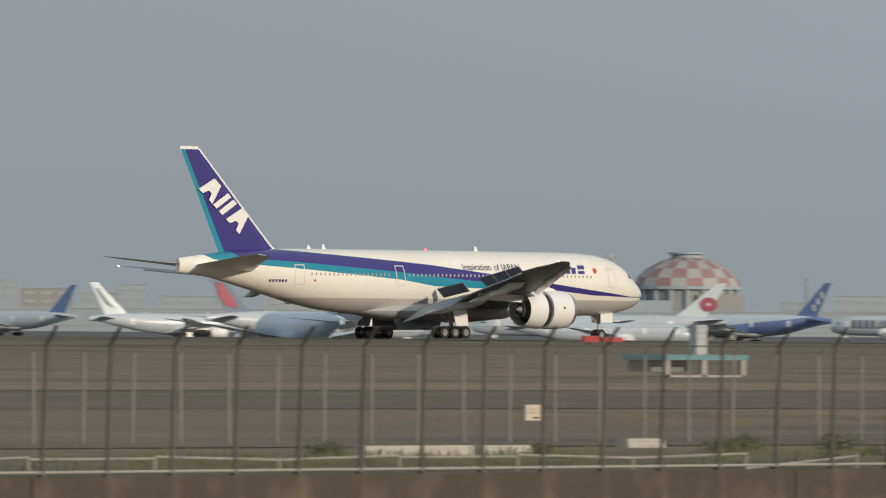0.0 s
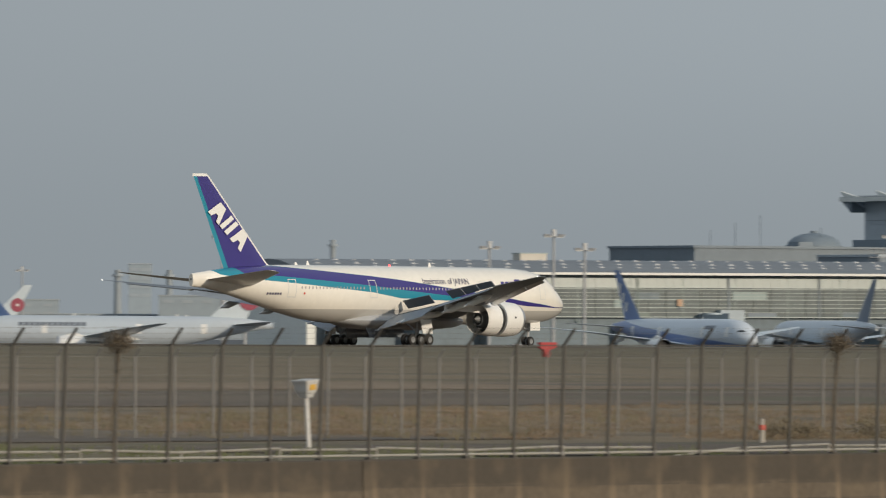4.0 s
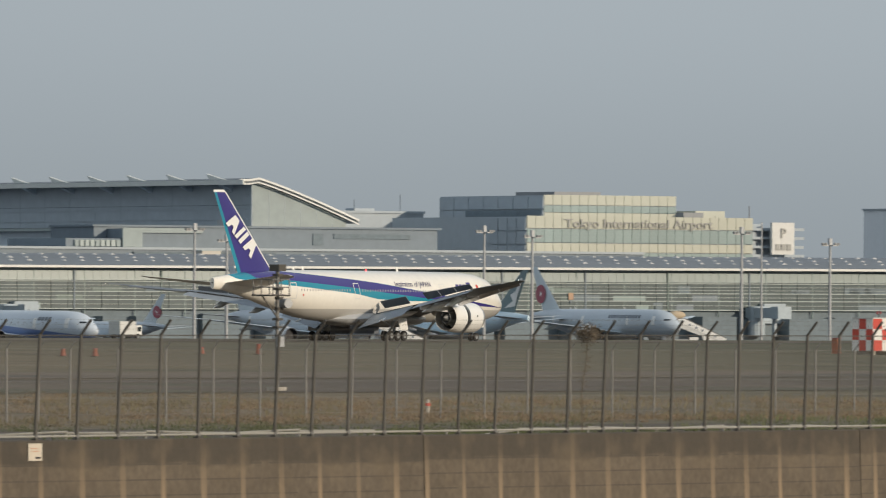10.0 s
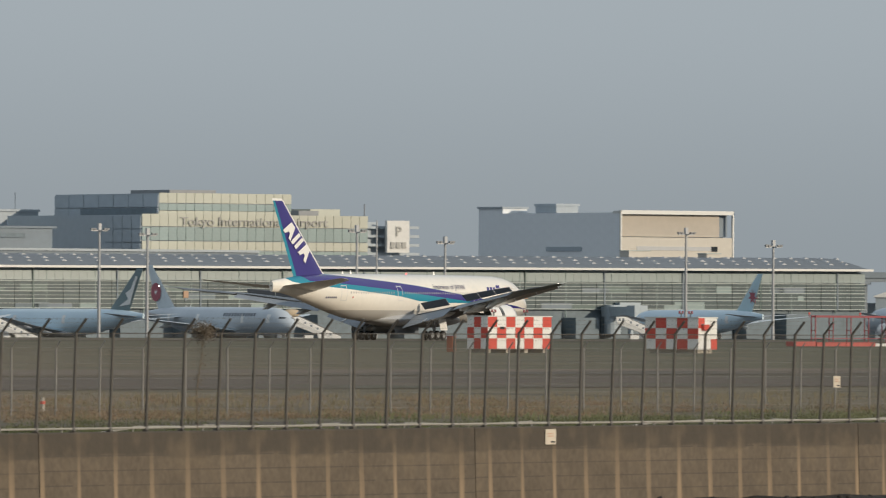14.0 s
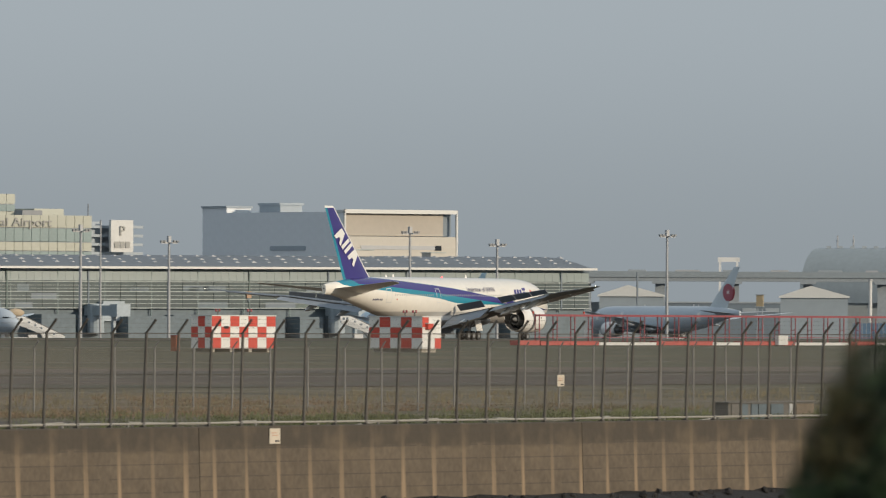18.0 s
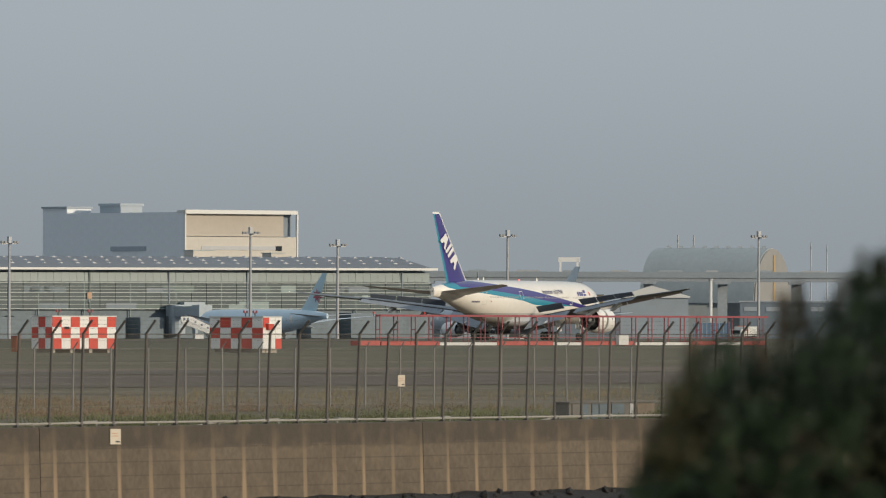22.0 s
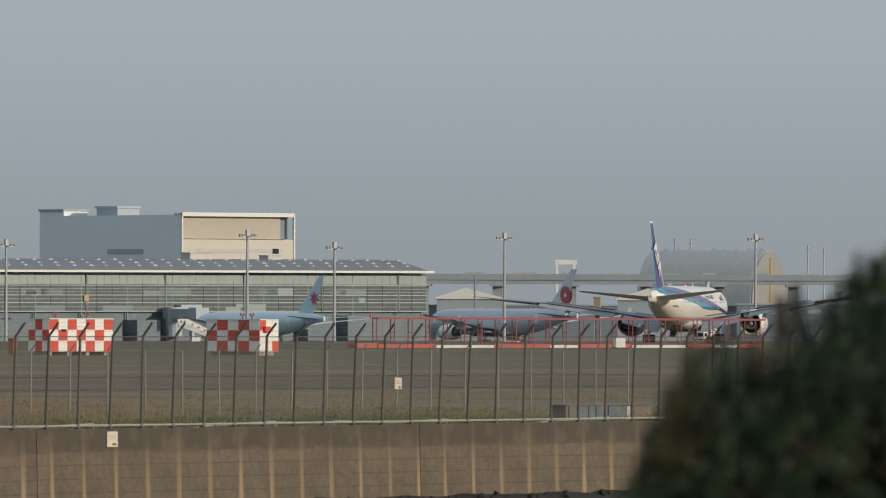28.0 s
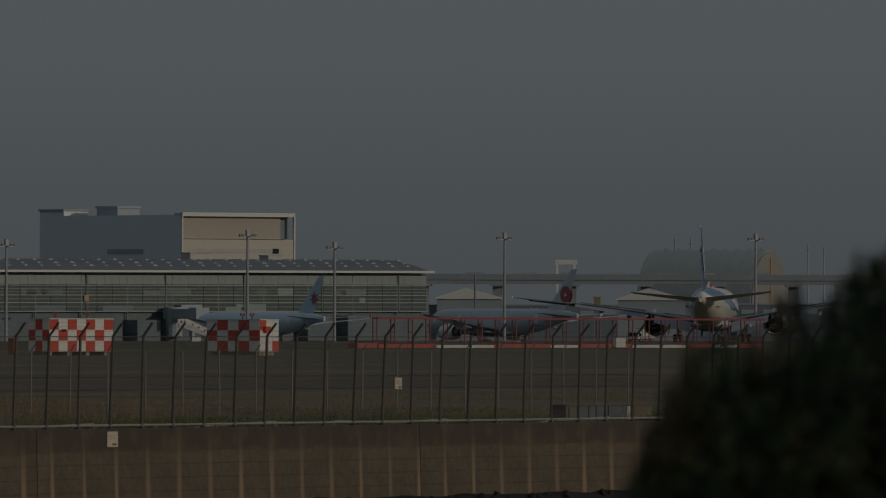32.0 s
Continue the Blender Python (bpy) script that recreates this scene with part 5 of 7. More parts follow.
def build_cargo_block():
    """The big far box: shaded flank, cream front with a recessed top."""
    b = thing("warehouse_block", on_grid(0, 0), "large box-shaped building, cream front, flank paled and blued for haze", "building")
    z = lambda q: q - APRON_Z
    u0, u1, v0, v1 = 1690.0, 1731.5, 2600.0, 2670.0
    part("body", boxes((u0 + 0.4, u1 - 0.4, v0 + 4.4, v1, 0, z(41.2)), (u0 + 0.4, u1 - 0.4, v0 + 0.8, v0 + 4.4, 0, z(33.6))), BOX_CLADDING, b)
    part("roof_edge", boxes((u0, u1, v0 + 0.8, v0 + 4.5, z(40.9), z(41.7))), EAVE, b)
    # haze is painted over the flank's shade by this pale colour
    side_panels(b, u0 + 0.4, v0 + 0.5, v1, z(24), z(41.2), 9, 5, FLANK_HAZED, gap=0.01)
    # upper front and recess are coloured darker for the roof edge's shade
    part("upper_front", boxes((u0 + 0.4, u1 - 4.2, v0 + 2.0, v0 + 3.0, z(33.9), z(40.9))), SHADED_FRONT, b, "set-back upper front, its shade in the colour")
    part("recess_wall", boxes((u1 - 4.2, u1 - 0.5, v0 + 3.2, v0 + 4.2, z(33.9), z(40.9))), SLATE, b)
    facade_panels(b, u0 + 0.6, u1 - 0.6, v0 + 0.5, z(24.0), z(33.7), 9, 3, CREAM, gap=0.015)
    part("front_frame", boxes((u0, u1, v0, v0 + 0.8, z(40.7), z(41.9)), (u1 - 0.5, u1, v0, v0 + 0.8, z(20), z(41.9)), (u0, u0 + 0.45, v0, v0 + 0.8, z(20), z(41.9))), EAVE, b, "white frame round the front")
    part("window_band", boxes((u0 + 6.0, u0 + 34, v0 + 0.1, v0 + 0.3, z(29.7), z(30.9))), GREY, b)
    part("window", boxes((u0 + 33.2, u0 + 35.5, v0 + 0.05, v0 + 0.3, z(29.5), z(31.0))), GLASSD, b)
    part("flank_window", boxes((u0 - 0.15, u0 + 0.2, v0 + 22, v0 + 42, z(29.4), z(30.8))), FLANK, b)
    part("penthouse", boxes((u0 + 10, u0 + 18, v0 + 52, v1 - 6, z(41.2), z(43.6))), FARROOF, b)
    part("penthouse_roof", boxes((u0 + 9.6, u0 + 18.4, v0 + 51.6, v1 - 5.6, z(43.6), z(44.3))), FARROOF, b)
    part("annex", boxes((u0 + 3, u0 + 12, v1 + 2, v1 + 16, 0, z(42.8))), FLANK_HAZED, b)
    part("annex_roof", boxes((u0 + 2.6, u0 + 12.4, v1 + 1.6, v1 + 16.4, z(42.8), z(43.4))), FARROOF, b)


def light_mast(u, top, v=1990.0):
    """An apron floodlight mast: tapered pole, platform, head and a ring of floodlights."""
    if u < 800:
        top, u, v = 8.0 + (top - 8.0) * 1.65, u * 1.65, v * 1.65
    foot = PLAIN_GRID @ Vector((u, v, 0))
    foot.z = ground_z(foot.x, foot.y) + 0.05
    h = top - foot.z
    mast = thing("light_mast", PLAIN_GRID @ pose(u, v, foot.z), "tall grey apron floodlight mast", "light mast", "apron light masts")
    part("pole", tubes(((0, 0, 0), (0, 0, h - 0.6), 0.42, 0.26), n=10), POLE, mast, smooth=True)
    part("base", boxes((-0.7, 0.7, -0.7, 0.7, 0, 0.5)), CONC_FAR, mast)
    head = part("head", boxes((-0.38, 0.38, -0.38, 0.38, h - 1.5, h)), GREY, mast, "pale box at the mast head")
    part("crossarm", boxes((-2.2, 2.2, -0.15, 0.15, h - 1.75, h - 1.5), (-0.15, 0.15, -1.6, 1.6, h - 1.75, h - 1.5)), POLE, head)
    for x in (-2.1, -1.3, 1.3, 2.1):
        part("floodlight", boxes((x - 0.3, x + 0.3, -0.5, 0.1, h - 1.5, h - 1.05)), MIDGREY, head)
    return mast


build_pier()
build_main_hall()
build_left_blocks()
build_sign_building()
build_cargo_block()
for u, top in ((1245.2, 27.3), (1311.8, 30.0), (1336.4, 27.3), (1385.2, 29.9), (1459.4, 30.2), (1078.5, 29.1), (1153.0, 29.4), (1165.6, 28.4), (1000.2, 29.0), (1086.7, 26.7),
               (1221.3, 29.7), (903.6, 25.7), (918.8, 28.4), (926.2, 25.5), (841.4, 27.4), (846.6, 25.0), (771.5, 25.0), (683.0, 21.2), (757.0, 19.3), (795.6, 19.4), (623.0, 19.9), (638.2, 20.5)):
    light_mast(u, top)
px, py = 2200 * math.sin(radians(57.65)), 2200 * math.cos(radians(57.65))
bare = thing("bare_pole", pose(px, py, ground_z(px, py)), "thin bare steel pole before the terminal", "pole")
part("shaft", tubes(((0, 0, 0), (0, 0, 29.5 - ground_z(px, py)), 0.3, 0.16), n=10), POLE, bare, smooth=True)
part("base", boxes((-0.6, 0.6, -0.6, 0.6, 0, 0.4)), CONC_FAR, bare)


# ---- things on the airfield ----
def checker_hut(x, y, width, depth, height, cols, rows, side_cols, face=True):
    """An equipment shelter painted in red and white squares; every square is a panel."""
    z = ground_z(x, y)
    hut = thing("equipment_shelter", pose(x, y, z), "red and white chequered airfield equipment shelter", "shelter", "chequered shelters")
    part("body", boxes((0.03, width - 0.03, 0.03, depth, 0.35, 0.35 + height - 0.05)), OFFWHITE, hut)
    part("roof", boxes((-0.06, width + 0.06, -0.06, depth + 0.06, 0.35 + height - 0.05, 0.35 + height + 0.06)), OFFWHITE, hut)
    for k in range(4):
        part("plinth", boxes((0.4 + k * (width - 1.4) / 3, 1.0 + k * (width - 1.4) / 3, 0.3, depth - 0.3, -0.1, 0.35)), PALE_CONCRETE, hut)
    du, dz, dv = width / cols, height / rows, depth / side_cols
    front = finish(boxes((0.02, du - 0.02, -0.02, 0.03, 0.02, dz - 0.02)))
    side = finish(boxes((-0.02, 0.03, 0.02, dv - 0.02, 0.02, dz - 0.02)))
    for j in range(rows):
        for i in range(cols):
            red = (i + j) % 2 == 0 if face else (i, j) in ((2, 0), (0, 2))
            me = SQUARES.setdefault((width, red), front.copy())
            part("red_square" if red else "white_square", me, RED if red else WHITE, hut, at=pose(i * du, 0, 0.35 + j * dz))
        for i in range(side_cols):
            me = SQUARES.setdefault((width, depth, (i + j) % 2), side.copy())
            part("red_square" if (i + j) % 2 else "white_square", me, RED if (i + j) % 2 else WHITE, hut, at=pose(0, i * dv, 0.35 + j * dz))
    for u in (0.22, 0.72):
        lamp = part("roof_lamp", tubes(((u * width, depth * 0.4, height + 0.35), (u * width, depth * 0.4, height + 0.75), 0.06), ((u * width - 0.3, depth * 0.4, height + 0.75), (u * width + 0.3, depth * 0.4, height + 0.75), 0.05)), DARKSTEEL, hut)
        for d in (-0.28, 0.28):
            part("lamp_globe", tubes(((u * width + d, depth * 0.4, height + 0.72), (u * width + d, depth * 0.4, height + 0.98), 0.10), n=8), REDSTEEL, lamp, "red obstruction lamp")
    part("notice_bar", boxes((du * 1.3, du * 1.8, -0.045, -0.022, height * 0.72, height * 0.80)), DARK, hut)
    return hut


SQUARES = {}
checker_hut(800.8, 495, 11.3, 2.25, 3.05, 7, 3, 3)
hut2 = checker_hut(833.2, 491.5, 3.5, 5.9, 3.05, 3, 3, 5, face=False)
part("wall_box", boxes((0.5, 1.5, -0.35, -0.03, 2.2, 2.75)), RED, hut2, "red alarm box on the wall")
part("box_lid", boxes((0.45, 1.55, -0.4, -0.02, 2.75, 2.82)), WHITE, hut2)
DULLORANGE = shade("dull orange paint", (0.36, 0.13, 0.07), 0.6, vary=0.15)
aux = thing("equipment_cabinet", pose(794.6, 495, ground_z(794, 495)), "small orange airfield cabinet", "cabinet")
part("body", boxes((0, 0.62, 0, 0.6, 0.1, 1.5)), DULLORANGE, aux)
part("lid", boxes((-0.04, 0.66, -0.04, 0.64, 1.5, 1.58)), REDSTEEL, aux)


def build_antenna_row():
    """The long red lattice on a red and white kerb."""
    y = 592.0
    FADED = shade("faded red kerb paint", (0.41, 0.1, 0.085), 0.6, vary=0.2, scale=0.5)
    row = thing("antenna_array", pose(0, y, 0), "long red steel antenna frame on a red and white base", "antenna array")
    x0, x1 = 1030.0, 1127.0
    z = ground_z(1040, y)
    for k in range(14):
        a = x0 + (x1 - x0) * k / 14
        b = x0 + (x1 - x0) * (k + 1) / 14
        white = k in (2, 3, 6, 9, 10, 12)
        part("base_beam", boxes((a, b - 0.1, -0.5, 0.5, z + 0.05, z + (0.40 if white else 0.52))), OFFWHITE if white else FADED, row)
    part("base_beam", boxes((x0 - 5.5, x0 - 0.3, -0.5, 0.5, z + 0.05, z + 0.6)), FADED, row)
    n = 24
    for k in range(n):
        x = x0 + (x1 - x0 - 0.8) * k / (n - 1)
        for yy in (-0.28, 0.28):
            part("post", tubes(((x, yy, z + 0.4), (x, yy, z + 3.5), 0.072), n=6), REDSTEEL, row)
        part("tie", tubes(((x, -0.28, z + 1.9), (x, 0.28, z + 1.9), 0.04), n=6), REDSTEEL, row)
    for yy in (-0.28, 0.28):
        part("top_beam", boxes((x0, x1 + 0.4, yy - 0.07, yy + 0.07, z + 3.42, z + 3.66)), REDSTEEL, row)
        part("mid_rail", boxes((x0, x1 + 0.4, yy - 0.03, yy + 0.03, z + 0.95, z + 1.02)), REDSTEEL, row)
    part("cabinet", boxes((x0 + 57, x0 + 59.4, -1.1, -0.6, z + 0.1, z + 1.25)), OFFWHITE, row, "white switch cabinet")
    for x in (x0 - 1.0, x0 + 11):
        m = part("lamp_stem", tubes(((x, 0, z + 3.4), (x, 0, z + 3.75), 0.05)), REDSTEEL, row)
        part("lamp_globe", tubes(((x, 0, z + 3.75), (x, 0, z + 4.0), 0.12)), RED, m)


build_antenna_row()


def build_camera_pole():
    """A surveillance pole: platform cage, lamp housing and camera drum."""
    x, y = 413.0, 290.0
    z = ground_z(x, y)
    p = thing("surveillance_pole", pose(x, y, z), "steel pole with a railed platform and a floodlight drum", "pole")
    part("pole", tubes(((0, 0, 0), (0, 0, 6.0), 0.11, 0.09), n=10), STEEL, p, smooth=True)
    part("base", boxes((-0.35, 0.35, -0.35, 0.35, -0.05, 0.2)), PALE_CONCRETE, p)
    part("top_box", boxes((-0.30, 0.32, -0.3, 0.3, 5.95, 6.28)), DARKSTEEL, p, "dark box on top")
    deck = part("platform", boxes((-1.5, 0.0, -0.8, 0.5, 4.70, 4.78)), DARKSTEEL, p)
    for xx in (-1.45, -0.75, -0.05):
        for yy in (-0.75, 0.45):
            part("rail_post", tubes(((xx, yy, 4.78), (xx, yy, 5.55), 0.03), n=6), STEEL, deck)
    for zz in (5.15, 5.53):
        part("hand_rail", tubes(((-1.45, -0.75, zz), (-0.05, -0.75, zz), 0.028), ((-1.45, 0.45, zz), (-0.05, 0.45, zz), 0.028), ((-1.45, -0.75, zz), (-1.45, 0.45, zz), 0.028), n=6), STEEL, deck)
    part("strut", tubes(((-1.3, 0, 4.7), (-0.05, 0, 3.7), 0.05), n=6), STEEL, p)
    drum = part("floodlight_drum", tubes(((0.25, -0.5, 4.35), (0.55, 0.3, 4.35), 0.24), n=14), GREY, p, "pale floodlight drum", True)
    part("drum_bracket", boxes((-0.1, 0.4, -0.1, 0.1, 4.0, 4.15), (-0.1, 0.4, -0.1, 0.1, 4.55, 4.66)), DARKSTEEL, drum)
    for zz in (3.1, 3.5, 5.0, 5.7):
        part("collar", boxes((-0.2, 0.25, -0.18, 0.18, zz, zz + 0.12)), DARKSTEEL, p)
    part("junction_box", boxes((-0.2, 0.2, -0.3, -0.1, 2.2, 2.7)), GREY, p)


build_camera_pole()


def build_wind_marker():
    """The pale post with a flared head near the fence."""
    x, y = 232.23, 198.96
    z = ground_z(x, y)
    p = thing("marker_post", pose(x, y, z, 0, -5.0, 0), "white post with a small flared box head", "post")
    part("post", tubes(((0, 0, 0), (0, 0, 1.62), 0.065), n=10), WHITE, p, smooth=True)
    bm = bmesh.new()
    loft(bm, [[(-w, -w, q), (w, -w, q), (w, w, q), (-w, w, q)] for q, w in ((1.55, 0.13), (1.75, 0.22), (1.95, 0.26), (2.05, 0.3))])
    part("head", bm, OFFWHITE, p)
    part("lens", boxes((-0.12, 0.16, -0.27, -0.235, 1.78, 1.95)), YELLOW, p)
    part("cap", boxes((-0.32, 0.32, -0.32, 0.32, 2.05, 2.09)), OFFWHITE, p)


build_wind_marker()


FADEDPRINT = shade("faded orange print", (0.55, 0.32, 0.22), 0.6, vary=0.2, scale=5.0)
PLATE = shade("yellowed white sign enamel", (0.60, 0.53, 0.43), 0.5, vary=0.12, scale=3.0)


def notice(x, y, z, w, h, tilt=0.0):
    s = thing("notice_plate", pose(x, y, z, 0, tilt, 0), "white warning plate with faded print", "sign", "notice plates")
    part("plate", boxes((-w / 2, w / 2, -0.02, 0.0, -h / 2, h / 2)), PLATE, s)
    part("print_bar", boxes((-w * 0.35, w * 0.2, -0.026, -0.021, h * 0.18, h * 0.24)), FADEDPRINT, s)
    part("print_bar", boxes((-w * 0.3, w * 0.25, -0.026, -0.021, h * 0.02, h * 0.07)), FADEDPRINT, s)
    part("print_bar", boxes((0.0, w * 0.38, -0.026, -0.021, -h * 0.38, -h * 0.28)), DARK, s)
    return s


for x, z in ((184.1, 3.98), (234.3, 4.14), (283.75, 4.21)):
    notice(x, WALL_Y - 0.03, z, 0.66, 0.50)
notice(216.2, 219.93, 5.1, 0.62, 0.48)
notice(384.7, 219.93, 5.42, 0.60, 0.50)


def bollard(x, y, h=0.8):
    b = thing("bollard", pose(x, y, ground_z(x, y)), "small white bollard with a red band", "bollard", "bollards")
    part("post", tubes(((0, 0, 0), (0, 0, h), 0.10, 0.07), n=10), PALE_CONCRETE, b, smooth=True)
    part("band", tubes(((0, 0, h * 0.55), (0, 0, h * 0.75), 0.105), n=10), RED, b)


bollard(258.6, 202.3)
bollard(339.0, 230.6, 0.6)


CONERED = shade("dull red plastic", (0.26, 0.09, 0.06), 0.7, vary=0.2, scale=2.0)


def marker_cone(az, r, h):
    """A red airfield marker cone on a flat foot."""
    x, y = r * math.sin(radians(az)), r * math.cos(radians(az))
    c = thing("marker_cone", pose(x, y, ground_z(x, y)), "red-orange airfield marker cone on a flat foot", "marker cone", "marker cones")
    part("cone", tubes(((0, 0, 0.05), (0, 0, h), 0.26, 0.16), n=12), CONERED, c, smooth=True)
    part("foot", boxes((-0.32, 0.32, -0.32, 0.32, 0.0, 0.06)), DARKSTEEL, c)
    part("cap", tubes(((0, 0, h), (0, 0, h + 0.06), 0.17), n=12), REDSTEEL, c)


for az, r, h in ((54.82, 850, 0.85), (54.50, 850, 0.55), (53.90, 800, 0.6), (53.72, 800, 0.55)):
    marker_cone(az, r, h)


def build_clutter():
    """Concrete blocks, a low pipe rail, an old container, the blue hut and red crates."""
    rng = random.Random(11)
    for x, y, w in ((190.4, 200.4, 2.2), (192.7, 200.5, 2.0), (194.8, 200.4, 2.1), (212.0, 211.9, 1.6), (216.8, 208.0, 0.5)):
        b = thing("concrete_block", pose(x, y, ground_z(x, y) - 0.03, 0, 0, rng.uniform(-3, 3)), "pale weathered concrete block", "block", "concrete blocks")
        bm = bmesh.new()
        loft(bm, [[(u, -0.30, 0), (u, -0.2, 0.3), (u, 0.2, 0.3), (u, 0.30, 0)] for u in (0.03, w - 0.05)])
        part("body", bm, PALE_CONCRETE, b)
        part("lifting_eye", tubes(((w * 0.5 - 0.1, 0, 0.31), (w * 0.5 + 0.1, 0, 0.31), 0.02), n=6), DARKSTEEL, b)
    rail = thing("pipe_rail", None, "low galvanised pipe rail behind the fence", "railing", kind="structure")
    for k in range(-8, 50):
        x = 170 + k * 4.0
        z = ground_z(x, 177.5)
        sag = 0.05 * math.sin(k * 2.1)
        part("stub", tubes(((x, 177.5, z - 0.05), (x, 177.5, z + 0.36), 0.03), n=6), RAILSTEEL, rail)
        if k not in (3, 4, 13, 22, 23, 31, 37):
            part("pipe", tubes(((x, 177.5, z + 0.34 + sag), (x + 4.0, 177.5, ground_z(x + 4, 177.5) + 0.34 - sag), 0.035), n=6), RAILSTEEL, rail)
        elif k % 2:
            part("pipe", tubes(((x, 177.5, z + 0.02), (x + 4.0, 177.6, z + 0.3), 0.035), n=6), RAILSTEEL, rail)
    c = thing("site_container", pose(346.0, 190.3, ground_z(346, 190) - 0.08), "long grey and blue storage box with a pale end", "container")
    RUSTY = shade("rusty tan paint", (0.17, 0.135, 0.10), 0.8, vary=0.35, scale=1.2)
    DULLBLUE = shade("dull blue-grey paint", (0.10, 0.135, 0.16), 0.7, vary=0.3, scale=1.5)
    DULLGREY = shade("stained grey paint", (0.13, 0.125, 0.115), 0.8, vary=0.35, scale=1.2)
    part("body", boxes((0, 7.0, 0, 0.6, 0.05, 0.72)), DULLGREY, c)
    part("lid", boxes((-0.05, 7.05, -0.08, 0.65, 0.72, 0.76)), DULLGREY, c)
    for a, b, m in ((0.2, 0.8, DULLGREY), (0.9, 1.5, DULLBLUE), (1.8, 2.3, DULLBLUE), (2.4, 3.2, DULLBLUE), (3.4, 4.4, DULLBLUE), (4.9, 5.15, GREY), (5.5, 6.9, RUSTY)):
        part("side_panel", boxes((a, b, -0.05, 0.0, 0.10, 0.68)), m, c)
    BOARDRED = shade("dull crimson board paint", (0.40, 0.055, 0.055), 0.6, vary=0.15, scale=0.8)
    hx, hy = 398.0, 394.5
    h = thing("blue_shelter", pose(hx, hy, ground_z(hx, hy)), "pale blue steel shelter roof on short pale legs", "shelter")
    part("roof", boxes((0, 6.6, 0, 3.4, 0.95, 1.25)), BLUEHUT, h)
    part("wall", boxes((0.4, 3.6, 1.6, 3.3, 0.3, 0.94)), MIDGREY, h)
    part("column", boxes((3.1, 3.9, 0.6, 1.2, 0.9, 2.9)), GREY, h, "pale instrument column")
    part("sill", boxes((0.1, 6.4, 0.05, 0.25, 0.0, 0.12)), PALE_CONCRETE, h)
    for u in (0.1, 3.0, 6.1):
        part("leg", boxes((u, u + 0.35, 0.05, 0.35, 0, 0.95)), PALE_CONCRETE, h)
    for x, y, w, d, hh in ((654, 535, 2.1, 1.2, 1.1), (631.5, 636, 1.9, 1.0, 0.55), (634.0, 636, 2.4, 1.0, 0.4)):
        b = thing("marker_board", pose(x, y, ground_z(x, y)), "low red airfield marker board on short feet", "marker board", "red marker boards")
        bm = bmesh.new()
        if hh < 0.8:
            box(bm, 0, w, 0, d * 0.3, 0.25, 0.25 + hh)
        else:
            loft(bm, [[(u * w, v, q) for u, q in ((0.0, 0.25 + hh), (1.0, 0.25 + hh), (0.96, 0.25 + hh * 0.62), (0.66, 0.25 + hh * 0.45), (0.5, 0.12), (0.32, 0.12), (0.22, 0.25 + hh * 0.45), (0.0, 0.25 + hh * 0.55))] for v in (0.0, d * 0.3)])
        part("board", bm, BOARDRED, b)
        for u in (w * 0.34, w * 0.44):
            part("foot", boxes((u, u + 0.08, 0.05, 0.2, 0, 0.26)), DARKSTEEL, b)


build_clutter()


# ---- rubble at the foot of the wall ----
def build_rubble():
    rubble = thing("rubble_bank", None, "dark wet rubble stones at the foot of the sea wall", "rocks", kind="structure")
    wet = shade("dark wet stone", (0.018, 0.016, 0.015), 0.7, vary=0.3, scale=2.0, bump=0.03, random=0.6)
    rng = random.Random(21)
    meshes = []
    for k in range(7):
        bm = bmesh.new()
        bmesh.ops.create_icosphere(bm, subdivisions=1, radius=0.5)
        for v in bm.verts:
            v.co *= rng.uniform(0.72, 1.2)
            v.co.z *= 0.8
        meshes.append(finish(bm))
    for i in range(300):
        x = 258 + 90 * (i + rng.random()) / 300
        row = i % 3
        y = 171.75 - row * 0.7 + rng.uniform(-0.2, 0.2)
        s = rng.uniform(0.16, 0.36)
        low = 0.2 if x < 283 else -0.14
        part("stone", meshes[i % 7], wet, rubble, at=pose(x, y, 1.90 - low - row * 0.22 + rng.uniform(-0.12, 0.06), rng.uniform(0, 360), rng.uniform(0, 360), rng.uniform(0, 360)) @ Matrix.Scale(s, 4))
    bm = bmesh.new()
    rings = []
    for k in range(260):
        x = 115 + k
        up = 0.16 * noise.noise(Vector((x * 0.9, 0.0, 1.0))) + (0.14 if x > 283 else -0.16)
        rings.append([(x, 173.0, 1.95 + up), (x, 171.9, 1.92 + up), (x, 171.0, 1.7 + 0.15 * noise.noise(Vector((x * 1.3, 4.0, 1.0)))), (x, 166, 0.3), (x, 173.0, 0.3)])
    loft(bm, rings)
    part("core", bm, wet, rubble)


build_rubble()


# ---- weeds and climbing plants ----
LEAF = shade("olive weed leaf", (0.085, 0.098, 0.038), 0.8, vary=0.3, scale=3.0)
STRAW = shade("dry straw", (0.125, 0.108, 0.062), 0.9, vary=0.25, scale=2.0)
WITHER = shade("dull olive-brown foliage", (0.15, 0.12, 0.07), 0.9, vary=0.3, scale=4.0)
BRUSH = shade("tan dead brush", (0.22, 0.158, 0.1), 0.95, vary=0.3, scale=0.35)
VINE = shade("brown withered vine", (0.15, 0.12, 0.085), 0.9, vary=0.35, scale=5.0)


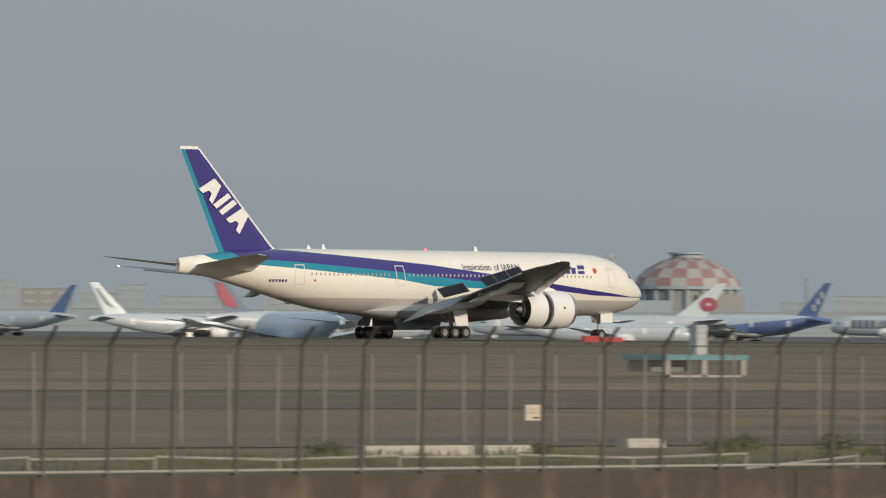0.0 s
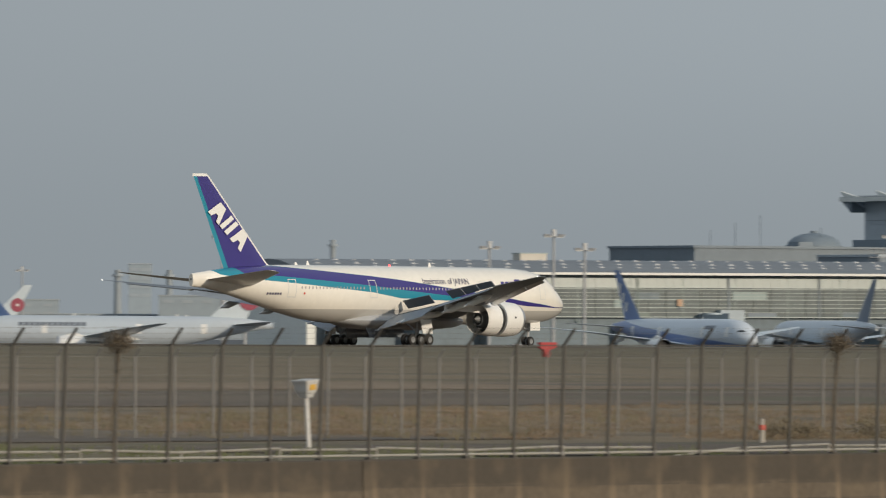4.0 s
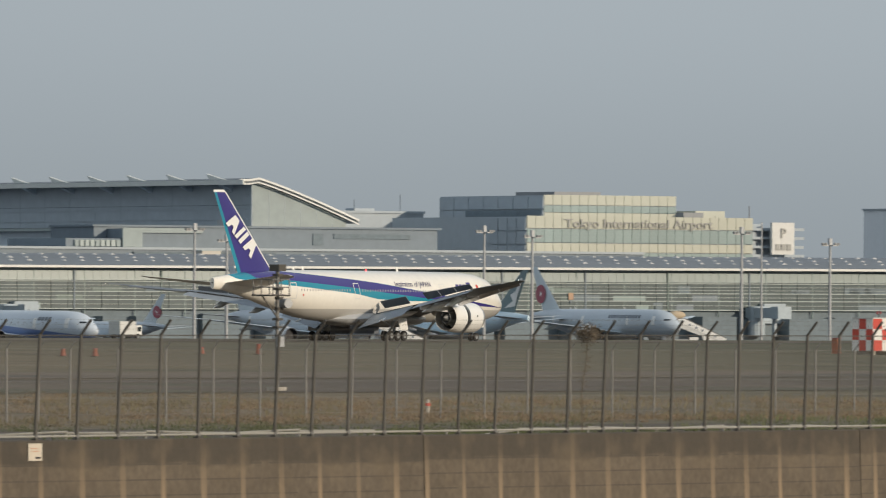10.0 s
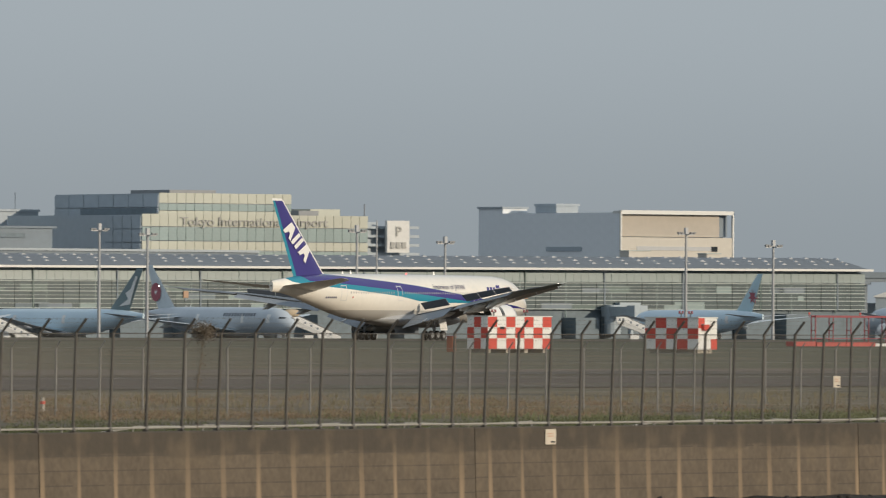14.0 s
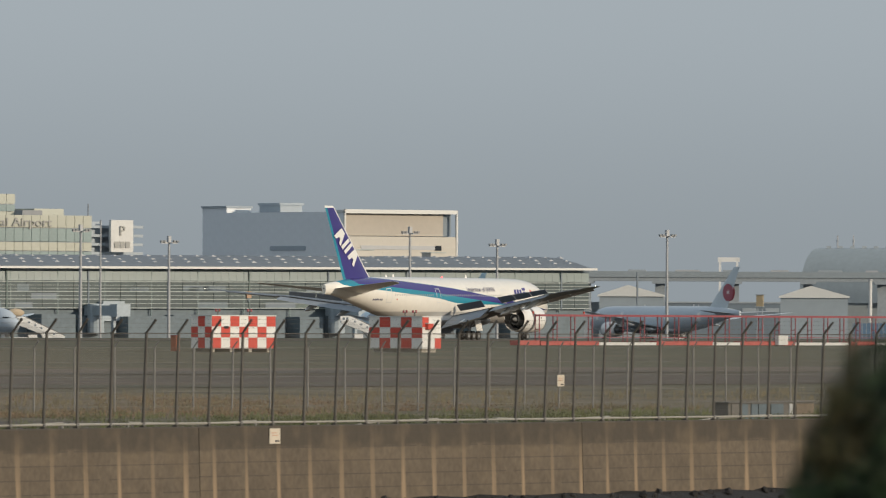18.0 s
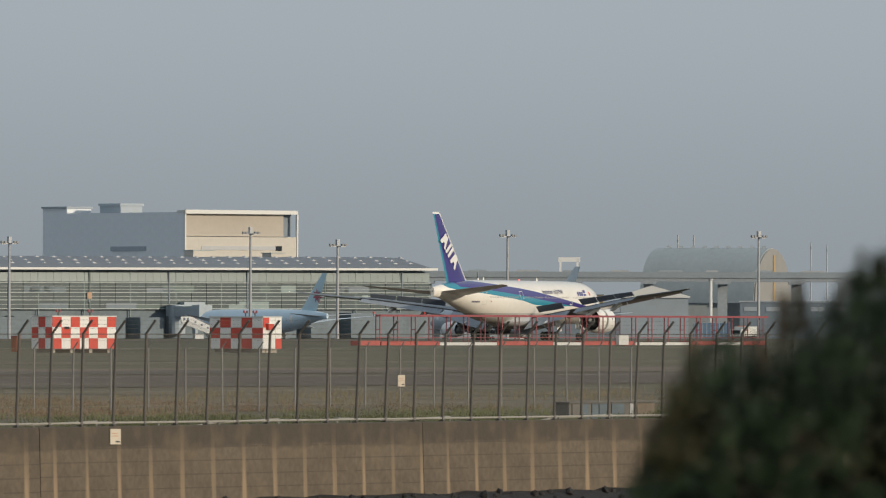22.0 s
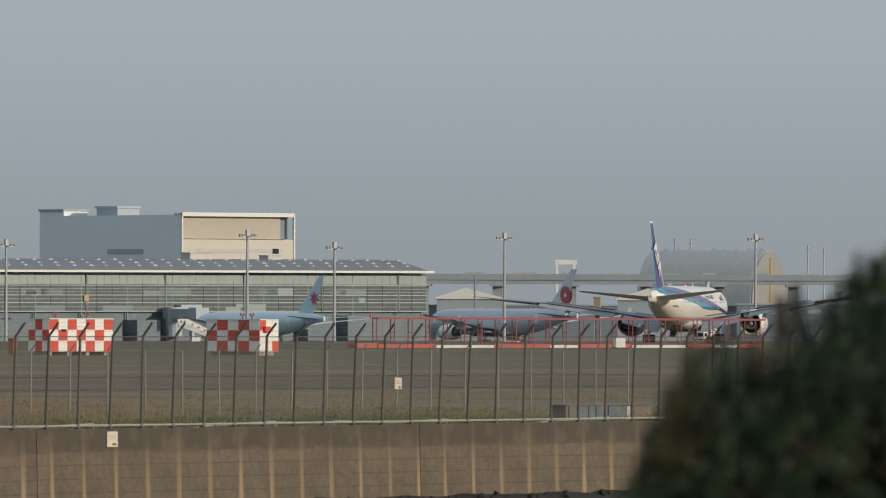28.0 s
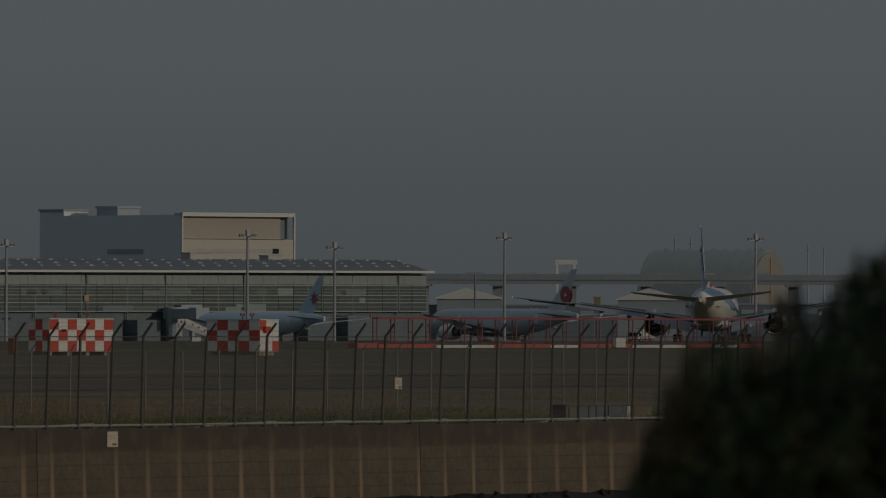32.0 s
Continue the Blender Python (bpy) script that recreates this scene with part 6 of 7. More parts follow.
def blades(bm, rng, x, y, z, h, n, spread, width):
    for _ in range(n):
        a = rng.uniform(0, math.tau)
        r = spread * math.sqrt(rng.random())
        px, py = x + r * math.cos(a), y + r * math.sin(a)
        lean = rng.uniform(-0.5, 0.5) * h
        hh = h * rng.uniform(0.5, 1.1)
        w = width * rng.uniform(0.6, 1.4)
        bm.faces.new([bm.verts.new(p) for p in ((px - w, py, z), (px + w, py, z), (px + lean + w * 0.3, py + lean * 0.3, z + hh), (px + lean - w * 0.3, py + lean * 0.3, z + hh))])


def build_weeds():
    rng = random.Random(8)
    for mat, name, label, n, y0, y1, h in ((LEAF, "weeds", "green weeds along the fence", 3000, 176, 214, 0.26), (STRAW, "dry_grass", "dry straw-coloured grass tufts", 2000, 212, 264, 0.34)):
        bm = bmesh.new()
        for _ in range(n):
            x, y = rng.uniform(150 if mat is LEAF else 246, 400 if mat is LEAF else 520), rng.uniform(y0, y1)
            if mat is LEAF and 222 < x < 330 and y > 194:
                continue
            if noise.noise(Vector((x * 0.06, y * 0.05, 3.0 if mat is LEAF else 9.0))) < -0.08:
                continue
            blades(bm, rng, x, y, ground_z(x, y) - 0.02, h * rng.uniform(0.5, 1.3), 9, 0.55, 0.035)
        tagged(part(name, bm, mat), label, "grass", kind="stuff")
    # rough dry brush in the belt behind the inner fence
    for mat, name, label, count, seed in ((BRUSH, "dry_brush", "rough tan brush and tall dead grass", 1500, 21), (WITHER, "dull_brush", "dull olive-brown brush among dead grass", 620, 22), (LEAF, "green_weeds", "low dark green weeds behind the fence", 420, 23)):
        pick = random.Random(seed)
        verts, faces = [], []
        while count > 0:
            x, y = pick.uniform(258, 400), 209 + 70 * pick.random() ** 1.2
            if x < 1.06 * y:
                count -= 0.2
                continue
            if mat is LEAF:
                x, y = pick.uniform(268, 352), 181 + 24 * pick.random()
            if noise.noise(Vector((x * 0.07, y * 0.07, seed))) + 0.6 * noise.noise(Vector((x * 0.3, y * 0.2, seed))) < (0.02 if x < 352 else 0.22):
                count -= 0.2
                continue
            count -= 1
            size = pick.uniform(0.15, 0.35) + 0.4 * max(0.0, noise.noise(Vector((x * 0.4, y * 0.3, 5.0))))
            z = ground_z(x, y)
            for _ in range(70):
                v = Vector((x + pick.gauss(0, 1.1) * size, y + pick.gauss(0, 1.1) * size, z + abs(pick.gauss(0.3, 0.28)) * size))
                a = Vector((pick.uniform(-0.5, 0.5), pick.uniform(-0.5, 0.5), pick.uniform(0.4, 1))).normalized() * 0.055
                b = Vector((pick.uniform(-1, 1), pick.uniform(-1, 1), pick.uniform(-0.4, 0.4))).normalized() * 0.016
                n = len(verts)
                verts += [v + a, v + b, v - a, v - b]
                faces.append((n, n + 1, n + 2, n + 3))
        me = bpy.data.meshes.new("brush")
        me.from_pydata(verts, [], faces)
        tagged(part(name, me, mat), label, "brush", kind="stuff")
    # shrubs
    for x, y, s in ((206, 196, 0.3), (212, 196, 0.35), (198, 190, 0.3), (187, 198, 0.5), (191.5, 203, 0.25), (194, 197, 0.45), (200.5, 204, 0.35), (203, 199, 0.5), (208, 203, 0.6), (214, 205, 0.65), (217.5, 199, 0.5), (221, 204, 0.55), (275.6, 211, 0.85), (273.9, 212.5, 0.6), (270.6, 211, 0.7)):
        green = x < 225
        shrub = thing("shrub", pose(x, y, ground_z(x, y)), "low dull green shrub behind the fence" if green else "low olive-brown shrub on the airfield edge", "shrub", "shrubs")
        bm = bmesh.new()
        for _ in range(300 if s < 0.5 else 800):
            v = Vector((rng.gauss(0, 0.55), rng.gauss(0, 0.5), abs(rng.gauss(0.3, 0.25)))) * s
            a, b = Vector((rng.uniform(-1, 1), rng.uniform(-1, 1), rng.uniform(-1, 1))).normalized() * 0.055, Vector((rng.uniform(-1, 1), rng.uniform(-1, 1), rng.uniform(-1, 1))).normalized() * 0.03
            bm.faces.new([bm.verts.new(v + q) for q in (a, b, -a, -b)])
        part("crown", bm, LEAF if green else WITHER, shrub)
        part("stems", tubes(*[((0, 0, 0), (rng.uniform(-0.4, 0.4) * s, rng.uniform(-0.4, 0.4) * s, 0.6 * s), 0.015) for _ in range(5)], n=4), VINE, shrub)
    # climbers on three fence posts
    for x, full in ((194.4, 1.0), (224.5, 0.35), (263.05, 0.9)):
        vine = thing("climbing_plant", pose(x, WALL_Y + 0.2, wall_top(x) + 0.05, 4.0, 0, 0), "withered brown climber on a fence post", "climber", "climbers")
        bm = bmesh.new()
        for _ in range(2400):
            if rng.random() < 0.86:
                v = Vector((rng.gauss(0.03, 0.21), rng.gauss(0, 0.18), 3.08 + rng.gauss(0, 0.13)))
            else:
                h = rng.random() ** (0.7 if full > 0.5 else 0.25) * 3.1
                w = (0.10 + 0.16 * math.sin(h * 2.3) ** 2) * (full if h < 2.3 else 1)
                v = Vector((rng.gauss(0, w), rng.gauss(0, w * 0.6), h))
            a, b = Vector((rng.uniform(-1, 1), rng.uniform(-1, 1), rng.uniform(-1, 1))).normalized() * 0.028, Vector((rng.uniform(-1, 1), rng.uniform(-1, 1), rng.uniform(-1, 1))).normalized() * 0.018
            bm.faces.new([bm.verts.new(v + q) for q in (a, b, -a, -b)])
        part("leaves", bm, VINE, vine)
        part("stem", tubes(((0.04, -0.03, 0), (-0.05, 0.03, 1.2), 0.02), ((-0.05, 0.03, 1.2), (0.06, 0, 2.4), 0.018), ((0.06, 0, 2.4), (0, 0, 3.1), 0.014), n=5), VINE, vine)


build_weeds()


# ---- parked airliners and apron traffic ----
def simple(name, base, belly=(0.5, 0.5, 0.5), bands=()):
    return livery(name, base, belly, 3.3, bands)


# distance haze is put into these paints: whites dimmed, blued; darks lifted
PALE_BODY = simple("white airliner paint dimmed and blued for haze", (0.495, 0.545, 0.59), (0.58, 0.64, 0.69))
BLUE_BODY = simple("hazed white airliner paint with a blue sweep", (0.58, 0.63, 0.68), (0.42, 0.48, 0.56),
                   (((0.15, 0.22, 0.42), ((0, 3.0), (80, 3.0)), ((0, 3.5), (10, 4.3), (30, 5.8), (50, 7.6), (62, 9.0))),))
ICE_BODY = simple("ice-blue airliner paint paled for haze", (0.58, 0.72, 0.80), (0.50, 0.60, 0.66))
BLUE_FIN = shade("blue fin paint lightened for haze", (0.15, 0.23, 0.43), 0.35, vary=0.08, coat=0.2)
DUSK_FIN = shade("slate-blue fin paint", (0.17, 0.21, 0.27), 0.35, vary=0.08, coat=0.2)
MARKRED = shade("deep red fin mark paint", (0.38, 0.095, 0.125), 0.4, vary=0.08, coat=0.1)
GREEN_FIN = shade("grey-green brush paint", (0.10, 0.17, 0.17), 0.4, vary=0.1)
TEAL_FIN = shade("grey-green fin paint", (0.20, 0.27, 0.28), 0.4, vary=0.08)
PALE_FIN = shade("white fin paint dimmed and blued for haze", (0.62, 0.68, 0.71), 0.35, vary=0.05, coat=0.2)
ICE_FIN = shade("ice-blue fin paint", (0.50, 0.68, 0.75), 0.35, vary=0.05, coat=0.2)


TITLEGREY = shade("blue-grey title paint", (0.15, 0.17, 0.2), 0.4, vary=0.05)


def fin_mark(plane, kind):
    """A coloured fin mark on both sides."""
    for side in (1, -1):
        bm = bmesh.new()
        if kind == "disc":
            flat_shape(bm, [[(NOSE - 58.5 + 2.15 * math.cos(a), 12.2 + 2.15 * math.sin(a)) for a in (i * math.tau / 24 for i in range(24))]], side, 0.28)
            part("fin_disc", bm, MARKRED, plane, "red disc on the fin")
            bm = bmesh.new()
            flat_shape(bm, [[(NOSE - 58.5 + r * math.cos(a), 12.2 + r * math.sin(a)) for a, r in ((i * math.tau / 16, 0.85 if i % 2 else 0.25) for i in range(16))]], side, 0.285)
            part("fin_disc_centre", bm, WHITE, plane)
        elif kind == "bars":
            for k in range(3):
                x, z = NOSE - 60.2 + k * 1.5, 15.2 - k * 1.9
                bm = bmesh.new()
                flat_shape(bm, [[(x - 0.5, z - 1.0), (x + 0.4, z - 1.5), (x + 1.0, z + 0.4), (x + 0.1, z + 0.9)]], side, 0.22)
                part("fin_bar", bm, WHITE, plane)
        elif kind == "brush":
            flat_shape(bm, [[(NOSE - 61.2, 16.5), (NOSE - 60.4, 16.8), (NOSE - 57.0, 12.4), (NOSE - 54.6, 10.2), (NOSE - 57.6, 11.6)], ], side, 0.26)
            part("fin_brush", bm, GREEN_FIN, plane)
        elif kind == "pale brush":
            flat_shape(bm, [[(NOSE - 61.2, 16.5), (NOSE - 60.4, 16.8), (NOSE - 58.6, 13.6), (NOSE - 56.6, 12.6), (NOSE - 57.6, 11.2), (NOSE - 54.2, 9.4), (NOSE - 58.4, 9.9), (NOSE - 59.4, 12.6)], ], side, 0.28)
            part("fin_brush", bm, WHITE, plane, "white brush stroke on the fin")
        elif kind == "red":
            flat_shape(bm, [[(NOSE - 60.6, 16.0), (NOSE - 59.8, 16.6), (NOSE - 55.6, 11.8), (NOSE - 54.2, 9.6), (NOSE - 57.6, 10.0), (NOSE - 60.0, 13.0)]], side, 0.26)
            part("fin_patch", bm, MARKRED, plane)
        elif kind == "leaf":
            flat_shape(bm, [[(NOSE - 58.5 + r * math.cos(a), 12.4 + r * math.sin(a)) for a, r in ((math.pi / 2 + i * math.tau / 14, 2.1 if i % 2 == 0 else 0.9) for i in range(14))]], side, 0.28)
            part("fin_leaf", bm, MARKRED, plane, "red leaf shape on the fin")
    return plane


def at_az(az, r):
    a = radians(az)
    x, y = r * math.sin(a), r * math.cos(a)
    return x, y, ground_z(x, y) + 0.06


def parked(label, az, r, heading, scale, body, fin, mark="", cap=None, title=None, stretch=1.0):
    """Stands an airliner so that its fin tip is over the place at that azimuth and range."""
    tip_x, tip_y, _ = at_az(az, r)
    a = radians(heading)
    back = (62.6 - NOSE) * scale * stretch
    x, y = tip_x + back * math.sin(a), tip_y + back * math.cos(a)
    m = pose(x, y, ground_z(x, y) + 0.06, 0, 0, 90 - heading) @ Matrix.Diagonal((stretch, 1, 1, 1))
    # wings take the hazed fin paint, so their shade looks thinner
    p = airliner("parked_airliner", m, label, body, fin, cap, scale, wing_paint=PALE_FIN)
    tagged(p, group="parked airliners")
    if mark:
        fin_mark(p, mark)
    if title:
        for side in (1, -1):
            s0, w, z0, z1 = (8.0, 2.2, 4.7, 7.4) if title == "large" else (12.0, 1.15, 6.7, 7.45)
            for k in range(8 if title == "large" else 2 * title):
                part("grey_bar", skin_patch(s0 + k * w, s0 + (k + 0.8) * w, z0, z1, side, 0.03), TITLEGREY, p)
    return p


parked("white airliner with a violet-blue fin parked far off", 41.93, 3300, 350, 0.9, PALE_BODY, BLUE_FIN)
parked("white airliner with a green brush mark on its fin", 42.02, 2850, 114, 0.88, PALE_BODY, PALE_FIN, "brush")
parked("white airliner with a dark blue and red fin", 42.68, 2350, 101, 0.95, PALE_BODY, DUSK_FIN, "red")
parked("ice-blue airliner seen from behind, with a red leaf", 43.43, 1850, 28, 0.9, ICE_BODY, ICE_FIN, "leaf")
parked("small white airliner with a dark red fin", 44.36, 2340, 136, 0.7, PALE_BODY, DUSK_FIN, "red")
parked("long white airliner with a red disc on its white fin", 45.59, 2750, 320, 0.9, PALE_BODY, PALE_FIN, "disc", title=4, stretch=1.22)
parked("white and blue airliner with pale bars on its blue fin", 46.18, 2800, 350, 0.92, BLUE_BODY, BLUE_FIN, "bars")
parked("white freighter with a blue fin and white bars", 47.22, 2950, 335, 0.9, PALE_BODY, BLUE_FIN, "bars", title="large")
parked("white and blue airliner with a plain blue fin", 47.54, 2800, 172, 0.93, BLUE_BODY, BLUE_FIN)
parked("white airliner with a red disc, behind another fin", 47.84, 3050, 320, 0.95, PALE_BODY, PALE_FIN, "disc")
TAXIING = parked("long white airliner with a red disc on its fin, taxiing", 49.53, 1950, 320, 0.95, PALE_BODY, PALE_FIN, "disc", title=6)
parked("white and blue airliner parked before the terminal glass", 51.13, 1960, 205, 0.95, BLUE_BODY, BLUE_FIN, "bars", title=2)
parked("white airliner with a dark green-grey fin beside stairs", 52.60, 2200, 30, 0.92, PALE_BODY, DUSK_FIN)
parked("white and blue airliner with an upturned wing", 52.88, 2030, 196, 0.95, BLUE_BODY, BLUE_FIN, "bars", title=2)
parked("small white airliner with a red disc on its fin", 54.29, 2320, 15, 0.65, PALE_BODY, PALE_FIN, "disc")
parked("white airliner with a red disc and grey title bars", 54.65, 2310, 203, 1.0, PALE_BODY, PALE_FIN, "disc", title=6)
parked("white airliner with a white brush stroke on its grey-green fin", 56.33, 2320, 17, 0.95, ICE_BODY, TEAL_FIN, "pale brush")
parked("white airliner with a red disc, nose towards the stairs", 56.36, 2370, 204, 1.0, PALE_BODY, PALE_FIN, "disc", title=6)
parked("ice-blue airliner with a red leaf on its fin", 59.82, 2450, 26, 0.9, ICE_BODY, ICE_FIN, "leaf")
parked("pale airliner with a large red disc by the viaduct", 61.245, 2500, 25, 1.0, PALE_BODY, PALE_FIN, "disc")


def stair_truck(az, r, heading, awning=False):
    x, y, z = at_az(az, r)
    t = thing("passenger_stairs", pose(x, y, z, 0, 0, 90 - heading), "white mobile passenger stairs", "stairs", "mobile stairs")
    bm = bmesh.new()
    loft(bm, [[(0, yy, 0.9), (9.5, yy, 5.3), (11.5, yy, 5.3), (11.5, yy, 4.9), (0, yy, 0.5)] for yy in (-1.0, 1.0)])
    part("flight", bm, OFFWHITE, t)
    for yy in (-1.08, 1.08):
        bm = bmesh.new()
        loft(bm, [[(0, yy + d, 0.9), (9.5, yy + d, 5.3), (11.5, yy + d, 5.3), (11.5, yy + d, 6.5), (9.4, yy + d, 6.5), (0, yy + d, 2.1)] for d in (-0.04, 0.04)])
        part("side_panel", bm, WHITE, t)
        bm = bmesh.new()
        loft(bm, [[(0, yy * 0.98 + d, 0.5), (4.6, yy * 0.98 + d, 0.5), (5.6, yy * 0.98 + d, 3.0), (0, yy * 0.98 + d, 0.9)] for d in (-0.03, 0.03)])
        part("skirt", bm, WHITE, t)
        for k in range(5):
            part("side_window", boxes((2.3 + k * 1.45, 2.75 + k * 1.45, yy - 0.06, yy + 0.06, 2.35 + k * 0.66, 2.8 + k * 0.66)), SLATE, t)
        for k in range(2):
            part("landing_window", boxes((9.9 + k * 0.8, 10.4 + k * 0.8, yy - 0.06, yy + 0.06, 5.6, 6.2)), SLATE, t)
        part("handrail", tubes(((0, yy, 2.25), (9.4, yy, 6.65), 0.05), ((9.4, yy, 6.65), (11.5, yy, 6.65), 0.05), n=6), STEEL, t)
    for k in range(12):
        part("step", boxes((0.3 + k * 0.78, 1.0 + k * 0.78, -0.95, 0.95, 1.02 + k * 0.36, 1.1 + k * 0.36)), GREY, t)
    part("chassis", boxes((-0.5, 9.0, -1.0, 1.0, 0.45, 0.85)), MIDGREY, t)
    part("cab", boxes((6.4, 8.4, -1.05, 1.05, 0.85, 2.4)), WHITE, t)
    part("windscreen", boxes((8.4, 8.45, -0.9, 0.9, 1.5, 2.2)), GLASSD, t)
    for xx in (0.8, 7.6):
        for yy in (-0.95, 0.95):
            wheel(t, xx, yy, 0.45, 0.3)
    for xx in (3.0, 8.5):
        part("prop", tubes(((xx, -0.9, 0.8), (xx + 0.4, -0.9, 2.0 + xx * 0.32), 0.09), n=6), MIDGREY, t)
    if awning:
        bm = lathe([(-1.9, 0.25), (-1.2, 0.8), (0.2, 1.05), (1.4, 0.85), (1.9, 0.3)], 14)
        part("awning", bm, shade("tan canvas", (0.50, 0.40, 0.28), 0.8, vary=0.1), t, "tan canvas awning", True, pose(11.2, 0, 7.4))
    return t


def service_truck(az, r, heading, color, length=6.0, height=3.0):
    x, y, z = at_az(az, r)
    t = thing("service_truck", pose(x, y, z, 0, 0, 90 - heading), "small airport service truck on the apron", "truck", "service trucks")
    part("box_body", boxes((-length / 2, length * 0.22, -1.1, 1.1, 0.7, height)), color, t)
    part("cab", boxes((length * 0.25, length / 2, -1.05, 1.05, 0.6, height * 0.78)), WHITE, t)
    part("windscreen", boxes((length / 2, length / 2 + 0.04, -0.9, 0.9, height * 0.45, height * 0.72)), GLASSD, t)
    part("side_window", boxes((length * 0.3, length * 0.46, -1.09, 1.09, height * 0.45, height * 0.70)), GLASSD, t)
    part("chassis", boxes((-length / 2, length / 2, -0.9, 0.9, 0.35, 0.6)), DARK, t)
    for xx in (-length * 0.32, length * 0.34):
        for yy in (-0.95, 0.95):
            wheel(t, xx, yy, 0.42, 0.28)
    return t


stair_truck(55.75, 2290, 322, False)
stair_truck(57.45, 2330, 322, True)
stair_truck(52.12, 2250, 322, False)
stair_truck(59.28, 2380, 322, False)
for az, r, h, c, ln, hh in ((54.07, 1392, 100, OFFWHITE, 4.2, 2.5), (54.75, 2150, 80, REDSTEEL, 3.2, 1.6), (55.6, 2150, 120, REDSTEEL, 2.6, 1.4), (56.35, 2180, 75, WHITE, 5.0, 2.2), (56.0, 2200, 95, REDSTEEL, 3.0, 1.4),
                            (57.2, 2200, 110, OFFWHITE, 5.5, 2.6), (57.75, 2180, 70, WHITE, 4.5, 2.0), (58.4, 2200, 95, YELLOW, 4.0, 2.0), (58.8, 2210, 110, GREY, 5.0, 2.2), (59.4, 2190, 80, WHITE, 3.8, 1.6),
                            (59.25, 2215, 60, GREY, 4.2, 1.8), (60.05, 2180, 100, REDSTEEL, 4.5, 1.2), (60.9, 2150, 80, WHITE, 4.5, 2.2), (53.3, 2200, 90, WHITE, 4.5, 2.0), (50.6, 2300, 110, GREY, 5.0, 2.4)):
    service_truck(az, r, h, c, ln, hh)
VAN = service_truck(62.17, 815 / math.cos(radians(62.17)), 270, OFFWHITE, 5.8, 2.3)
tagged(VAN, "white airport van driving along beyond the runway", "van")
part("roof_bar", boxes((0.4, 1.0, -0.6, 0.6, 2.3, 2.42)), ORANGE, VAN, "orange light bar")


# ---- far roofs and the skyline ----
# far surfaces hold the haze in their base colours: flat, greyed, bluish
HAZE_GREY = shade("haze-toned grey-blue cladding", (0.31, 0.36, 0.395), 0.8, vary=0.1, scale=0.02, random=0.3)
HAZE_SLATE = shade("haze-paled slate cladding", (0.34, 0.38, 0.41), 0.8, vary=0.12, scale=0.02, random=0.3)
HAZE_CREAM = shade("haze-dulled cream cladding", (0.29, 0.29, 0.28), 0.8, vary=0.1, scale=0.02, random=0.3)
DOME_WHITE = shade("white dome panels dulled for haze", (0.36, 0.36, 0.35), 0.7, vary=0.08, scale=0.05)
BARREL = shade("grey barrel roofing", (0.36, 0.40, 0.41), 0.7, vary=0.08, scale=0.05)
PARAPET = shade("parapet toned blue-grey for haze", (0.28, 0.32, 0.345), 0.8, vary=0.08, scale=0.05)
HAZE_RED = shade("red dome panels dulled for haze", (0.3, 0.185, 0.18), 0.7, vary=0.1, scale=0.05)


CHIMNEY = shade("chimney concrete greyed for haze", (0.3, 0.335, 0.36), 0.8, vary=0.1, scale=0.05, random=0.2)


def far_frame(az, r):
    """A frame at a far place: x to the right of the sight line, y away, z from the eye's height 8."""
    a = radians(az)
    return pose(r * math.sin(a), r * math.cos(a), 8.0, 0, 0, -az)


def far_block(name, label, az0, az1, r, top, base=-8.0, depth=30.0, mat=None, category="building", windows=0):
    """A far building between two directions; top in metres above the eye."""
    mid = (az0 + az1) / 2
    w = r * math.radians(az1 - az0)
    b = thing(name, far_frame(mid, r), label, category)
    part("body", boxes((-w / 2, w / 2, 0, depth, base, top)), mat or HAZE_GREY, b)
    part("parapet", boxes((-w / 2 - 0.3, w / 2 + 0.3, -0.3, depth + 0.3, top, top + 0.5)), HAZE_SLATE, b)
    if windows:
        n = max(2, int(w / 7))
        pane = finish(boxes((-2.2, 2.2, -0.2, 0.0, 0, 1.3)))
        for j in range(windows):
            for i in range(n):
                part("window", pane, HAZE_SLATE, b, at=pose(-w / 2 + (i + 0.5) * w / n, 0, top - 2.8 - j * 3.6))
    return b


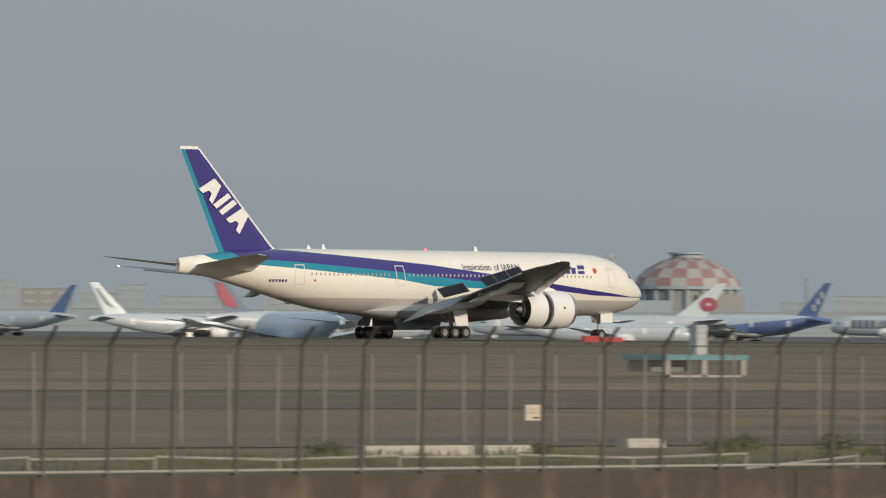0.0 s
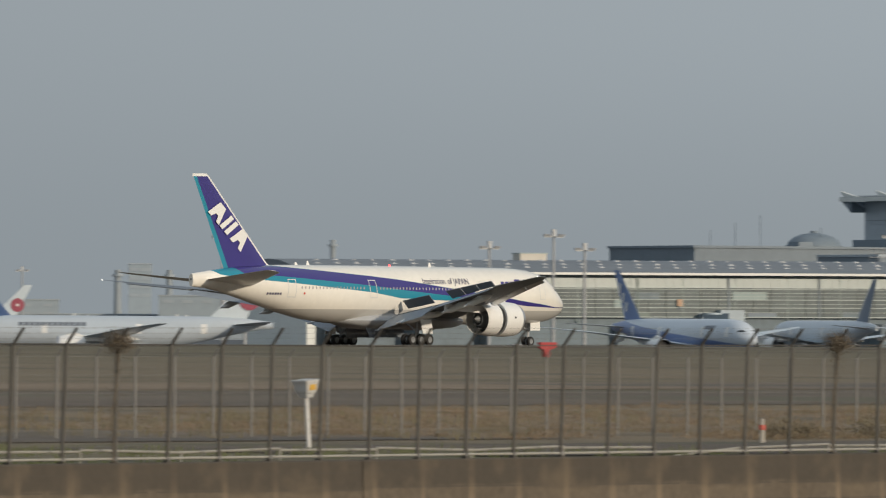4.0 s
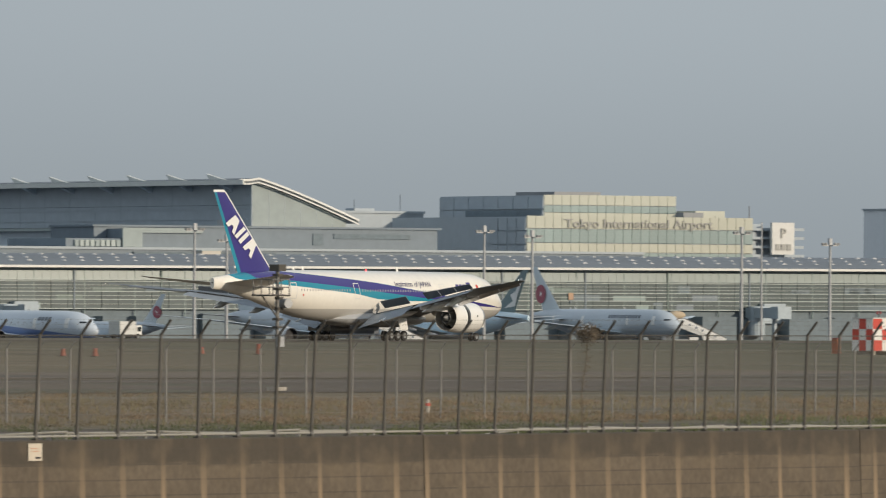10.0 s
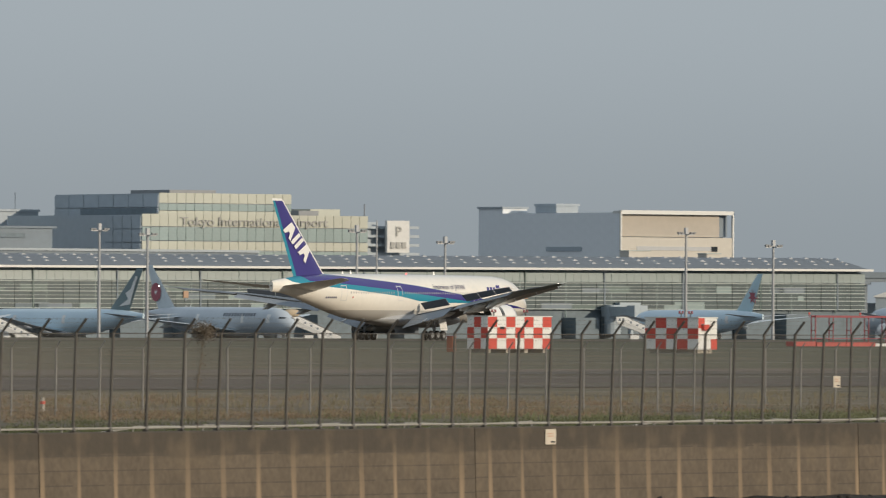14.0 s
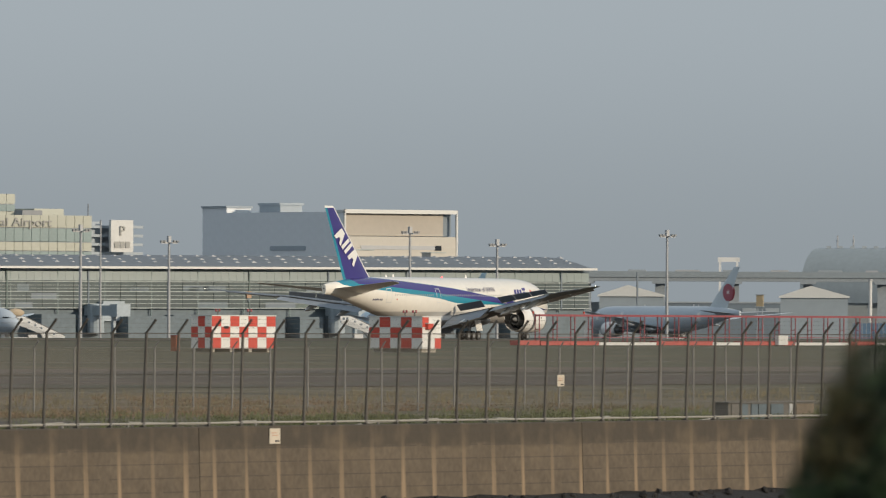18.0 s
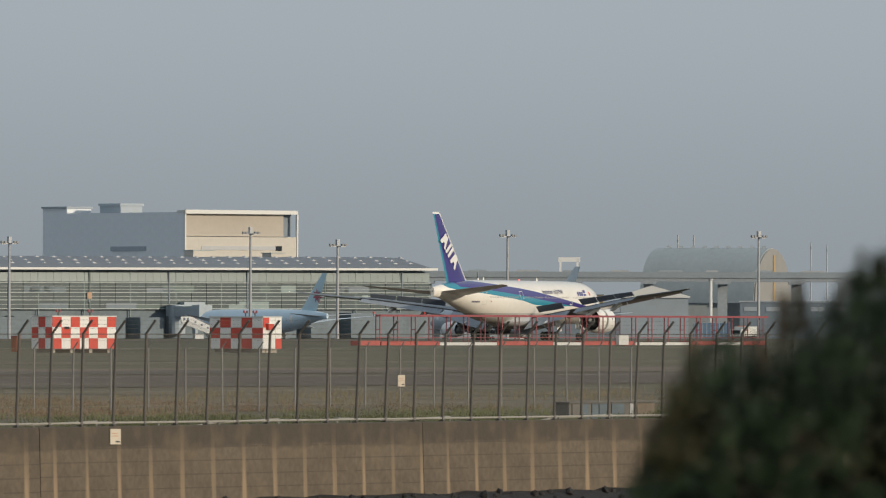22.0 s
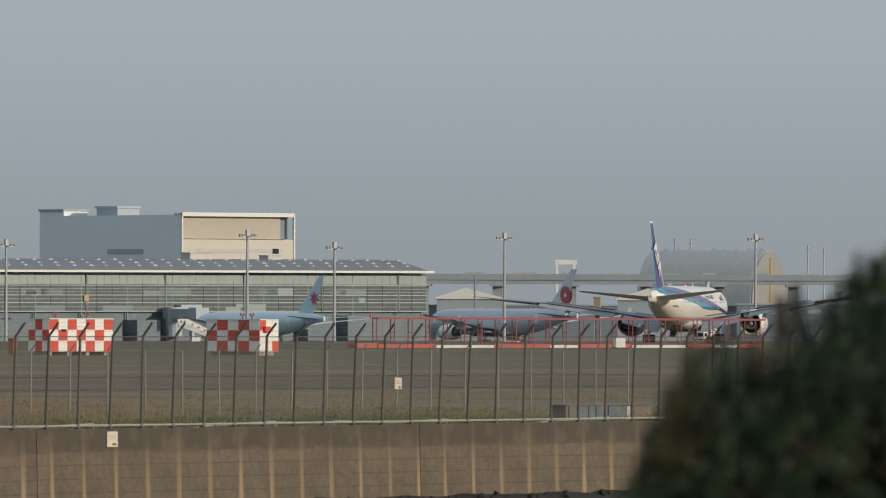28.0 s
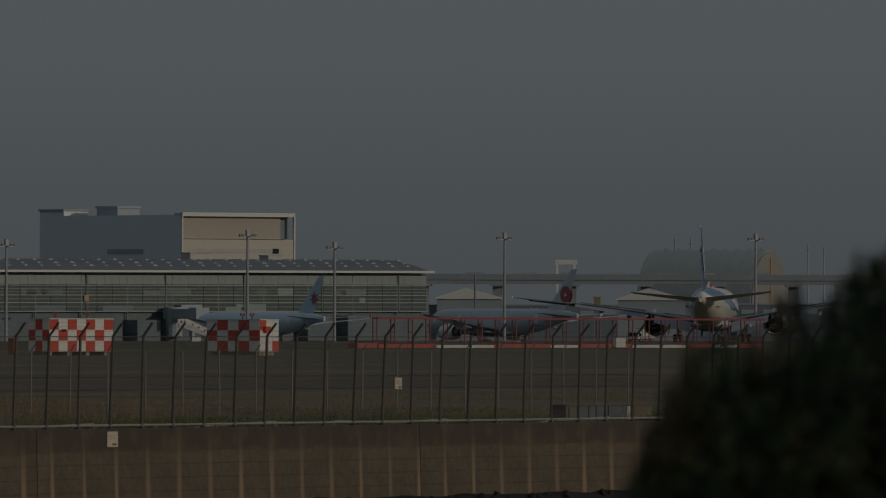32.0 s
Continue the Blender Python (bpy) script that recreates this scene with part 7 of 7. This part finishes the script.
def build_dome_hall():
    """The big chequered dome far off, on its columned drum."""
    r = 4300.0
    b = thing("chequered_dome", far_frame(45.375, r), "far round hall with a red and white chequered dome", "dome")
    k = r / 2900.0
    R = 15.4 * k
    z0, z1 = 9.0 * k, 17.2 * k
    rings = [(R * q, z0 + (z1 - z0) * h) for q, h in ((1.0, 0.0), (0.93, 0.3), (0.76, 0.62), (0.50, 0.88), (0.30, 1.0))]
    n = 20
    for j in range(4):
        for i in range(n):
            a0, a1 = i * math.tau / n, (i + 1) * math.tau / n
            (r0, h0), (r1, h1) = rings[j], rings[j + 1]
            bm = bmesh.new()
            pts = [(r0 * math.cos(a0), r0 * math.sin(a0), h0), (r0 * math.cos(a1), r0 * math.sin(a1), h0), (r1 * math.cos(a1), r1 * math.sin(a1), h1), (r1 * math.cos(a0), r1 * math.sin(a0), h1)]
            up = [bm.verts.new(p) for p in pts]
            lo = [bm.verts.new((x * 0.985, y * 0.985, z - 0.4)) for x, y, z in pts]
            bm.faces.new(up), bm.faces.new(lo[::-1])
            for q in range(4):
                bm.faces.new((up[q], lo[q], lo[(q + 1) % 4], up[(q + 1) % 4]))
            part("dome_panel", bm, HAZE_RED if (i + j) % 2 else DOME_WHITE, b)
    part("drum", tubes(((0, 0, -8), (0, 0, z0 - 0.8), R * 0.94), n=24), HAZE_CREAM, b)
    part("eave", tubes(((0, 0, z0 - 1.2), (0, 0, z0 + 0.1), R * 1.03), n=24), HAZE_GREY, b)
    part("cap", tubes(((0, 0, z1 - 0.3), (0, 0, z1 + 1.6), R * 0.30), n=16), HAZE_SLATE, b)
    part("crown_rim", tubes(((0, 0, z1 + 1.5), (0, 0, z1 + 2.2), R * 0.36), n=16), HAZE_GREY, b)
    for i in range(20):
        a = i * math.tau / 20
        part("column", tubes(((R * 0.97 * math.cos(a), R * 0.97 * math.sin(a), -8), (R * 0.97 * math.cos(a), R * 0.97 * math.sin(a), z0 - 1), 0.9), n=6), HAZE_GREY, b)
    part("annex", boxes((-R * 1.15, -R * 0.3, -R * 1.0, -R * 0.6, -8, z0 * 0.55)), HAZE_GREY, b)
    part("annex_wall", boxes((R * 0.2, R * 1.05, -R * 1.02, -R * 0.7, -8, z0 * 0.75)), HAZE_CREAM, b)


build_dome_hall()
far_block("airport_hangar", "long low grey hangar along the far apron", 40.9, 45.3, 4250, 2.2, depth=60, mat=HAZE_GREY)
far_block("airport_hangar", "long low slate hangar along the far apron", 45.3, 49.4, 4250, 2.6, depth=60, mat=HAZE_SLATE)
for az0, w, top, mat in ((41.0, 0.10, 12, HAZE_SLATE), (41.15, 0.22, 8, HAZE_GREY), (41.45, 0.16, 14, HAZE_GREY), (41.62, 0.30, 11, HAZE_CREAM), (41.95, 0.25, 9, HAZE_GREY), (42.15, 0.18, 13, HAZE_GREY), (42.4, 0.5, 8, HAZE_GREY), (43.0, 0.35, 11, HAZE_SLATE),
                         (43.5, 0.3, 8, HAZE_GREY), (43.9, 0.4, 10, HAZE_GREY), (44.4, 0.3, 7, HAZE_CREAM), (45.9, 0.25, 7, HAZE_SLATE), (46.2, 0.5, 10, HAZE_SLATE), (46.8, 0.3, 8, HAZE_GREY), (47.2, 0.4, 6.5, HAZE_SLATE), (47.75, 0.25, 9, HAZE_GREY)):
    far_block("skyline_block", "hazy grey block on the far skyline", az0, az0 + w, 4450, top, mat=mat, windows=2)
far_block("harbour_shed", "flat grey-blue shed beyond the apron", 48.56, 49.1, 4200, 10.5, mat=HAZE_GREY, windows=1)
far_block("refinery_tower", "tall hazy refinery tower with platforms", 48.39, 48.52, 4300, 24.0, mat=HAZE_GREY, depth=10, category="tower", windows=4)
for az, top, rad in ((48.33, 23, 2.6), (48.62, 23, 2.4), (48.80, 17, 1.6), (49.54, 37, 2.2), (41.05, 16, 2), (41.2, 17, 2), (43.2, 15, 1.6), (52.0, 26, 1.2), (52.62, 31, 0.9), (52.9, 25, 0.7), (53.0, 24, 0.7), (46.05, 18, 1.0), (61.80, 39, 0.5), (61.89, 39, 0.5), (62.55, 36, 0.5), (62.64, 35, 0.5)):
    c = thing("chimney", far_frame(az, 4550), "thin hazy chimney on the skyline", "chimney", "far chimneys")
    # right-hand chimneys get a lighter grey, to fade by colour into the sky
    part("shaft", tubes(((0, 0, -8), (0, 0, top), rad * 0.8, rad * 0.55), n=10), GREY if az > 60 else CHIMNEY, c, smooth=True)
    part("collar", tubes(((0, 0, top - 3), (0, 0, top - 2), rad * 1.0), n=10), HAZE_SLATE, c)


def build_viaduct():
    """The elevated road right of the terminal."""
    r = 3350.0
    k = r / 2900.0
    v = thing("viaduct", far_frame(61.6, r), "elevated concrete road with piers and a parapet", "viaduct")
    w0, w1 = -70.0 * k, 120.0 * k
    # deck and parapet colours include the haze before them
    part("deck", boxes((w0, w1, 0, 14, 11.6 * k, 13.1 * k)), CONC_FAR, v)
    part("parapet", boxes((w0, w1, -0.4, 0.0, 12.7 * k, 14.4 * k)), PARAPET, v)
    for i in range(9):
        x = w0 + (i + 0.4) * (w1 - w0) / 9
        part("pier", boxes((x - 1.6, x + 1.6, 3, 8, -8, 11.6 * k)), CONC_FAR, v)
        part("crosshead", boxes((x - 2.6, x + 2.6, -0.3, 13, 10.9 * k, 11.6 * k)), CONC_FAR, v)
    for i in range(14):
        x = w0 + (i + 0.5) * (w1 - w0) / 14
        part("road_vehicle", boxes((x, x + 4.0 + (i % 3) * 2, 4, 6, 14.1 * k, 14.9 * k)), HAZE_SLATE if i % 2 else GREY, v)
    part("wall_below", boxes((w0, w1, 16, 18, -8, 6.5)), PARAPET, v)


build_viaduct()


def build_round_hangar():
    """A barrel-roofed hangar; its gable end is lit."""
    h = thing("round_hangar", far_frame(62.007, 3600.0), "barrel-roofed grey hangar with a tan gable", "hangar")
    n = 20
    R, H, base = 16.0, 18.4, 8.0
    turn = radians(24)
    w = Vector((math.sin(turn), math.cos(turn), 0))
    axis = Vector((-math.cos(turn), math.sin(turn), 0))
    near = Vector((20.2, 0, 0))
    arch = lambda c, k: [c + w * (R * k * math.cos(math.pi * i / n)) + Vector((0, 0, base + k * H * math.sin(math.pi * i / n))) for i in range(n + 1)] + [c - w * R * k - Vector((0, 0, 8)), c + w * R * k - Vector((0, 0, 8))]
    bm = bmesh.new()
    loft(bm, [arch(near + axis * d, 1.0) for d in (0.0, 22.0, 44.0)])
    part("barrel", bm, BARREL, h, smooth=True, flat_angle=35)
    bm = bmesh.new()
    loft(bm, [arch(near - axis * d, 0.985) for d in (0.1, 0.6)])
    part("gable", bm, HAZE_CREAM, h, "tan gable wall")
    stripe = shade("ochre stripe", (0.40, 0.29, 0.16), 0.7)
    for q in (0.5,):
        c = near - axis * 0.7 + w * q
        bm = bmesh.new()
        loft(bm, [[c - w * 0.9 + Vector((0, 0, z)), c + w * 0.9 + Vector((0, 0, z)), c + w * 0.9 - axis * 0.2 + Vector((0, 0, z)), c - w * 0.9 - axis * 0.2 + Vector((0, 0, z))] for z in (base - 4, base + H * 0.86)])
        part("gable_stripe", bm, stripe, h, "ochre stripe on the gable")
    bm = bmesh.new()
    for k in range(9):
        c = near + axis * (3 + k * 4.6) + Vector((0, 0, base + H))
        box(bm, c.x - 0.8, c.x + 0.8, c.y - 0.8, c.y + 0.8, c.z - 0.3, c.z + 0.8)
    tagged(part("ridge_vents", bm, HAZE_SLATE, h), kind="stuff")
    for k in range(1, 8):
        bm = bmesh.new()
        loft(bm, [arch(near + axis * (k * 5.5 + d), 1.002)[:n + 1] for d in (0.0, 0.5)], cap=False, closed=False)
        part("roof_rib", bm, BARREL, h)


build_round_hangar()
for az0, az1, r, top, ridge in ((60.46, 60.82, 3100, 8.2, 3.0), (61.48, 61.86, 3100, 8.0, 3.2)):
    w = r * math.radians(az1 - az0)
    g = thing("gabled_shed", far_frame((az0 + az1) / 2, r), "low shed with a pale gabled roof", "shed", "gabled sheds")
    part("wall", boxes((-w / 2, w / 2, 0, 20, -8, top)), HAZE_GREY, g)
    bm = bmesh.new()
    loft(bm, [[(-w / 2 - 0.5, yy, top), (-w * 0.05, yy, top + ridge), (w / 2 + 0.5, yy, top), (w / 2 + 0.5, yy, top - 0.5), (-w / 2 - 0.5, yy, top - 0.5)] for yy in (-0.6, 20)])
    part("roof", bm, EAVE, g, "pale gabled roof")
gantry = thing("gantry_crane", far_frame(61.19, 3800), "white portal crane behind the viaduct", "crane")
part("leg", boxes((-3.8, -3.0, 0, 1, -8, 24), (2.6, 3.4, 0, 1, -8, 24)), WHITE, gantry)
part("beam", boxes((-4.2, 4.0, 0, 1, 22.5, 24.2)), WHITE, gantry)
far_block("freight_shed", "grey freight shed beyond the terminal end", 60.85, 61.5, 3250, 6.0, mat=SLATE, windows=1)
far_block("freight_shed", "pale freight shed below the barrel hangar", 62.15, 63.4, 3250, 6.5, mat=SLATE, windows=1)
far_block("freight_shed", "grey freight shed behind the pine", 62.7, 64.5, 3400, 13.0, mat=HAZE_SLATE, windows=1)


def build_tower():
    """A slender braced tower with an ochre machine house on top."""
    x, y, z = at_az(61.365, 2900)
    d = thing("equipment_tower", pose(x, y, z, 0, 0, 20), "grey braced tower with an ochre machine house", "tower")
    ochre = shade("ochre machine paint", (0.33, 0.27, 0.17), 0.6, vary=0.15, scale=0.5)
    for sx in (-0.8, 0.8):
        for sy in (-0.8, 0.8):
            part("leg", tubes(((sx, sy, 0), (sx * 0.8, sy * 0.8, 9.1), 0.12), n=6), CHIMNEY, d)
    for k in range(4):
        part("brace", tubes(((-0.8, -0.8, k * 2.27), (0.75, -0.75, k * 2.27 + 2.27), 0.07), n=5), CHIMNEY, d)
    part("platform", boxes((-1.2, 1.2, -1.2, 1.2, 9.1, 9.3)), CHIMNEY, d)
    part("machine_house", boxes((-0.95, 0.95, -0.95, 0.95, 9.3, 12.5)), ochre, d, "ochre machine house")
    part("roof", boxes((-1.15, 1.15, -1.15, 1.15, 12.5, 12.75)), CHIMNEY, d)


build_tower()
x, y, z = at_az(61.99, 2900)
crate = thing("freight_container", pose(x, y, z, 0, 0, -62), "blue freight container beyond the antenna frame", "container")
part("body", boxes((-5.2, 5.2, 0, 2.4, 0.1, 4.6)), shade("dull blue container paint", (0.12, 0.20, 0.30), 0.6, vary=0.15, scale=0.4), crate)
part("roof", boxes((-5.3, 5.3, -0.1, 2.5, 4.6, 4.75)), HAZE_SLATE, crate)
for k in range(9):
    part("rib", boxes((-5.0 + k * 1.2, -4.8 + k * 1.2, -0.06, 0.0, 0.2, 4.5)), HAZE_SLATE, crate)
x, y, z = at_az(61.985, 3060)
flue = thing("flue_pipe", pose(x, y, z), "white flue pipe beside the sheds", "chimney")
part("pipe", tubes(((0, 0, 0), (0, 0, 17.6), 0.6, 0.55), n=12), OFFWHITE, flue, smooth=True)
part("cowl", tubes(((0, 0, 17.4), (0, 0, 17.9), 0.75), n=12), GREY, flue)


# ---- the pine on the near bank ----
def build_pine():
    """A small black pine: trunk, limbs and needle tufts with upright candles."""
    a = radians(63.45)
    r = 30.0
    base = 6.3
    tree = thing("pine_tree", pose(r * math.sin(a), r * math.cos(a), base, 0, 0, -63.45), "dark green young pine with upright candles", "tree")
    needle = shade("dark pine needles", (0.017, 0.036, 0.014), 0.7, vary=0.4, scale=3.0, fine=6.0)
    needle_2 = shade("green pine needles", (0.029, 0.06, 0.022), 0.7, vary=0.4, scale=3.0, fine=6.0)
    needle_3 = shade("brownish old pine needles", (0.06, 0.054, 0.019), 0.8, vary=0.4, scale=3.0, fine=6.0)
    bark = shade("grey-brown pine bark", (0.06, 0.045, 0.035), 0.9, vary=0.3, scale=8.0, bump=0.01)
    candle = shade("brown pine candle", (0.10, 0.075, 0.045), 0.8, vary=0.2, scale=8.0)
    part("trunk", tubes(((0, 0, -0.05), (0.05, 0, 0.9), 0.11, 0.085), ((0.05, 0, 0.9), (0, 0.03, 1.7), 0.085, 0.055), ((0, 0.03, 1.7), (0.08, 0, 2.55), 0.055, 0.02), n=10), bark, tree, smooth=True)
    rng = random.Random(4)
    # crown outline fitted to the camera's view: low to its left, higher behind
    crown = ((-1.28, 0.66), (-1.22, 0.80), (-1.16, 0.92), (-1.10, 1.00), (-1.02, 1.12), (-0.96, 1.29), (-0.91, 1.41), (-0.85, 1.53), (-0.81, 1.60), (-0.74, 1.63), (-0.62, 1.62), (-0.56, 1.69), (-0.53, 1.76), (-0.47, 1.78), (-0.39, 1.84), (-0.35, 1.90), (-0.31, 1.93), (-0.24, 1.97), (-0.1, 2.05), (0.1, 2.13), (0.4, 2.15), (0.8, 1.8), (1.1, 1.3))
    tufts = [bmesh.new() for _ in range(3)]

    def tuft(bm, p, d, n, ln):
        for _ in range(n):
            q = (d + Vector((rng.gauss(0, 0.6), rng.gauss(0, 0.6), rng.gauss(0, 0.5)))).normalized()
            s = q.cross(Vector((rng.uniform(-1, 1), rng.uniform(-1, 1), rng.uniform(-1, 1)))).normalized() * 0.0034
            e = p + q * ln * rng.uniform(0.7, 1.15)
            bm.faces.new([bm.verts.new(v) for v in (p - s, p + s, e)])

    for k in range(120):
        x = -1.04 + 2.1 * (k + rng.random()) / 120
        top = lerp(crown, x) - 0.2
        z = 0.55 + (top - 0.55) * (1 - rng.random() ** 1.6)
        y = rng.uniform(-0.4, 0.4)
        start, tip = Vector((0.35 * x + 0.03, 0.3 * y, min(1.7, 0.75 * z))), Vector((x, y, z))
        mid = start.lerp(tip, 0.55) + Vector((0, 0, -0.04))
        wood = bmesh.new()
        tube(wood, start, mid, 0.026, 0.016, n=6, cap=False)
        tube(wood, mid, tip, 0.016, 0.006, n=6, cap=False)
        for i in range(8):
            c = mid.lerp(tip, i / 8)
            tube(wood, c, c + Vector((rng.gauss(0, 0.07), rng.gauss(0, 0.07), rng.uniform(0, 0.09))), 0.005, 0.003, n=4, cap=False)
        part("limb", wood, bark, tree, smooth=True)
    # needle tufts fill the crown; shoots stand up along its outline
    for k in range(8600):
        x = rng.uniform(-1.26, 1.0)
        top = lerp(crown, x) + 0.05 * noise.noise(Vector((x * 9.0, 0.0, 2.0)))
        x += rng.gauss(0, 0.03)
        deep = rng.random() ** (1.3 if k % 2 else 0.8)
        z = top - (0.10 if x > -0.34 else 0.20 if x > -0.62 else 0.10) - deep * (top - 0.5) + rng.gauss(0, 0.03)
        y = rng.uniform(-0.45, 0.45)
        which = 2 if noise.noise(Vector((x * 3.0, y * 2.0, z * 3.0))) > 0.28 else (k % 2)
        tuft(tufts[which], Vector((x, y, z)), Vector((rng.gauss(0, 0.5), rng.gauss(0, 0.5), 0.55)), 15, 0.075)
    # single upright sprays break the outline
    for k in range(90):
        x = -1.06 + 1.9 * (k + rng.random()) / 90
        p = Vector((x, rng.uniform(-0.3, 0.3), lerp(crown, x) - (0.22 if x > -0.62 else 0.13)))
        for j in range(7):
            tuft(tufts[k % 2], p + Vector((0, 0, 0.022 * j)), Vector((rng.gauss(0, 0.15), 0, 1.0)), 7, 0.06)
    for x in (-0.82, -0.815, -0.552, -0.548, -0.507, -0.503, -0.33, -0.61, -0.40, -0.93, -0.1, 0.1, 0.25):
        top = lerp(crown, x)
        h = rng.uniform(0.12, 0.17)
        tip = Vector((x, rng.uniform(-0.2, 0.1), top - (0.085 if x < -0.45 else 0.16)))
        tips = bmesh.new()
        tube(tips, tip, tip + Vector((rng.uniform(-0.01, 0.01), 0, h)), 0.016, 0.009, n=6)
        part("candle", tips, candle, tree, "upright brown shoot")
        tuft(tufts[2], tip + Vector((0, 0, h * 0.3)), Vector((0, 0, 1)), 30, 0.06)
    for bm, mat in zip(tufts, (needle, needle_2, needle_3)):
        tagged(part("needles", bm, mat, tree), kind="stuff")


build_pine()


# ---- what moves ----
def motions():
    """The airliner rolls out along the runway, slows and turns off to its left."""
    # seconds, tail end x, y, ground height, heading (azimuth from +y towards +x)
    rows = ROLL
    keys = []
    for t, x, y, z, h in rows:
        a = radians(h)
        fx, fy = math.sin(a), math.cos(a)
        keys.append((t, pose(x + 31.0 * fx, y + 31.0 * fy, z, -0.5, 0, 90 - h)))
    walk(JET, keys)
    # the raised spoilers fold down once the jet has slowed
    for panel, hinge in SPOILERS:
        walk(panel, [(t, hinge @ Matrix.Rotation(radians(up), 4, "Y")) for t, up in ((0.0, 48), (12.0, 48), (24.6, 47), (25.4, 36), (26.3, 10), (27.0, 2), (32.0, 2))])
    # the long airliner far off taxies slowly away to its front
    home = TAXIING.matrix_basis.copy()
    a = radians(320)
    slow = []
    for t, d in ((0.0, -11.6), (2.0, 0.0), (4.5, 14.6), (16.0, 82.0), (32.0, 176.0)):
        p = home.translation + Vector((d * math.sin(a), d * math.cos(a), 0))
        slow.append((t, pose(p.x, p.y, ground_z(p.x, p.y) + 0.06, 0, 0, 90 - 320)))
    walk(TAXIING, slow)
    # a white van drives past beyond the runway
    drive = []
    for t, az in ((0.0, 62.17), (24.0, 62.17), (25.5, 62.15), (27.5, 62.04), (28.0, 61.98), (28.5, 61.905), (29.0, 61.84), (30.0, 61.755), (31.0, 61.68), (32.0, 61.61)):
        x = 815 * math.tan(radians(az))
        drive.append((t, pose(x, 815, ground_z(x, 815) + 0.05, 0, 0, 180)))
    walk(VAN, drive)


ROLL = (
    (0, 664.97, 725.00, 5.73, 90.0), (0.5, 686.86, 725.00, 5.70, 90.0), (1, 708.17, 725.00, 5.67, 90.0), (1.5, 729.25, 725.00, 5.64, 90.0),
    (2, 749.76, 725.00, 5.61, 90.0), (2.5, 770.00, 725.00, 5.57, 90.0), (3, 789.35, 725.00, 5.55, 90.0), (3.5, 808.49, 725.00, 5.52, 90.0),
    (4, 826.99, 725.00, 5.49, 90.0), (4.5, 845.22, 725.00, 5.46, 90.0), (6.5, 914.38, 725.00, 5.36, 90.0), (7, 930.58, 725.00, 5.33, 90.0),
    (7.5, 946.16, 725.00, 5.31, 90.0), (8, 961.46, 725.00, 5.29, 90.0), (8.5, 976.24, 725.00, 5.29, 90.0), (9, 990.73, 725.00, 5.29, 90.0),
    (9.5, 1005.18, 725.00, 5.29, 90.0), (10, 1019.11, 725.00, 5.29, 90.0), (10.5, 1033.10, 725.00, 5.29, 90.0),
    (11, 1045.71, 725.00, 5.29, 90.0), (11.5, 1058.49, 725.00, 5.29, 90.0), (12, 1071.03, 725.00, 5.29, 90.0),
    (12.5, 1083.36, 725.00, 5.29, 90.0), (13, 1095.58, 725.00, 5.29, 90.0), (13.5, 1107.63, 725.00, 5.29, 90.0),
    (14, 1119.38, 725.00, 5.29, 90.0), (14.5, 1130.85, 725.00, 5.29, 90.0), (16.5, 1172.59, 725.00, 5.29, 90.0),
    (17, 1182.75, 725.00, 5.29, 89.6), (17.5, 1192.83, 725.00, 5.29, 89.3), (18, 1202.79, 725.00, 5.29, 88.9),
    (18.5, 1212.93, 725.00, 5.29, 88.2), (19, 1222.75, 725.00, 5.29, 87.6), (20, 1241.83, 724.80, 5.29, 86.3),
    (21, 1258.81, 723.81, 5.29, 84.6), (22, 1275.05, 723.52, 5.29, 83.0), (23, 1291.16, 724.40, 5.29, 81.3),
    (24, 1306.92, 725.93, 5.29, 79.4), (25, 1322.29, 728.11, 5.29, 77.6), (25.5, 1329.82, 729.45, 5.29, 76.5),
    (27.5, 1359.65, 735.31, 5.29, 72.3), (28, 1366.95, 737.05, 5.29, 71.2), (29, 1381.63, 741.53, 5.29, 69.5),
    (30, 1395.81, 746.72, 5.29, 67.8), (31, 1408.86, 752.02, 5.29, 66.3), (32, 1419.29, 756.25, 5.29, 65.2),
)
motions()
